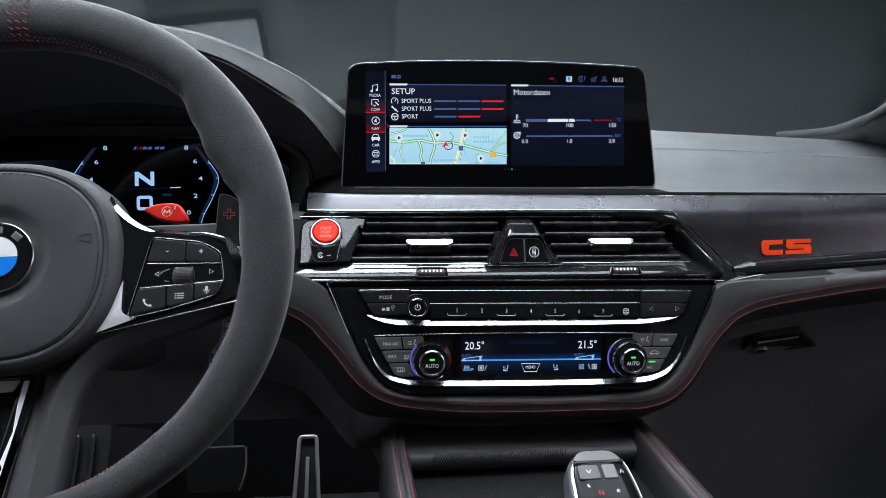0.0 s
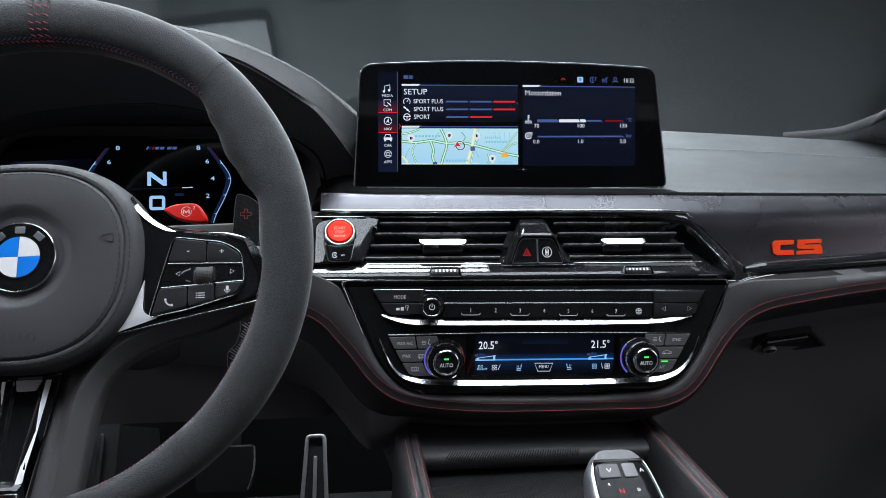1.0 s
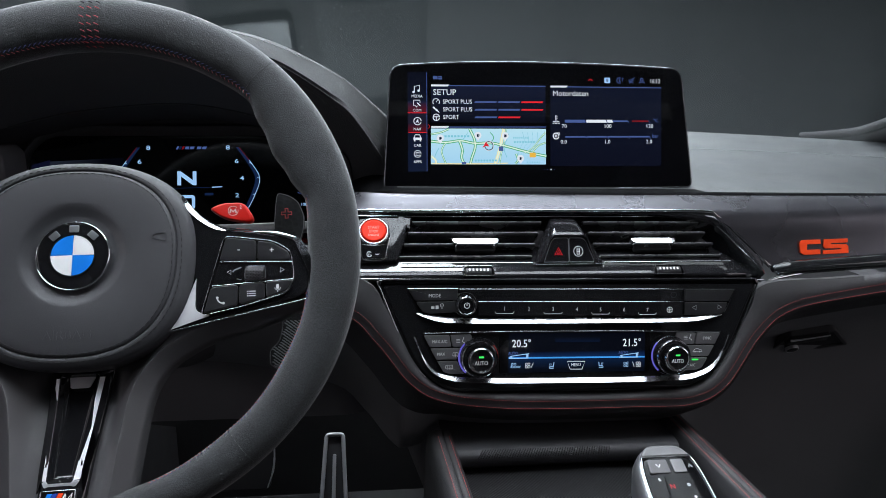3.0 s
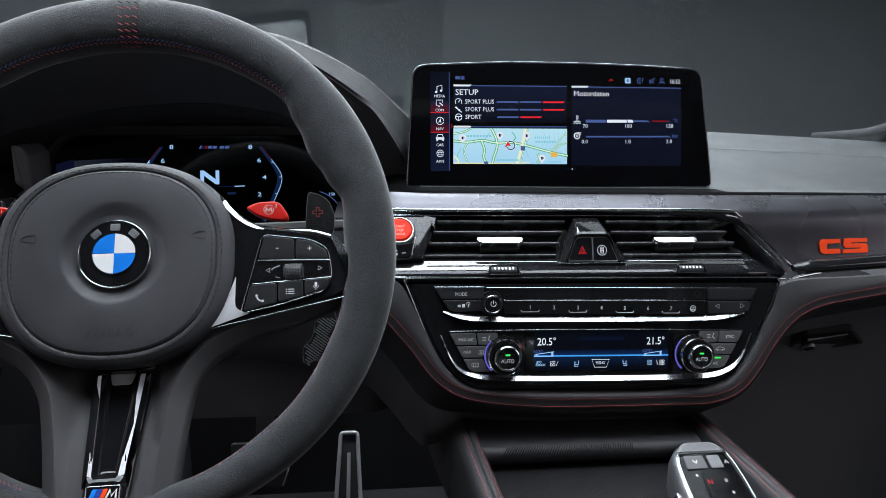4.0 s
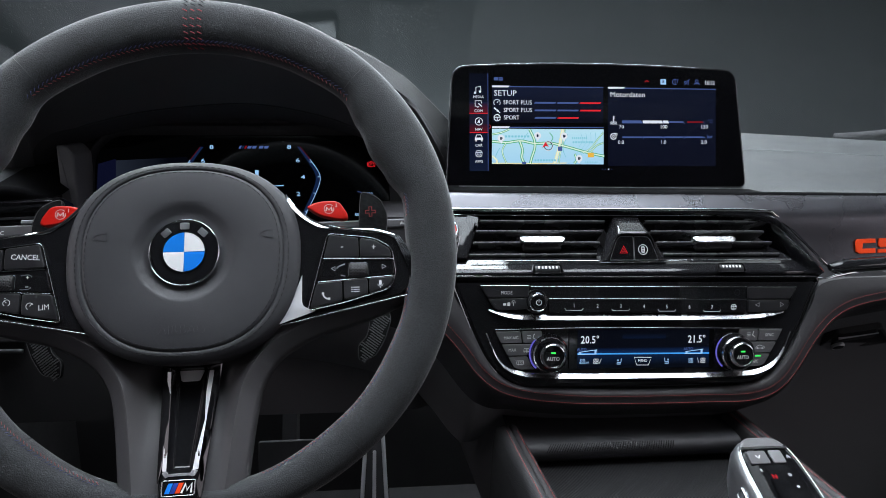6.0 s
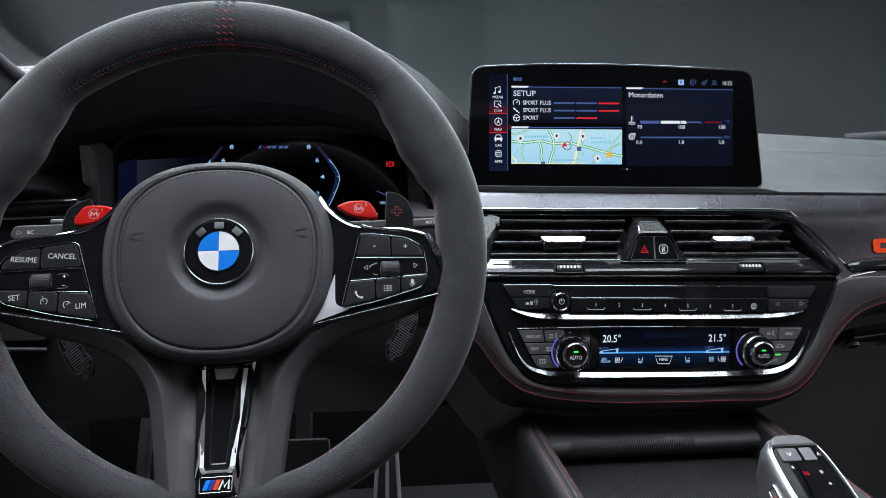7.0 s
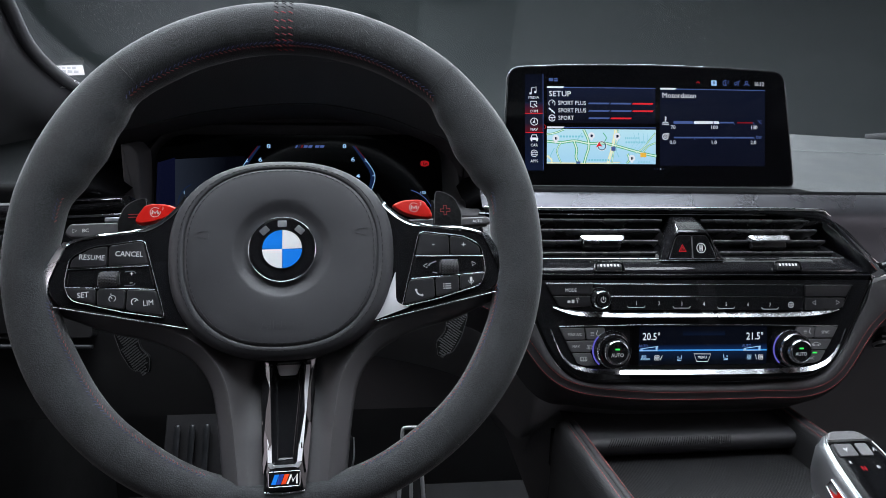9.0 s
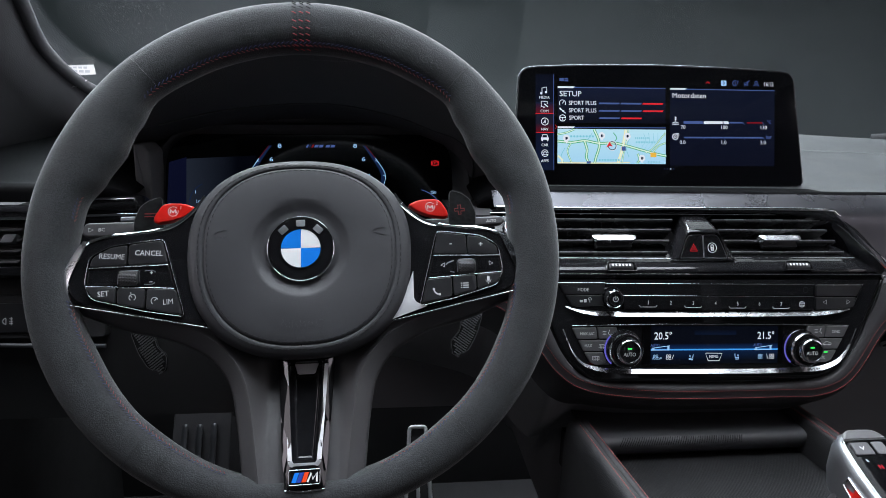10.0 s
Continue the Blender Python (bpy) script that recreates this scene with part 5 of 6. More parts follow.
    for word, x, y in (("8", 41, -0.6), ("6", 51, -17), ("4", 57, -37.5), ("2", 51, -58), ("0", 43, -77.6)):
        write("number", word, s * x + off, y, 0.4, 7.2, L_BLUEWHITE, screen, 1.45)
part("gear", joined(sheet([(-17.4, -45.2), (-13.2, -45.2), (-13.2, -28.6), (-17.4, -28.6)], 0.4), sheet([(0.2, -45.2), (4.4, -45.2), (4.4, -28.6), (0.2, -28.6)], 0.4), sheet([(-13.4, -28.6), (-13.4, -34.6), (0.4, -45.2), (0.4, -39.2)], 0.5)), L_BLUEWHITE, screen, smooth=False)
part("speed", band(rect(-6.6, -65.4, 18, 17, 4), 3.6, 0.3, 0.6, 0.05), L_BLUEWHITE, screen, smooth=False)
part("divider", stroke([(-36, -49), (34, -47.6)], 0.5, 0.3), L_DIMBLUE, screen, smooth=False)
part("divider_end", stroke([(22, -47.8), (34, -47.4)], 1.1, 0.45), L_BLUEWHITE, screen, smooth=False)
part("unit_bar", sheet(rect(18.6, -56, 10, 3, 0.5), 0.3), L_DIMBLUE, screen, smooth=False)
for i, m in enumerate((L_BLUEWHITE, L_BLUE, L_RED)):
    x = -18.6 + 3.2 * i
    part("stripe", sheet([(x, -2.4), (x + 2.2, -2.4), (x + 3.8, 1.2), (x + 1.6, 1.2)], 0.3), (L_BLUE, L_DIMBLUE, L_DIMRED)[i], screen, smooth=False)
for x, w in ((-8.6, 4.4), (-3, 4.6), (5, 4.8), (11, 4.8)):
    part("name_bar", sheet([(x, -2.2), (x + w, -2.2), (x + w + 1.1, 0.9), (x + 1.1, 0.9)], 0.3), L_BLUE, screen, smooth=False)
park = part("park_lamp", joined(stroke(arc(139.6, -22, 3.2, 0, 345, 20), 0.7, 0.3), stroke(arc(139.6, -22, 4.7, 140, 220, 8), 0.7, 0.3), stroke(arc(139.6, -22, 4.7, -40, 40, 8), 0.7, 0.3)), L_RED, screen, smooth=False)
write("legend", "P", 139.6, -22, 0.3, 4.6, L_RED, park, 0.9)
for word, x, y in (("150", 136.6, -58.6), ("100", 129, -70), ("50", 121, -84)):
    write("number", word, x, y, 0.3, 5.2, L_BLUEWHITE, screen, 1.0)
part("small_scale", stroke(arc(112, -92, 38, 20, 75, 12), 0.8, 0.3), L_BLUE, screen, smooth=False)
write("number", "23.0", 92, -98, 0.3, 6.0, L_BLUEWHITE, screen, 1.0)
write("unit", "°C", 103.5, -98, 0.3, 5.0, L_BLUE, screen, 0.9)
write("number", "1", -149, -56, 0.3, 5.2, L_BLUEWHITE, screen, 1.0)
write("number", "1/2", -145.5, -67.4, 0.3, 5.2, L_BLUEWHITE, screen, 1.0)
part("small_scale", stroke(arc(-130, -70, 26, 115, 185, 12), 0.8, 0.3), L_DIMBLUE, screen, smooth=False)

# ---- centre vents ----
VENT = face_frame(0.1545, 0.624, 1.0, 39.8)
UV, UN = Vector((0, 0.6401, 0.7683)), Vector((0, -0.7683, 0.6401))


def vent_world(x, v, n=0.0):
    """World millimetres of a place on the vent face."""
    p = Vector((154.5 + x, 624, 1000)) + UV * v + UN * n
    return p


surround = thing("vent_surround", HOME, "piano black surround of the centre air vents", "trim")
inner_edge = [vent_world(*p) for p in [(-226, 45, -6), (-35, 45, -6), (140, 45, -6), (160, 42, -6), (176, 30, -5), (190, 8, -4), (199, -8, -2), (210, -27, 0)]]
inner_line = spline(inner_edge, 10)
rings = []
for a, b in zip(arch, inner_line):
    m = a.lerp(b, 0.45)
    rings.append([a + Vector((0, 8, -2)), a + Vector((0, -1, -1.5)), m + UN * 2.5, b + UN * 1.0, b + UN * -30])
part("arch", loft(rings, closed=False), PIANO, surround, "glossy black arch")
part("cavity", shift(slab(rounded([(-228, -24), (196, -24), (150, 52), (-228, 52)], 4), -64, -48, 1)), HOODBLACK, surround, "dark back of the vents", at=VENT)
LIP = [(652, 1000), (640, 998.5), (627, 993.5), (609, 984), (605.8, 981.4), (605, 978.5), (607, 976), (614, 973)]


def lip_point(x, i):
    y, z = LIP[i]
    k = lerp(x, [(318, 0.0), (366, 1.0)])
    return (x, y + k * (625 - y) * 0.55, z - k * max(0, z - 976) * 0.72)


part("lip", grid(lip_point, steps(-76, 310, 30) + steps(316, 368, 12), range(len(LIP))), PIANO, surround, "glossy black lip under the vents")
part("lip_line", tube(spline([(-78, 605.5, 979), (100, 605, 977.5), (300, 605, 975.5), (340, 608, 974), (368, 613, 971.5)], 8), 1.1, 8), CHROME, surround, "fine chrome line")
part("frame_line", tube([tuple(p + UN * 2.2) for p in inner_line[:-6]], 0.85, 8), CHROME, surround, "fine chrome line")
part("vent_line", tube([tuple(vent_world(-172, -10.6, 0)), tuple(vent_world(-38, -11.6, 0))], 0.7, 6), CHROME, surround)
part("vent_line", tube([tuple(vent_world(38, -11.6, 0)), tuple(vent_world(176, -11.2, 0))], 0.7, 6), CHROME, surround)


def air_vent(x_top, x_low, label):
    """Four slats between slanted ends; x_top, x_low: (left, right) at the vent's head and foot."""
    ob = thing("air_vent", VENT, label, "air vent", "centre air vents")
    (a, b), (c, d) = x_top, x_low
    for v in (37.6, 25.0, 11.6, -2.4):
        t = (40.5 - v) / 51
        x0, x1 = a + (c - a) * t + 1.0, b + (d - b) * t - 1.0
        ring = [(2.0, -1.2), (1.5, 0.4), (0.5, 1.2), (-0.7, 0.9), (-1.6, -0.2), (-1.9, -1.6), (-1.4, -8), (-0.5, -24), (0.5, -24), (1.6, -8)]
        part("slat", loft([[(x, v + dv, dn - 4) for dv, dn in ring] for x in (x0, x0 + 1, x1 - 1, x1)]), SLAT, ob, sharp=75)
    mid = (a + b + c + d) / 4 + (3.6 if a < 0 else -1.5)
    rows = []
    for dx, k in ((-24, 0.0), (-22.5, 0.6), (-19, 1.0), (19, 1.0), (22.5, 0.6), (24, 0.0)):
        low = 13.4 - 5.4 * k
        rows.append([(mid + dx, 15.8, 0.4), (mid + dx, 15.2, 1.6 + 1.4 * k), (mid + dx, low + 0.4, 2.2 + 2.6 * k), (mid + dx, low - 0.5, 1.8 + 2.2 * k), (mid + dx, low - 0.4, -2.0), (mid + dx, low, -6), (mid + dx, 14.4, -6)])
    tab = part("slider_tab", loft(rows), LIPCHROME, ob, "satin chrome slider tab", sharp=40)
    part("tab_body", stacked(rounded([(mid - 20, 3.4), (mid + 20, 3.4), (mid + 21, 9), (mid - 21, 9)], 2.0), [(0, -8), (0, -3.4), (1.2, -2.2)]), BUTTON, tab, "black lower half")
    for k, x in enumerate(steps(mid - 40, mid + 40, 4)):
        part("rear_blade", slab([(x - 0.8, -8), (x + 0.8, -8), (x + 0.8, 42), (x - 0.8, 42)], -44, -26, 0.2), HOODBLACK, ob)
    wx = mid - (0 if a < 0 else -8)
    dial = part("air_dial", loft([[(wx + dx, -22.6 + 7.2 * k * math.sin(2 * math.pi * j / 24) * 0.75, 1.5 + 7.6 * k * math.cos(2 * math.pi * j / 24) * 0.6) for j in range(24)] for dx, k in ((-13.5, 0.8), (-12.6, 1), (12.6, 1), (13.5, 0.8))]), BUTTON, ob, "ribbed black air dial with white marks")
    part("dial_frame", band(rounded([(wx - 17, -28.5), (wx + 17, -28.5), (wx + 14.5, -17), (wx - 14.5, -17)], 3), 1.2, 2.0, 5.8, 0.4), PIANO, dial)
    for k in range(6):
        part("mark", slab(rect(wx - 9.2 + 3.7 * k, -21.6, 1.7, 2.8, 0.3), 5.2, 6.3, 0.2), PRINT, dial)
    return ob


air_vent((-159.5, -20.5), (-177.5, -39.5), "centre air vent with four dark slats and silver slider, driver's side")
air_vent((21.5, 153), (37.5, 173), "centre air vent with four dark slats and silver slider, passenger's side")

# hazard and lock buttons between the vents


def tilted(geo, foot=-11.0, k=0.36):
    """Swung out at the head, to stand more upright."""
    return [(x, y, z + (y - foot) * k) for x, y, z in geo[0]], geo[1]


tower = thing("hazard_switch_panel", VENT, "glossy black panel with hazard and central locking buttons", "switch panel")
OUTER = ccw(rounded([(-37, -13), (37, -13), (17.5, 33), (12.5, 43), (-12.5, 43), (-17.5, 33)], [2, 2, 6, 2.5, 2.5, 6]))
OPENING = ccw(rounded([(-28, -12.2), (28, -12.2), (19.4, 9.4), (15.6, 13), (-15.6, 13), (-19.4, 9.4)], [2, 2, 4, 3, 3, 4]))


def tower_ring(k, lift, lean):
    """Between the tower's outline, k = 0, and the edge round its buttons, k = 1."""
    out = []
    for (x0, y0), (x1, y1) in zip(OUTER, OPENING):
        x, y = x0 + (x1 - x0) * k, y0 + (y1 - y0) * k
        out.append((x, y, lift * min(1.0, (y + 13.2) / 9) + lean * max(0.0, y + 11)))
    return out


tower_rings = [tower_ring(0, -40, 0), tower_ring(0, -4, 0), tower_ring(0.12, -0.4, 0.02), tower_ring(0.45, 1.4, 0.13), tower_ring(0.8, 3.2, 0.27), tower_ring(0.93, 3.9, 0.345), tower_ring(0.985, 3.8, 0.36), tower_ring(1.0, 3.0, 0.36), tower_ring(1.01, -2.0, 0.36)]
part("tower", loft(tower_rings, caps=(True, True)), PIANO, tower, "glossy black flared tower", sharp=40)
part("base_line", tube([(-38, -13.6, 0.2), (38, -13.6, 0.2)], 0.45, 6), DARKCHROME, tower, "fine chrome line")
for s, name in ((-1, "hazard_button"), (1, "lock_button")):
    pts = rounded([(s * x, y) for x, y in [(0.4, -11.6), (26.6, -11.6), (18.4, 8.6), (14.8, 11.8), (0.4, 12)]], 2.2)
    bt = part(name, tilted(slab(pts, -4, 1.6, 0.7)), PIANO, tower)
    part("edge", tilted(band(ccw(rounded([(s * x, y) for x, y in [(0.2, -11.8), (26.9, -11.8), (18.6, 8.8), (15, 12.1), (0.2, 12.2)]], 2.2)), 0.5, 0.4, 1.7, 0.15)), SATIN, bt)
    if s < 0:
        part("symbol", tilted(shift(shrunk(joined(stroke([(-16.0, -2.4), (-6.4, -2.4), (-11.2, 6.2)], 0.9, 2.8, closed=True), stroke([(-13.2, -0.8), (-9.2, -0.8), (-11.2, 2.8)], 0.6, 2.8, closed=True)), 0.82), 0, -3.0, -1.15)), L_RED, bt, smooth=False)
    else:
        part("symbol", tilted(shift(shrunk(joined(stroke(arc(9.8, 2.2, 5.9, 0, 345, 28), 0.8, 2.8, closed=True), stroke(rect(9.8, 2.2, 3.6, 7.4, 1.2), 0.7, 2.8, closed=True), sheet(rect(9.8, 2.0, 3.0, 1.6, 0.4), 2.8), stroke([(8.2, 4.4), (11.4, 4.4)], 0.5, 2.8), stroke([(8.2, 0), (11.4, 0)], 0.5, 2.8)), 0.82), 0, -3.4, -1.15)), PRINT, bt, smooth=False)

# start button and its cheek


def bent(geo):
    """Rounded forwards towards the foot."""
    return [(x, y, z + (max(0.0, 16 - y) ** 2 * 0.002 if z > -20 else 0)) for x, y, z in geo[0]], geo[1]


part("cheek", bent(stacked(rounded([(-226, -12), (-176, -9), (-158.5, 42), (-192, 44), (-226, 40)], [3, 3, 3, 8, 12]), [(0, -30), (0, -4), (1.4, -1.2), (3, -0.4), (9, -0.2), (14, -0.2)])), PIANO, surround, "glossy black cheek beside the start button", at=VENT)
start = thing("start_button", VENT, "red engine start stop button with silver ring", "start button")
SX, SY = -199.5, 22.8
part("ring", lathe([(16.4, -2), (16.4, 3.4), (15.2, 5.4), (13.6, 5.6), (12.6, 4.4), (12.6, 0)], 48, SX, SY, caps=(True, False)), BRIGHTMETAL, start, "bright silver ring")
cap = part("cap", lathe([(12.4, 0), (12.4, 5.0), (11.8, 6.4), (10.4, 6.6), (6, 6.1), (0.5, 5.9)], 48, SX, SY), CAPRED, start, "bright red cap")
write("legend", "START", SX, SY + 3.6, 6.25, 4.4, PALEPRINT, cap, 0.9)
write("legend", "STOP", SX, SY - 0.8, 6.05, 4.4, PALEPRINT, cap, 0.9)
write("legend", "ENGINE", SX, SY - 5.2, 6.3, 3.6, PALEPRINT, cap, 0.9)
collar = part("auto_stop_button", tilted(slab(rounded([(SX - 15, SY - 14.5), (SX - 10.5, SY - 30), (SX + 10.5, SY - 30), (SX + 15, SY - 14.5), (SX, SY - 17)], [3, 4, 4, 3, 8]), -6, 2.4, 0.9), -8.0, 0.3), PIANO, start, "black auto stop button")
part("collar_line", tilted(tube(spline([(SX - 15.4, SY - 10, 2.0), (SX - 12.6, SY - 22, 2.6), (SX - 10, SY - 30.4, 2.4), (SX, SY - 31.4, 2.4), (SX + 10, SY - 30.4, 2.4), (SX + 12.6, SY - 22, 2.6), (SX + 15.4, SY - 10, 2.0)], 5), 0.7, 6), -8.0, 0.3), CHROME, start)
part("symbol", tilted(joined(stroke(arc(SX - 4.4, SY - 25.4, 2.4, 40, 340, 14), 0.6, 2.42), stroke([(SX - 5.4, SY - 26.6), (SX - 4.4, SY - 23.8), (SX - 3.4, SY - 26.6)], 0.5, 2.42)), -8.0, 0.3), PRINT, collar, smooth=False)
write("legend", "OFF", SX + 3.6, SY - 25.4, 2.46 + 0.3 * (SY - 25.4 + 8.0), 2.6, PRINT, collar, 0.9)

# ---- centre stack fascia ----
fascia = part("stack_fascia", stacked(rounded([(-197, 30), (-165, -46), (-148, -68), (-126, -83), (126, -83), (148, -68), (165, -46), (197, 30)], [3, 30, 16, 16, 16, 16, 30, 3]), [(0, -40), (0, -4), (1.2, -1.0), (3.2, 0.6), (6, 1.2)]), PIANO)
fascia.matrix_world = STACK
tagged(fascia, "piano black fascia of the centre stack", "fascia")
part("edge_line", tube(spline([(-196, 28, -0.5), (-183, -4, -0.3), (-165.5, -45, -0.2), (-149, -66, -0.2)], 6), 0.8, 6), CHROME, fascia)
part("edge_line", tube(spline([(196, 28, -0.5), (183, -4, -0.3), (165.5, -45, -0.2), (149, -66, -0.2)], 6), 0.8, 6), CHROME, fascia)

radio = thing("radio_panel", STACK, "black audio control strip with numbered keys and chrome lip", "control panel")
part("slot_strip", slab(rounded([(-116, 8.6), (112, 7.2), (112, 19), (-116, 20)], 1), 0.6, 3.2, 0.6), PIANO, radio, "glossy strip")
part("strip_line", tube([(-116, 20.2, 3.0), (112, 19.2, 3.0)], 0.5, 6), CHROME, radio)
keys = part("key_strip", slab(rounded([(-98, -6), (112, -7.4), (112, 6.4), (-98, 7.8)], 1), 0.6, 4.2, 0.7), PIANO, radio, "strip of numbered keys")
part("strip_line", tube([(-98, 7.9, 4.0), (112, 6.6, 4.0)], 0.45, 6), CHROME, keys)
for i in range(7):
    x, y = -71.8 + 24.35 * i, 0.8 - 0.4 * i
    write("legend", str(i + 1), x, y, 4.26, 5.5, PRINT, keys, 0.8)
    if i % 2 == 0:
        part("key_line", stroke([(x - 9.5, y - 2.6), (x - 8.2, y - 4.4), (x + 8.2, y - 4.5), (x + 9.5, y - 2.7)], 0.55, 4.2), PRINT, keys, smooth=False)
part("symbol", joined(stroke(arc(97.8, -1.6, 2.9, 0, 345, 20), 0.6, 4.2), stroke([(95, -1), (100.6, -1)], 0.5, 4.2), stroke([(95.2, -2.8), (100.4, -2.8)], 0.5, 4.2), stroke([(97.8, 1), (97.8, -4.4)], 0.5, 4.2)), PRINT, keys, smooth=False)
part("sensor", lathe([(3.2, 3.0), (3.2, 3.5), (2.6, 3.5), (2.6, 3.0)], 20, 102, 13.4, caps=(False, False)), DARKCHROME, radio)
for pts, name in (([(-166, 20.5), (-118, 20.5), (-118, 9.4), (-159.6, 9.2)], "mode_button"), ([(-159, 8.2), (-118, 8.4), (-118, -2), (-146, -3.4), (-152.4, -1.6)], "audio_button"), ([(114, 18.6), (167, 18.4), (160.8, 6.6), (114, 6.8)], "blank_button"), ([(114, 5.8), (160.2, 5.6), (156.8, -4.4), (150, -6.6), (114, -7.4)], "skip_button")):
    part(name, slab(rounded(ccw(pts), 1.6, 3), 0.6, 4.0, 0.7), BUTTON, radio)
part("button_edge", tube([(-166.6, 21, 3.6), (-118, 21, 3.8)], 0.5, 6), CHROME, radio)
part("button_edge", tube([(114, 19.2, 3.8), (167.6, 19.0, 3.6), (157, -4.8, 3.4)], 0.45, 6), CHROME, radio)
mode = [o for o in radio.children if o.name.startswith(("mode_button", "audio_button", "skip_button"))]
write("legend", "MODE", -140.6, 14.0, 4.06, 4.9, PRINT, mode[0], 0.85)
part("symbol", shrunk(joined(sheet(rect(-144, 2.2, 4.2, 3.2, 0.5), 3.98), sheet(rect(-138.4, 2.6, 4.0, 4.6, 0.8), 3.98), stroke([(-132, 0.4), (-132, 5)], 0.8, 3.98), stroke(arc(-132, 5, 2.2, -40, 220, 8), 0.6, 3.98)), 0.74), PRINT, mode[1], smooth=False)
part("symbol", joined(stroke([(122, 0.6), (126, 2.8), (126, -1.6)], 0.5, 3.98, closed=True)), PRINT, mode[2], smooth=False)
part("symbol", joined(stroke([(153.4, 0.8), (149.4, 3.0), (149.4, -1.4)], 0.5, 3.98, closed=True)), PRINT, mode[2], smooth=False)
lipc = [(-158, -3.0, 1), (-140, -7.6, 1.2), (-118, -10.2, 1.2), (-60, -11.0, 1.2), (0, -11.4, 1.2), (60, -11.6, 1.2), (112, -11.2, 1.2), (134, -9.2, 1.2), (155, -7.0, 1)]
lip_c = spline(lipc, 6)
part("chrome_lip", ribbon(lip_c, [0.15 + 0.75 * min(1, 9 * t * (1 - t)) for t in [i / (len(lip_c) - 1) for i in range(len(lip_c))]]), LIPCHROME, radio, "broad chrome lip")


def knob(ob, name, x, y, r, z0, z1, m, label=""):
    return part(name, lathe([(r + 1.5, z0), (r + 1.2, z0 + (z1 - z0) * 0.35), (r, z0 + (z1 - z0) * 0.8), (r - 0.8, z1 - 0.6), (r - 1.8, z1), (r * 0.6, z1 - 0.5), (0.4, z1 - 0.6)], 44, x, y), m, ob, label)


vol = knob(radio, "volume_knob", -110.6, 5.6, 8.6, 0.6, 15, PIANO, "round black volume knob with chrome rings")
part("base_ring", lathe([(12.0, 0.6), (12.0, 2.6), (11.4, 3.4), (10.8, 2.8), (10.8, 0.6)], 40, -110.6, 5.6, caps=(False, False)), BUTTON, vol)
part("chrome_ring", lathe([(9.9, 8.5), (9.6, 11), (9.0, 13.6), (8.2, 14.6), (7.7, 14.2)], 40, -110.6, 5.6, caps=(False, False)), CHROME, vol)
part("face_ring", lathe([(6.9, 14.3), (6.6, 14.9), (6.0, 14.9), (5.8, 14.3)], 36, -110.6, 5.6, caps=(False, False)), DARKCHROME, vol)
part("symbol", joined(stroke(arc(-110.6, 5.6, 2.6, 120, 420, 16), 0.6, 14.7), stroke([(-110.6, 5.4), (-110.6, 9)], 0.6, 14.7)), PRINT, vol, smooth=False)

climate = thing("climate_panel", STACK, "climate control panel with lit screen, two knobs and grey buttons", "control panel")
part("top_line", tube([(-151.5, -22.6, 2.4), (-60, -21.6, 3.2), (60, -22.6, 3.2), (153.5, -24.6, 2.4)], 0.6, 6), CHROME, climate, "fine chrome line")
LEFT_KEYS = [([(-151, -24.6), (-126, -24.4), (-124, -36), (-145.2, -36.2)], "key"), ([(-124.8, -24.4), (-104.5, -24.2), (-103, -31), (-112, -36), (-122.8, -36)], "key"), ([(-144.6, -37.4), (-113.4, -37.2), (-118.4, -46), (-118.6, -48.6), (-138.4, -48.6)], "key"), ([(-137.8, -49.8), (-118.4, -49.8), (-114.6, -59), (-111, -62.6), (-126, -62.6), (-131.6, -60.4)], "key")]
for pts, name in LEFT_KEYS:
    part(name, slab(rounded(ccw(pts), 1.2, 3), 0.6, 3.4, 0.6), GREYBUTTON, climate)
    part(name, slab(rounded(ccw([(-x + 2, y - 0.8) for x, y in pts]), 1.2, 3), 0.6, 3.4, 0.6), GREYBUTTON, climate)
kz = 3.46
write("legend", "MAX A/C", -135.4, -30.8, kz, 4.3, PRINT, climate, 0.85)
write("legend", "MAX", -134, -43, kz, 4.3, PRINT, climate, 0.85)
write("legend", "SYNC", 138.6, -31.0, kz, 4.3, PRINT, climate, 0.85)
write("legend", "A/C", 123.6, -58.4, kz, 4.3, PRINT, climate, 0.85)
part("symbol", shrunk(joined(stroke([(-123, -41), (-124, -45), (-115.6, -45), (-116.6, -41)], 0.6, kz - 0.05, closed=True), stroke([(-121.6, -42), (-122, -46.8)], 0.5, kz - 0.05), stroke([(-119.8, -42), (-119.8, -46.8)], 0.5, kz - 0.05), stroke([(-118, -42), (-117.6, -46.8)], 0.5, kz - 0.05)), 0.76), PRINT, climate, smooth=False)
part("symbol", shrunk(joined(stroke(rect(-126, -55.4, 9, 4.6, 0.6), 0.6, kz - 0.05, closed=True), *[stroke([(-128.4 + 2.4 * i, -53.6), (-128.4 + 2.4 * i, -59)], 0.5, kz - 0.05) for i in range(3)]), 0.76), PRINT, climate, smooth=False)
for x in (-114.5, 118.5):
    part("symbol", shrunk(joined(*[stroke([(x - 6, -28.2 - 2 * i), (x - 1, -28.2 - 2 * i)], 0.6, kz - 0.05) for i in range(3)], stroke([(x + 3, -27.6), (x + 1.8, -31.2), (x + 4.6, -32.8), (x + 4.6, -34)], 0.9, kz - 0.05), sheet(circle(x + 3.4, -26.6, 0.8, 10), kz - 0.05)), 0.76), PRINT, climate, smooth=False)
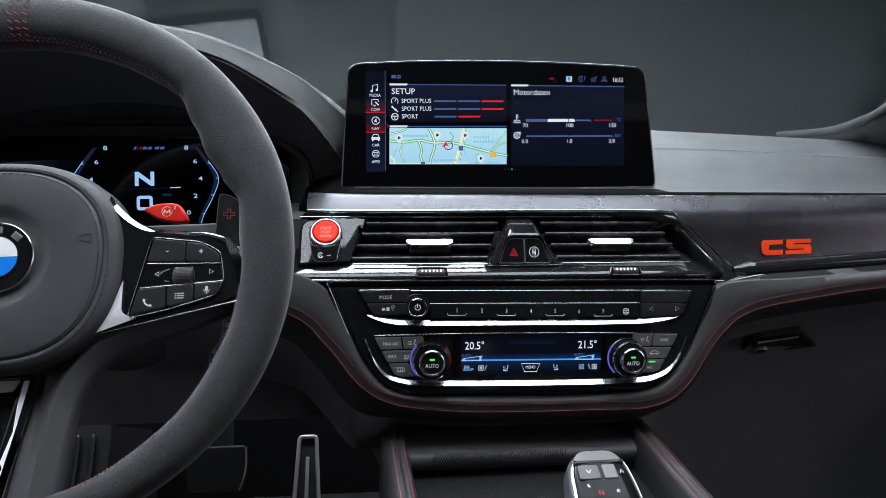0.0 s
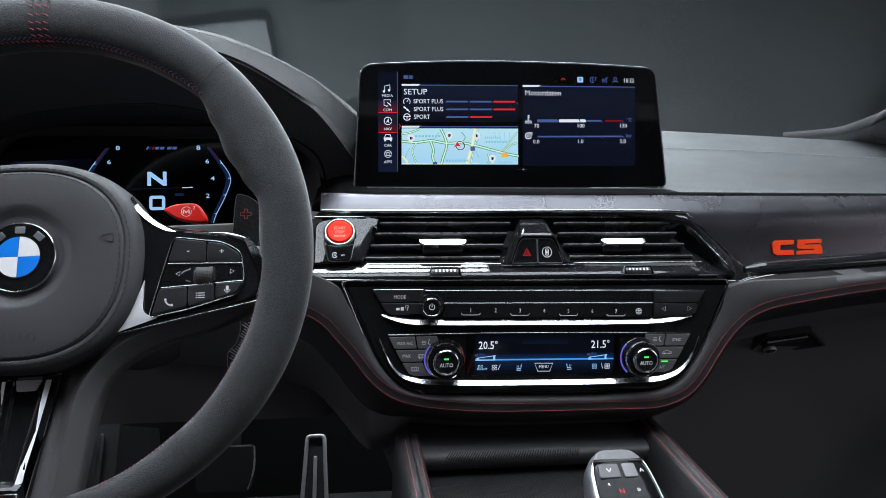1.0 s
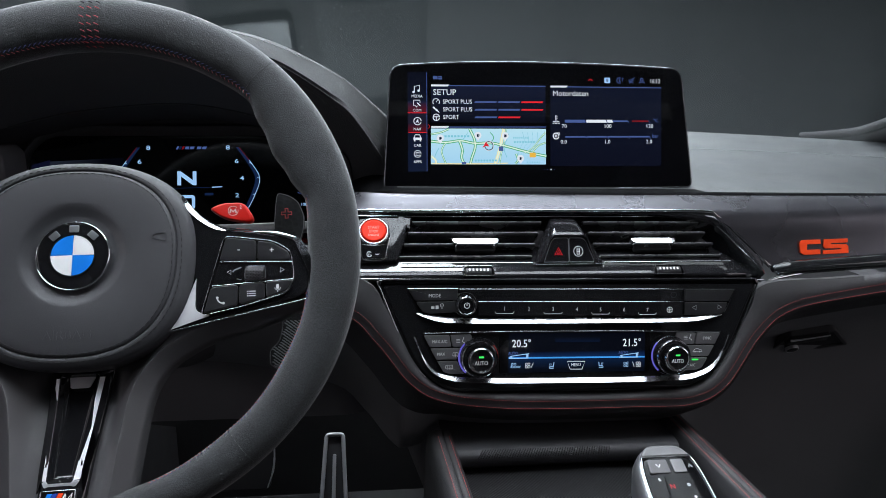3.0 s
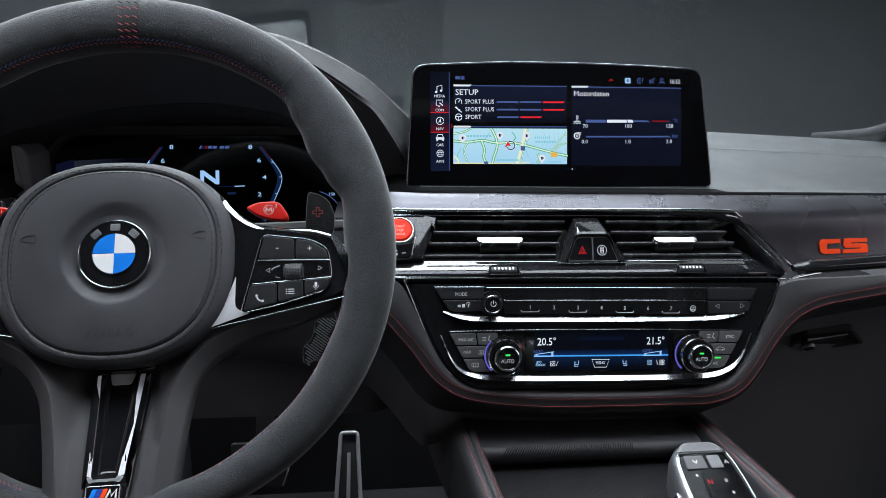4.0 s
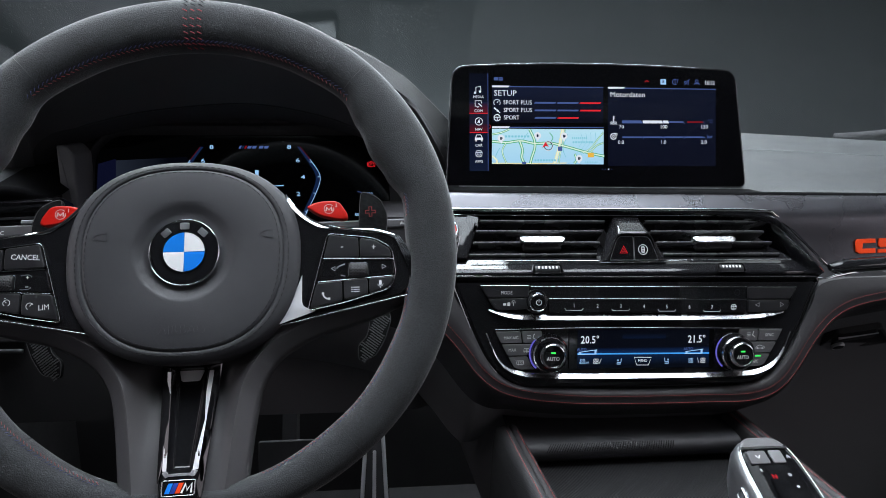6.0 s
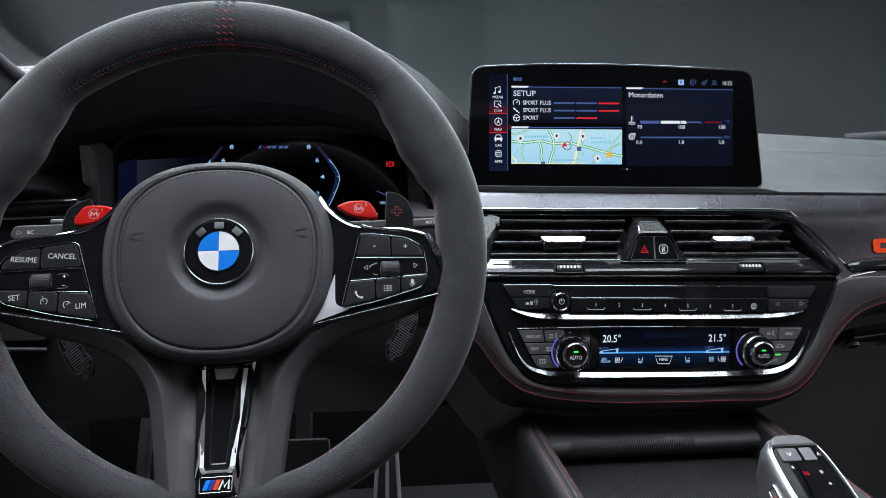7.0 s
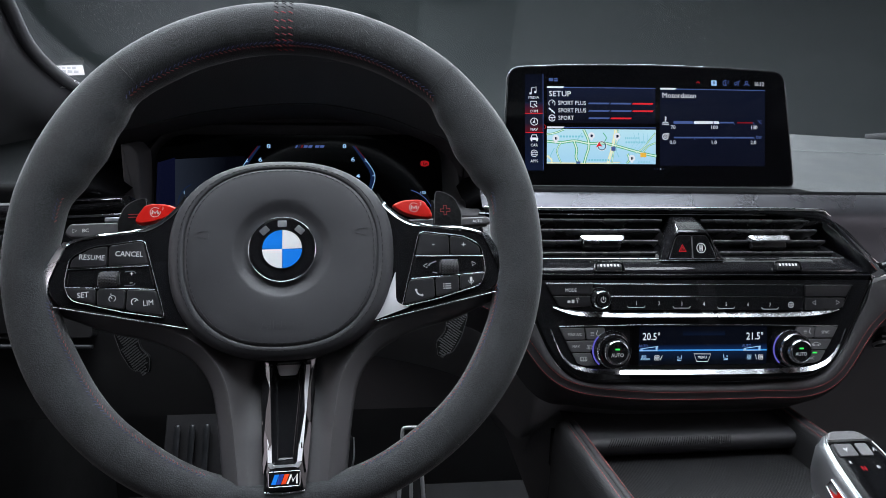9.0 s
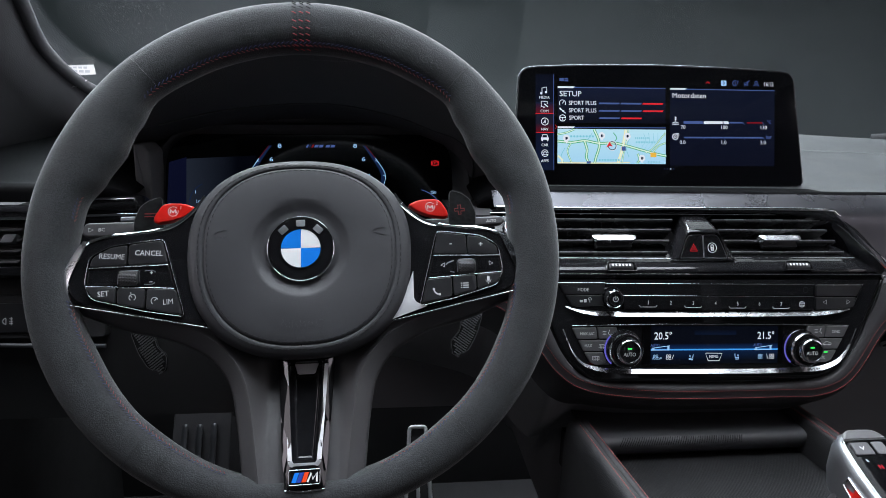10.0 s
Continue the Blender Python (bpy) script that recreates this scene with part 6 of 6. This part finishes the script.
part("symbol", shrunk(joined(stroke(spline([(122, -45), (124, -42.6), (128, -40.8), (132, -42.2), (134.4, -43), (134.6, -45)], 4), 0.6, kz - 0.05), stroke([(122, -45), (134.6, -45)], 0.6, kz - 0.05), sheet(circle(125, -45, 1.1, 10), kz - 0.05), sheet(circle(131.6, -45, 1.1, 10), kz - 0.05)), 0.76), PRINT, climate, smooth=False)
part("led", sheet(rect(126, -52.6, 7, 1.6, 0.4), kz), L_GREEN, climate, smooth=False)

cs = part("screen", slab(rounded([(-76, -21.8), (-76, -63.5), (79, -64.5), (79, -22.6)], 2), 0.6, 2.2, 0.5), BLACKGLASS, climate, "black screen with blue glow")
part("glow", sheet([(-67, -23.5), (-67, -47.2), (73, -48.2), (73, -24.4)], 2.22), gradient("climate dusk", (0.004, 0.022, 0.090), (0.0012, 0.002, 0.005), -48.5, -42.0), cs, smooth=False)
part("glow_top", sheet([(-20, -28), (-20, -33), (26, -33.4), (26, -28.4)], 2.4), gradient("climate haze", (0.002, 0.006, 0.020), (0.0015, 0.0025, 0.006), -33, -28), cs, smooth=False)
part("horizon", sheet([(-67, -47.3), (-67, -48.8), (73, -49.8), (73, -48.3)], 2.3), L_CYAN, cs, smooth=False)
part("glow_low", sheet([(-67, -48.9), (-67, -62.6), (73, -63.6), (73, -49.9)], 2.22), gradient("climate sea", (0.001, 0.002, 0.005), (0.003, 0.012, 0.040), -60, -49), cs, smooth=False)
write("temperature", "20.5°", -54.0, -34.2, 2.4, 10.8, L_WHITE, cs, 0.86)
write("temperature", "21.5°", 59.4, -34.8, 2.4, 10.8, L_WHITE, cs, 0.86)
for x, y in ((-62.5, 0), (50.5, -0.9)):
    write("legend", "AUTO", x, -43.6 + y, 2.4, 4.2, L_BLUE, cs, 0.85)
    part("fan_scale", stroke([(x - 4, -48.4 + y), (x - 3, -46.4 + y), (x + 16, -44 + y), (x + 15.2, -48.4 + y)], 0.7, 2.4, closed=True), L_BLUEWHITE, cs, smooth=False)
    part("fan_level", joined(sheet([(x - 3, -48 + y), (x - 2.2, -46.4 + y), (x - 0.8, -46.2 + y), (x - 0.8, -48 + y)], 2.5), sheet([(x + 13.2, -48 + y), (x + 13.2, -44.6 + y), (x + 15.4, -44.4 + y), (x + 14.8, -48 + y)], 2.5)), L_BLUEWHITE, cs, smooth=False)


def fan(x, y, r=1.5):
    return joined(*[stroke(arc(x + dx, y + dy, r, 0, 340, 12), 0.55, 2.4) for dx, dy in ((-1.7, 1.7), (1.7, 1.7), (-1.7, -1.7), (1.7, -1.7))])


part("fan_key", shrunk(joined(fan(-61.5, -55.6, 1.3), stroke([(-66, -58.6), (-63, -52.4)], 0.5, 2.4)), 0.78), L_BLUEWHITE, cs, smooth=False)
part("fan_key", shrunk(joined(fan(-48.2, -55.8), stroke([(-43.6, -58.8), (-40.8, -52.4)], 0.5, 2.4)), 0.78), L_WHITE, cs, smooth=False)
part("fan_key", shrunk(joined(fan(67.0, -56.6), stroke([(61.4, -59.6), (59, -53)], 0.5, 2.4)), 0.78), L_WHITE, cs, smooth=False)
part("fan_key", shrunk(fan(53.4, -56.4, 1.3), 0.78), L_BLUEWHITE, cs, smooth=False)
write("legend", "OFF", -57.2, -57.2, 2.4, 3.0, L_BLUEWHITE, cs, 0.85)
for x, s in ((-23.4, 1), (27.4, -1)):
    part("seat_key", shrunk(joined(stroke([(x + s * 3, -52.4), (x + s * 2.4, -57.4), (x - s * 2.6, -57.8), (x - s * 2.8, -59.6), (x + s * 2.6, -59.6)], 1.0, 2.4), *[stroke([(x - s * 2.4 + s * 1.6 * i, -53.6), (x - s * 2.4 + s * 1.6 * i, -56.2)], 0.5, 2.4) for i in range(2)]), 0.78), L_BLUEWHITE, cs, smooth=False)
menu_key = part("menu_key", stroke([(-7.6, -52.2), (11, -52.6), (7.6, -60.4), (-4.4, -60.2)], 0.6, 2.4, closed=True), L_WHITE, cs, smooth=False)
write("legend", "MENU", 1.6, -56.0, 2.4, 4.2, L_WHITE, menu_key, 0.85)
for x, y in ((-97.2, -46.6), (99.4, -48.0)):
    kb = knob(climate, "temperature_knob", x, y, 17.4, 0.6, 14, PIANO, "round black knob with chrome rings and lit edge")
    part("bezel", lathe([(20.2, 0.6), (20.2, 3.0), (19.4, 3.8), (18.6, 3.0)], 48, x, y, caps=(False, False)), DARKCHROME, kb)
    core = part("core", lathe([(12.6, 13), (12.2, 19.5), (11.4, 21), (10.2, 21.2), (9.6, 20.4), (0.4, 20.2)], 44, x, y), PIANO, kb, "inner button")
    part("core_ring", lathe([(12.9, 15.6), (12.8, 18.2), (12.4, 20.2), (11.6, 21.4), (10.6, 21.6), (10.1, 20.6)], 44, x, y, caps=(False, False)), CHROME, core)
    part("outer_ring", lathe([(17.9, 12.0), (17.5, 13.0), (16.9, 14.2), (16.3, 13.6)], 48, x, y, caps=(False, False)), CHROME, kb)
    part("cold_edge", stroke(arc(x, y, 19.0, 135, 230, 16), 2.2, 3.6, 0.3), lit("cold edge blue", (0.13, 0.12, 0.55), 0.8), kb, smooth=False)
    part("warm_edge", stroke(arc(x, y, 19.0, -40, 38, 14), 1.2, 3.6, 0.3), lit("warm edge red", (0.22, 0.03, 0.03), 0.5), kb, smooth=False)
    write("legend", "AUTO", x, y - 2.6, 20.3, 5.4, PRINT, core, 0.85)
    part("led", sheet(rect(x, y + 3.4, 4.6, 1.6, 0.3), 20.3), L_GREEN, core, smooth=False)
lipk = [(-160, -26, 0.8), (-151, -47, 1.2), (-141, -60, 2), (-128, -65.5, 1.4), (-108, -68.6, 1.4), (-60, -70.2, 1.4), (0, -71.0, 1.4), (60, -71.4, 1.4), (112, -70.4, 1.4), (132, -66.6, 1.4), (145, -60, 1.2), (155, -47, 1.2), (163, -28, 0.8)]
lip_k = spline(lipk, 6)
lip_r = [0.2 + 0.62 * min(1, max(0, 6 * t * (1 - t) - 0.35)) for t in [i / (len(lip_k) - 1) for i in range(len(lip_k))]]
part("chrome_lip", ribbon(lip_k, lip_r), LIPCHROME, climate, "broad chrome lip under the climate panel")

# ---- passenger's emblem and glove box handle ----
emblem = thing("trim_emblem", face_frame(0.4515, 0.6385, 1.0015, 15.5, 1.8), "two red angular letter shapes printed on the trim", "emblem")
C_SHAPE = [(-4.5, 9.5), (-4.5, 3.8), (-22, 3.8), (-23, -3.2), (-5.5, -3.2), (-5.5, -9.5), (-27, -9.5), (-31.5, -6.5), (-31.5, 6), (-28.5, 9.5)]
S_SHAPE = [(31.5, 9.5), (31.5, 4.4), (9, 4.2), (9, 2.8), (29, 2.4), (32, -0.5), (31.5, -9.5), (-1.5, -9.5), (-1, -4.6), (22.4, -4.2), (22.4, -2.8), (2, -2.4), (-0.4, 0.6), (1.2, 9.5)]
C_SHAPE, S_SHAPE = ([(x * 0.91, y * 0.86) for x, y in pts] for pts in (C_SHAPE, S_SHAPE))
part("letter_shape", slab(C_SHAPE, -0.6, 0.9, 0.1), REDPRINT, emblem)
part("letter_shape", slab(S_SHAPE, -0.6, 0.9, 0.1), REDPRINT, emblem)

handle = thing("glove_box_handle", face_frame(0.512, 0.728, 0.852, -45), "black glove box handle with satin edge in its recess", "handle")
part("recess", band(rounded([(-31, -46), (72, -10), (24, 37), (-30, 22)], [6, 5, 4, 5]), 4.0, -8, 0.4, 0.4), HOODLEATHER, handle, "raised rim of the recess")
part("recess_floor", slab(rounded([(-29, -43), (68, -9), (23, 34), (-28, 20)], 5), -12, -3, 0.5), HOODBLACK, handle, "dark recess")
part("lever", stacked(rounded([(-29, 4), (20, 20), (17, 35), (-28, 20)], 3), [(0, -6), (0, 4), (2, 6)]), BUTTON, handle, "black pull lever")
part("lever_edge", tube([(-29.4, 19.4, 5.6), (-26, 20.8, 6), (-6, 27.4, 6), (16, 34.6, 5.6)], [1.9, 1.4, 0.9, 0.9], 8), ALU, handle)
part("lock_cap", lathe([(8, -4), (8, 2), (6.6, 4.4), (0.4, 4.6)], 24, -6, -15), BUTTON, handle, "round lock cap")
part("lock_ring", lathe([(8.4, 0), (8.4, 3.4), (7.7, 4.4), (7.0, 3.8), (7.0, 0)], 24, -6, -15, caps=(False, False)), ALU, handle)

# ---- centre console ----
console = thing("centre_console", HOME, "black leather centre console with red seams and storage tray", "console")


def bolster(x_in, x_out, sign, slant, end):
    """A padded edge along the tunnel; x_in towards the tray, drawn in towards the dashboard by slant."""
    rings = []
    for y in steps(end, -300, 30):
        dx = -slant * (y - 470) / 100
        top = 821
        rings.append([(x_in + dx - sign * 2, y, 740), (x_in + dx, y, top - 18), (x_in + dx + sign * 3, y, top - 3), (x_in + dx + sign * 7, y, top), (x_in + dx + sign * 10.5, y, top + 0.2), (x_in + dx + sign * 12, y, top - 1.8), (x_in + dx + sign * 13.5, y, top + 0.2), (x_in + dx + sign * 18, y, top), (x_in + dx + sign * 26, y, top - 4), (x_out + dx, y, top - 22), (x_out + sign * 10, y, top - 180), (x_out + sign * 16, y, 420)])
    part("bolster", loft([r[:10] for r in rings], closed=False), CONSOLE, console, "padded black leather edge")
    part("side_wall", loft([r[9:] for r in rings], closed=False), BLACK_SHADED_TRIM, console, "black side of the console")
    for off in (6.5, 17.5):
        part("red_seam", stitches([(x_in + sign * off - slant * (y - 470) / 100, y, top + 0.2) for y in (end - 14, 300)], 3.0, 1.3, 0.34), REDTHREAD, console, "red contrast stitching")


bolster(42, 14, -1, 5.5, 592)
bolster(270, 306, 1, 3.0, 626)
part("tray", box(20, 292, -300, 640, 740, 785), TRAYRIB, console, "dark weave tray floor")
part("roller_cover", loft([[(x, 660, 815), (x, 620, 813), (x, 580, 811.5), (x, 570, 810.4), (x, 565.5, 808.4), (x, 563.5, 804), (x, 564, 796), (x, 572, 788), (x, 640, 780)] for x in steps(24, 288, 20)], closed=False), PLASTIC, console, "smooth black roller cover at the back of the tray")
ribs = []
for i in range(52):
    x, k = 60 + 2.6 * i, 0.8 - 0.5 * i / 51
    ribs.append(tube([(x - 3.4 * k, 562.6, 804.0), (x, 564.2, 808.4), (x + 4.0 * k, 566 + 3.5 * k, 810.0)], 0.42, 5))
part("ribs", joined(*ribs), TRAYRIB, console, "slanted ribs along the cover's edge")

gear = thing("gear_selector", face_frame(0.151 - 0.0062, 0.318 + 0.0137, 0.905 + 0.0056, 68, 0) @ Matrix.Scale(0.74, 4), "silver and black gear selector with lit red marks", "gear selector")
KNOB = rounded([(-31, -62), (31, -62), (33, 0), (29, 40), (17, 57), (-17, 57), (-29, 40), (-33, 0)], [12, 12, 20, 24, 16, 16, 24, 20])
part("stem", stacked(rounded(rect(0, -12, 50, 80, 14), 2), [(-6, -118), (0, -60), (4, -20)]), DARK, gear, "black stem")
part("shell", stacked(KNOB, [(12, -58), (5, -40), (0, -16), (0.5, -6), (3, -1), (6, 1.2)]), SILVER, gear, "satin silver shell", sharp=60)
topk = part("top", stacked(inset(ccw(KNOB), 5.5), [(0, -0.5), (0.4, 1.6), (1.4, 2.4), (5, 3.2), (12, 4.0)]), GEARTOP, gear, "glossy black top", sharp=50)
part("front_cap", stacked(rounded([(-25, 40), (25, 40), (16, 54), (-16, 54)], [3, 3, 9, 9]), [(0, 1), (0.6, 3.2), (3, 4.2)]), SPOKE, topk, "satin grey cap")
part("unlock_button", slab(rounded([(-21, 24), (-2, 24), (-2, 38), (-20, 38)], 2), 2, 5.0, 0.8), DARK, topk)
part("symbol", stroke([(-13.4, 33), (-11.4, 29.6), (-9.4, 33)], 0.7, 5.0), PRINT, topk, smooth=False)
part("mode_rocker", slab(rounded([(1, 24), (13, 24), (13, 38), (1, 38)], 2), 2, 5.2, 0.8), GREYBUTTON, topk)
part("symbol", stroke([(16.4, 29.6), (18, 33), (19.6, 29.6)], 0.7, 3.6), PRINT, topk, smooth=False)
write("mark", "N", -6, 11, 4.1, 6.5, L_RED, topk, 1.0)
write("mark", "R", -15, 18, 4.1, 4, PRINT, topk, 1.0)
write("mark", "D", 9, 12, 4.1, 4, PRINT, topk, 1.0)
write("mark", "+", 10, 0, 4.1, 6, PRINT, topk, 1.0)
for s in (-1, 1):
    part("red_inlay", slab(rounded([(s * 33.8, -56), (s * 33.6, -10), (s * 31, 8), (s * 31, -56)], 0.5), -21, -10, 0.3), RED, gear)
    part("inlay_frame", tube([(s * 33.2, -58, -8.6), (s * 33.6, -8, -8.6), (s * 32.4, 10, -10), (s * 32.6, 11, -20), (s * 33.4, -8, -22.4), (s * 32.8, -58, -22.4)], 0.9, 6), LIPCHROME, gear)
    part("chrome_edge", tube(spline([(s * 26, -58, 2.4), (s * 27.4, 0, 2.6), (s * 24, 38, 2.6), (s * 14, 52, 2.4)], 8), 0.6, 6), CHROME, gear)

# ---- pedals ----
throttle = thing("accelerator_pedal", face_frame(-0.112, 1.036, 0.575, 28), "black accelerator pedal with bright metal frame", "pedal")
tp = rounded([(-27, -150), (25, -150), (17.5, 2), (-16.5, 2)], [6, 6, 9, 9])
part("pad", slab(tp, -8, -1, 2), DARK, throttle, "black rubber pad")
part("metal_frame", tube([(x, y, 0) for x, y in inset(ccw(tp), 2.8)], 3.6, 10, closed=True), ALU, throttle, "brushed metal frame")
part("rib", slab(rounded([(-4.6, -150), (2.2, -150), (3.4, -34), (-2.8, -34)], 2.4), -3, 2.4, 1.6), ALU, throttle)
part("arm", box(-10, 10, -190, -60, -60, -8), DARK, throttle)
part("hinge", box(-14, 14, -330, -150, -90, -20), DARK, throttle)
brake = thing("brake_pedal", face_frame(-0.256, 1.0, 0.548, 22), "black brake pedal with a metal edge", "pedal")
bp = rounded([(-50, -46), (38, -46), (44, -4), (42, 30), (-54, 30)], [12, 12, 12, 6, 6])
part("pad", slab(bp, -8, 0, 3), DARK, brake, "black rubber pad")
part("metal_edge", tube(spline([(43.5, 28, 0), (44.5, 4, 0.5), (42, -18, 0.5), (34, -42, 0)], 6), [1.4] * 6 + [1.8] * 7 + [1.2] * 6, 6), ALU, brake)
part("arm", box(-14, 10, 10, 300, -60, -8), DARK, brake)
part("bracket", box(-18, 14, 280, 320, -300, -8), DARK, brake)
rest = thing("footrest", face_frame(-0.48, 1.0, 0.56, 30), "black footrest with metal strips", "footrest")
part("pad", slab(rect(0, -20, 96, 220, 8), -12, -2, 3), DARK, rest, "black rubber pad")
part("support", box(-40, 40, -240, 60, -300, -12), DARK, rest)
for x in (-28, -4, 20):
    part("strip", tube([(x, -110, -1), (x, -104, 0), (x, 40, 0), (x, 46, -1)], [4, 6, 6.5, 4], 12, flat=0.7), SATIN, rest, "metal strip")

# ---- behind the wheel ----
for s, body, label in ((-1, "BC", "grey indicator stalk with white legend"), (1, "AUTO", "grey wiper stalk with white legend")):
    st = thing("column_stalk", COLUMN, label, "stalk", "column stalks")
    n = -90
    o = [(40, 28), (150, 36.5), (190, 38), (195, 43), (191, 51), (140, 51.5), (40, 51)] if s < 0 else [(40, 30), (140, 37), (173, 38.5), (177, 42.5), (174, 47), (130, 46.5), (40, 46)]
    if s < 0:
        st_geo = stacked(rounded([(-x, y) for x, y in o], 3), [(1.5, n - 14), (0, n - 8), (0, n - 3), (2, n)])
    else:
        st_geo = stacked(rounded(o, 3), [(1.5, n - 14), (0, n - 8), (0, n - 3), (2, n)])
    arm = part("arm", st_geo, SPOKE, st)
    if s < 0:
        write("legend", body, -177, 44.2, n + 0.1, 4.4, PRINT, arm, 1.0)
        part("symbol", shrunk(stroke([(-188.4, 46.8), (-188.4, 41.8), (-183, 44.3)], 0.5, n, closed=True)), PRINT, arm, smooth=False)
        part("tip", slab(rect(-154, 54, 18, 4, 1), n - 10, n - 2, 1), SATIN, arm)
    else:
        write("legend", body, 163.5, 42.0, n + 0.1, 3.9, PRINT, arm, 0.85)
    pd = thing("shift_paddle", COLUMN, "carbon shift paddle with red mark", "shift paddle", "shift paddles")
    shape = rounded([(s * x, y) for x, y in [(147, 36), (147.5, 48), (142.5, 61), (135, 66.5), (124.5, 69.5), (123, 60), (121, 34), (114, -6), (122, -12), (128, -46), (125, -59), (117, -66), (117.5, -80), (132, -76.5), (140.5, -63), (147, -46), (141, -20), (139, 10)]], 4)
    plate = part("blade", stacked(shape, [(1.0, -84), (0, -82), (0, -79.6), (1.0, -78)]), CARBON, pd, "carbon blade")
    part("edge", stroke(inset(ccw(shape), 0.5), 0.5, -78.0, 0.3, closed=True), SPOKE, plate, smooth=False)
    cxp = s * 132.4
    part("symbol", stroke([(cxp - 1.2, 46), (cxp + 1.2, 46), (cxp + 1.2, 49), (cxp + 4.4, 49), (cxp + 4.4, 51.4), (cxp + 1.2, 51.4), (cxp + 1.2, 54.6), (cxp - 1.2, 54.6), (cxp - 1.2, 51.4), (cxp - 4.4, 51.4), (cxp - 4.4, 49), (cxp - 1.2, 49)], 0.8, -77.9, closed=True) if s > 0 else joined(stroke([(cxp - 6, 54), (cxp + 6, 54)], 0.8, -77.9), stroke([(cxp - 6, 51.6), (cxp + 6, 51.6)], 0.8, -77.9)), DULLRED, plate, smooth=False)
    weave = []
    for i in range(22):
        for j in range(10):
            x, y = 115 + 3.4 * j + 1.1 * (i % 3), -80 + 1.75 * i
            left = lerp(y, [(-80, 119.5), (-66, 119.5), (-59, 127), (-46, 130)])
            right = lerp(y, [(-80, 122), (-76, 130), (-63, 138), (-46, 144.5)])
            if left < x < right:
                weave.append(moved(slab(rect(0, 0, 2.9, 1.0, 0.3, 2), -78.2, -77.5, 0.2), Matrix.Translation((s * x, y, 0)) @ Matrix.Rotation(s * radians(-32), 4, "Z")))
    part("weave", joined(*weave), CARBONLIGHT, plate, "raised carbon strands")
column = thing("steering_column", WHEEL, "black steering column shroud behind the wheel", "steering column")
part("shroud", lathe([(40, -12), (58, -40), (66, -60), (70, -230)], 36), DARK, column, "black plastic shroud")

# ---- driver's side of the dashboard ----
side_vent = thing("side_air_vent", face_frame(-0.620, 0.660, 1.0, 22), "driver's side air vent with dark slats under a satin band", "air vent")
part("band", stacked(rounded([(-90, 22), (100, 24), (100, 38), (-90, 35)], 3), [(0, -30), (0, -2), (2, 1.5), (6, 3)]), RIBBED, side_vent, "satin anthracite band")
part("band_end", stacked(rounded([(101, 24), (186, 28), (192, 36), (186, 52), (101, 44)], [3, 4, 6, 6, 3]), [(0, -30), (0, -12), (1.5, -5), (4, 0), (7, 3), (10, 4)]), PIANO, side_vent, "glossy black end of the band")
part("chrome_line", tube([(-90, 21, 2.5), (80, 23, 2.5), (188, 28, 2)], 1.6, 8), CHROME, side_vent, "chrome line")
part("slider_tab", slab(rounded([(54, -2), (66, -2), (70, 7), (58, 7)], 2), -8, 1.5, 1), SATIN, side_vent, "satin slider tab")
for v in (13, 2, -9, -20):
    part("slat", slab(rounded([(-90, v - 2), (70, v - 2), (74, v + 2), (-90, v + 2)], 1.5), -26, -4, 1), SPOKE, side_vent)
part("back", slab(rect(0, 0, 190, 80, 3), -50, -40, 1), DARK, side_vent)
part("end_cheek", slab(rounded([(76, -30), (190, -26), (190, 30), (76, 27)], 4), -30, -3, 2), PIANO, side_vent)
part("lower_bar", slab(rounded([(-90, -38), (180, -34), (180, -25), (-90, -26)], 2), -30, 0, 2), PIANO, side_vent)
lights = thing("light_switch_panel", face_frame(-0.600, 0.652, 0.925, 14), "black light switch panel with fog lamp symbol and satin line", "switch panel")
part("face", slab(rounded([(-90, -24), (130, -24), (130, 20), (-90, 20)], 5), -30, 0, 1.5), BLACK_SHADED_TRIM, lights, "black panel")
part("button", slab(rounded([(-60, -18), (60, -18), (60, 12), (-60, 12)], 3), -2, 2.5, 1), BUTTON, lights)
part("satin_line", tube([(-90, -27, 0), (60, -31, 0), (130, -33, -2)], 2.2, 8), SATIN, lights, "satin line")
part("symbol", joined(stroke(arc(36, -6, 3, 90, 270, 10), 0.7, 2.5), stroke([(36, -3), (36, -9)], 0.7, 2.5), *[stroke([(39, y), (42.6, y)], 0.6, 2.5) for y in (-3.6, -6, -8.4)], stroke([(41, -2), (41, -10)], 0.6, 2.5)), PRINT, lights, smooth=False)

sticker = thing("windscreen_sticker", pose(-0.556, 0.848, 1.173, 68, 0, 10), "small white paper sticker on the windscreen with grey bars", "sticker")
part("paper", slab([(-19, -10), (23, -6), (20, 9), (-25, 6)], 0, 0.4, 0.1), PAPER, sticker)
part("lower_slip", slab([(-12, -24), (2, -15), (14, -13), (2, -23)], 0, 0.4, 0.1), PAPER, sticker, "small torn slip below")
for y, w in ((2.4, 28), (-2.6, 34)):
    part("bar", joined(*[sheet(rect(-w / 2 + (i + 0.5) * w / 5, y, w / 5 - 1.6, 3.2), 0.42) for i in range(5)]), GREYPRINT, sticker, smooth=False)
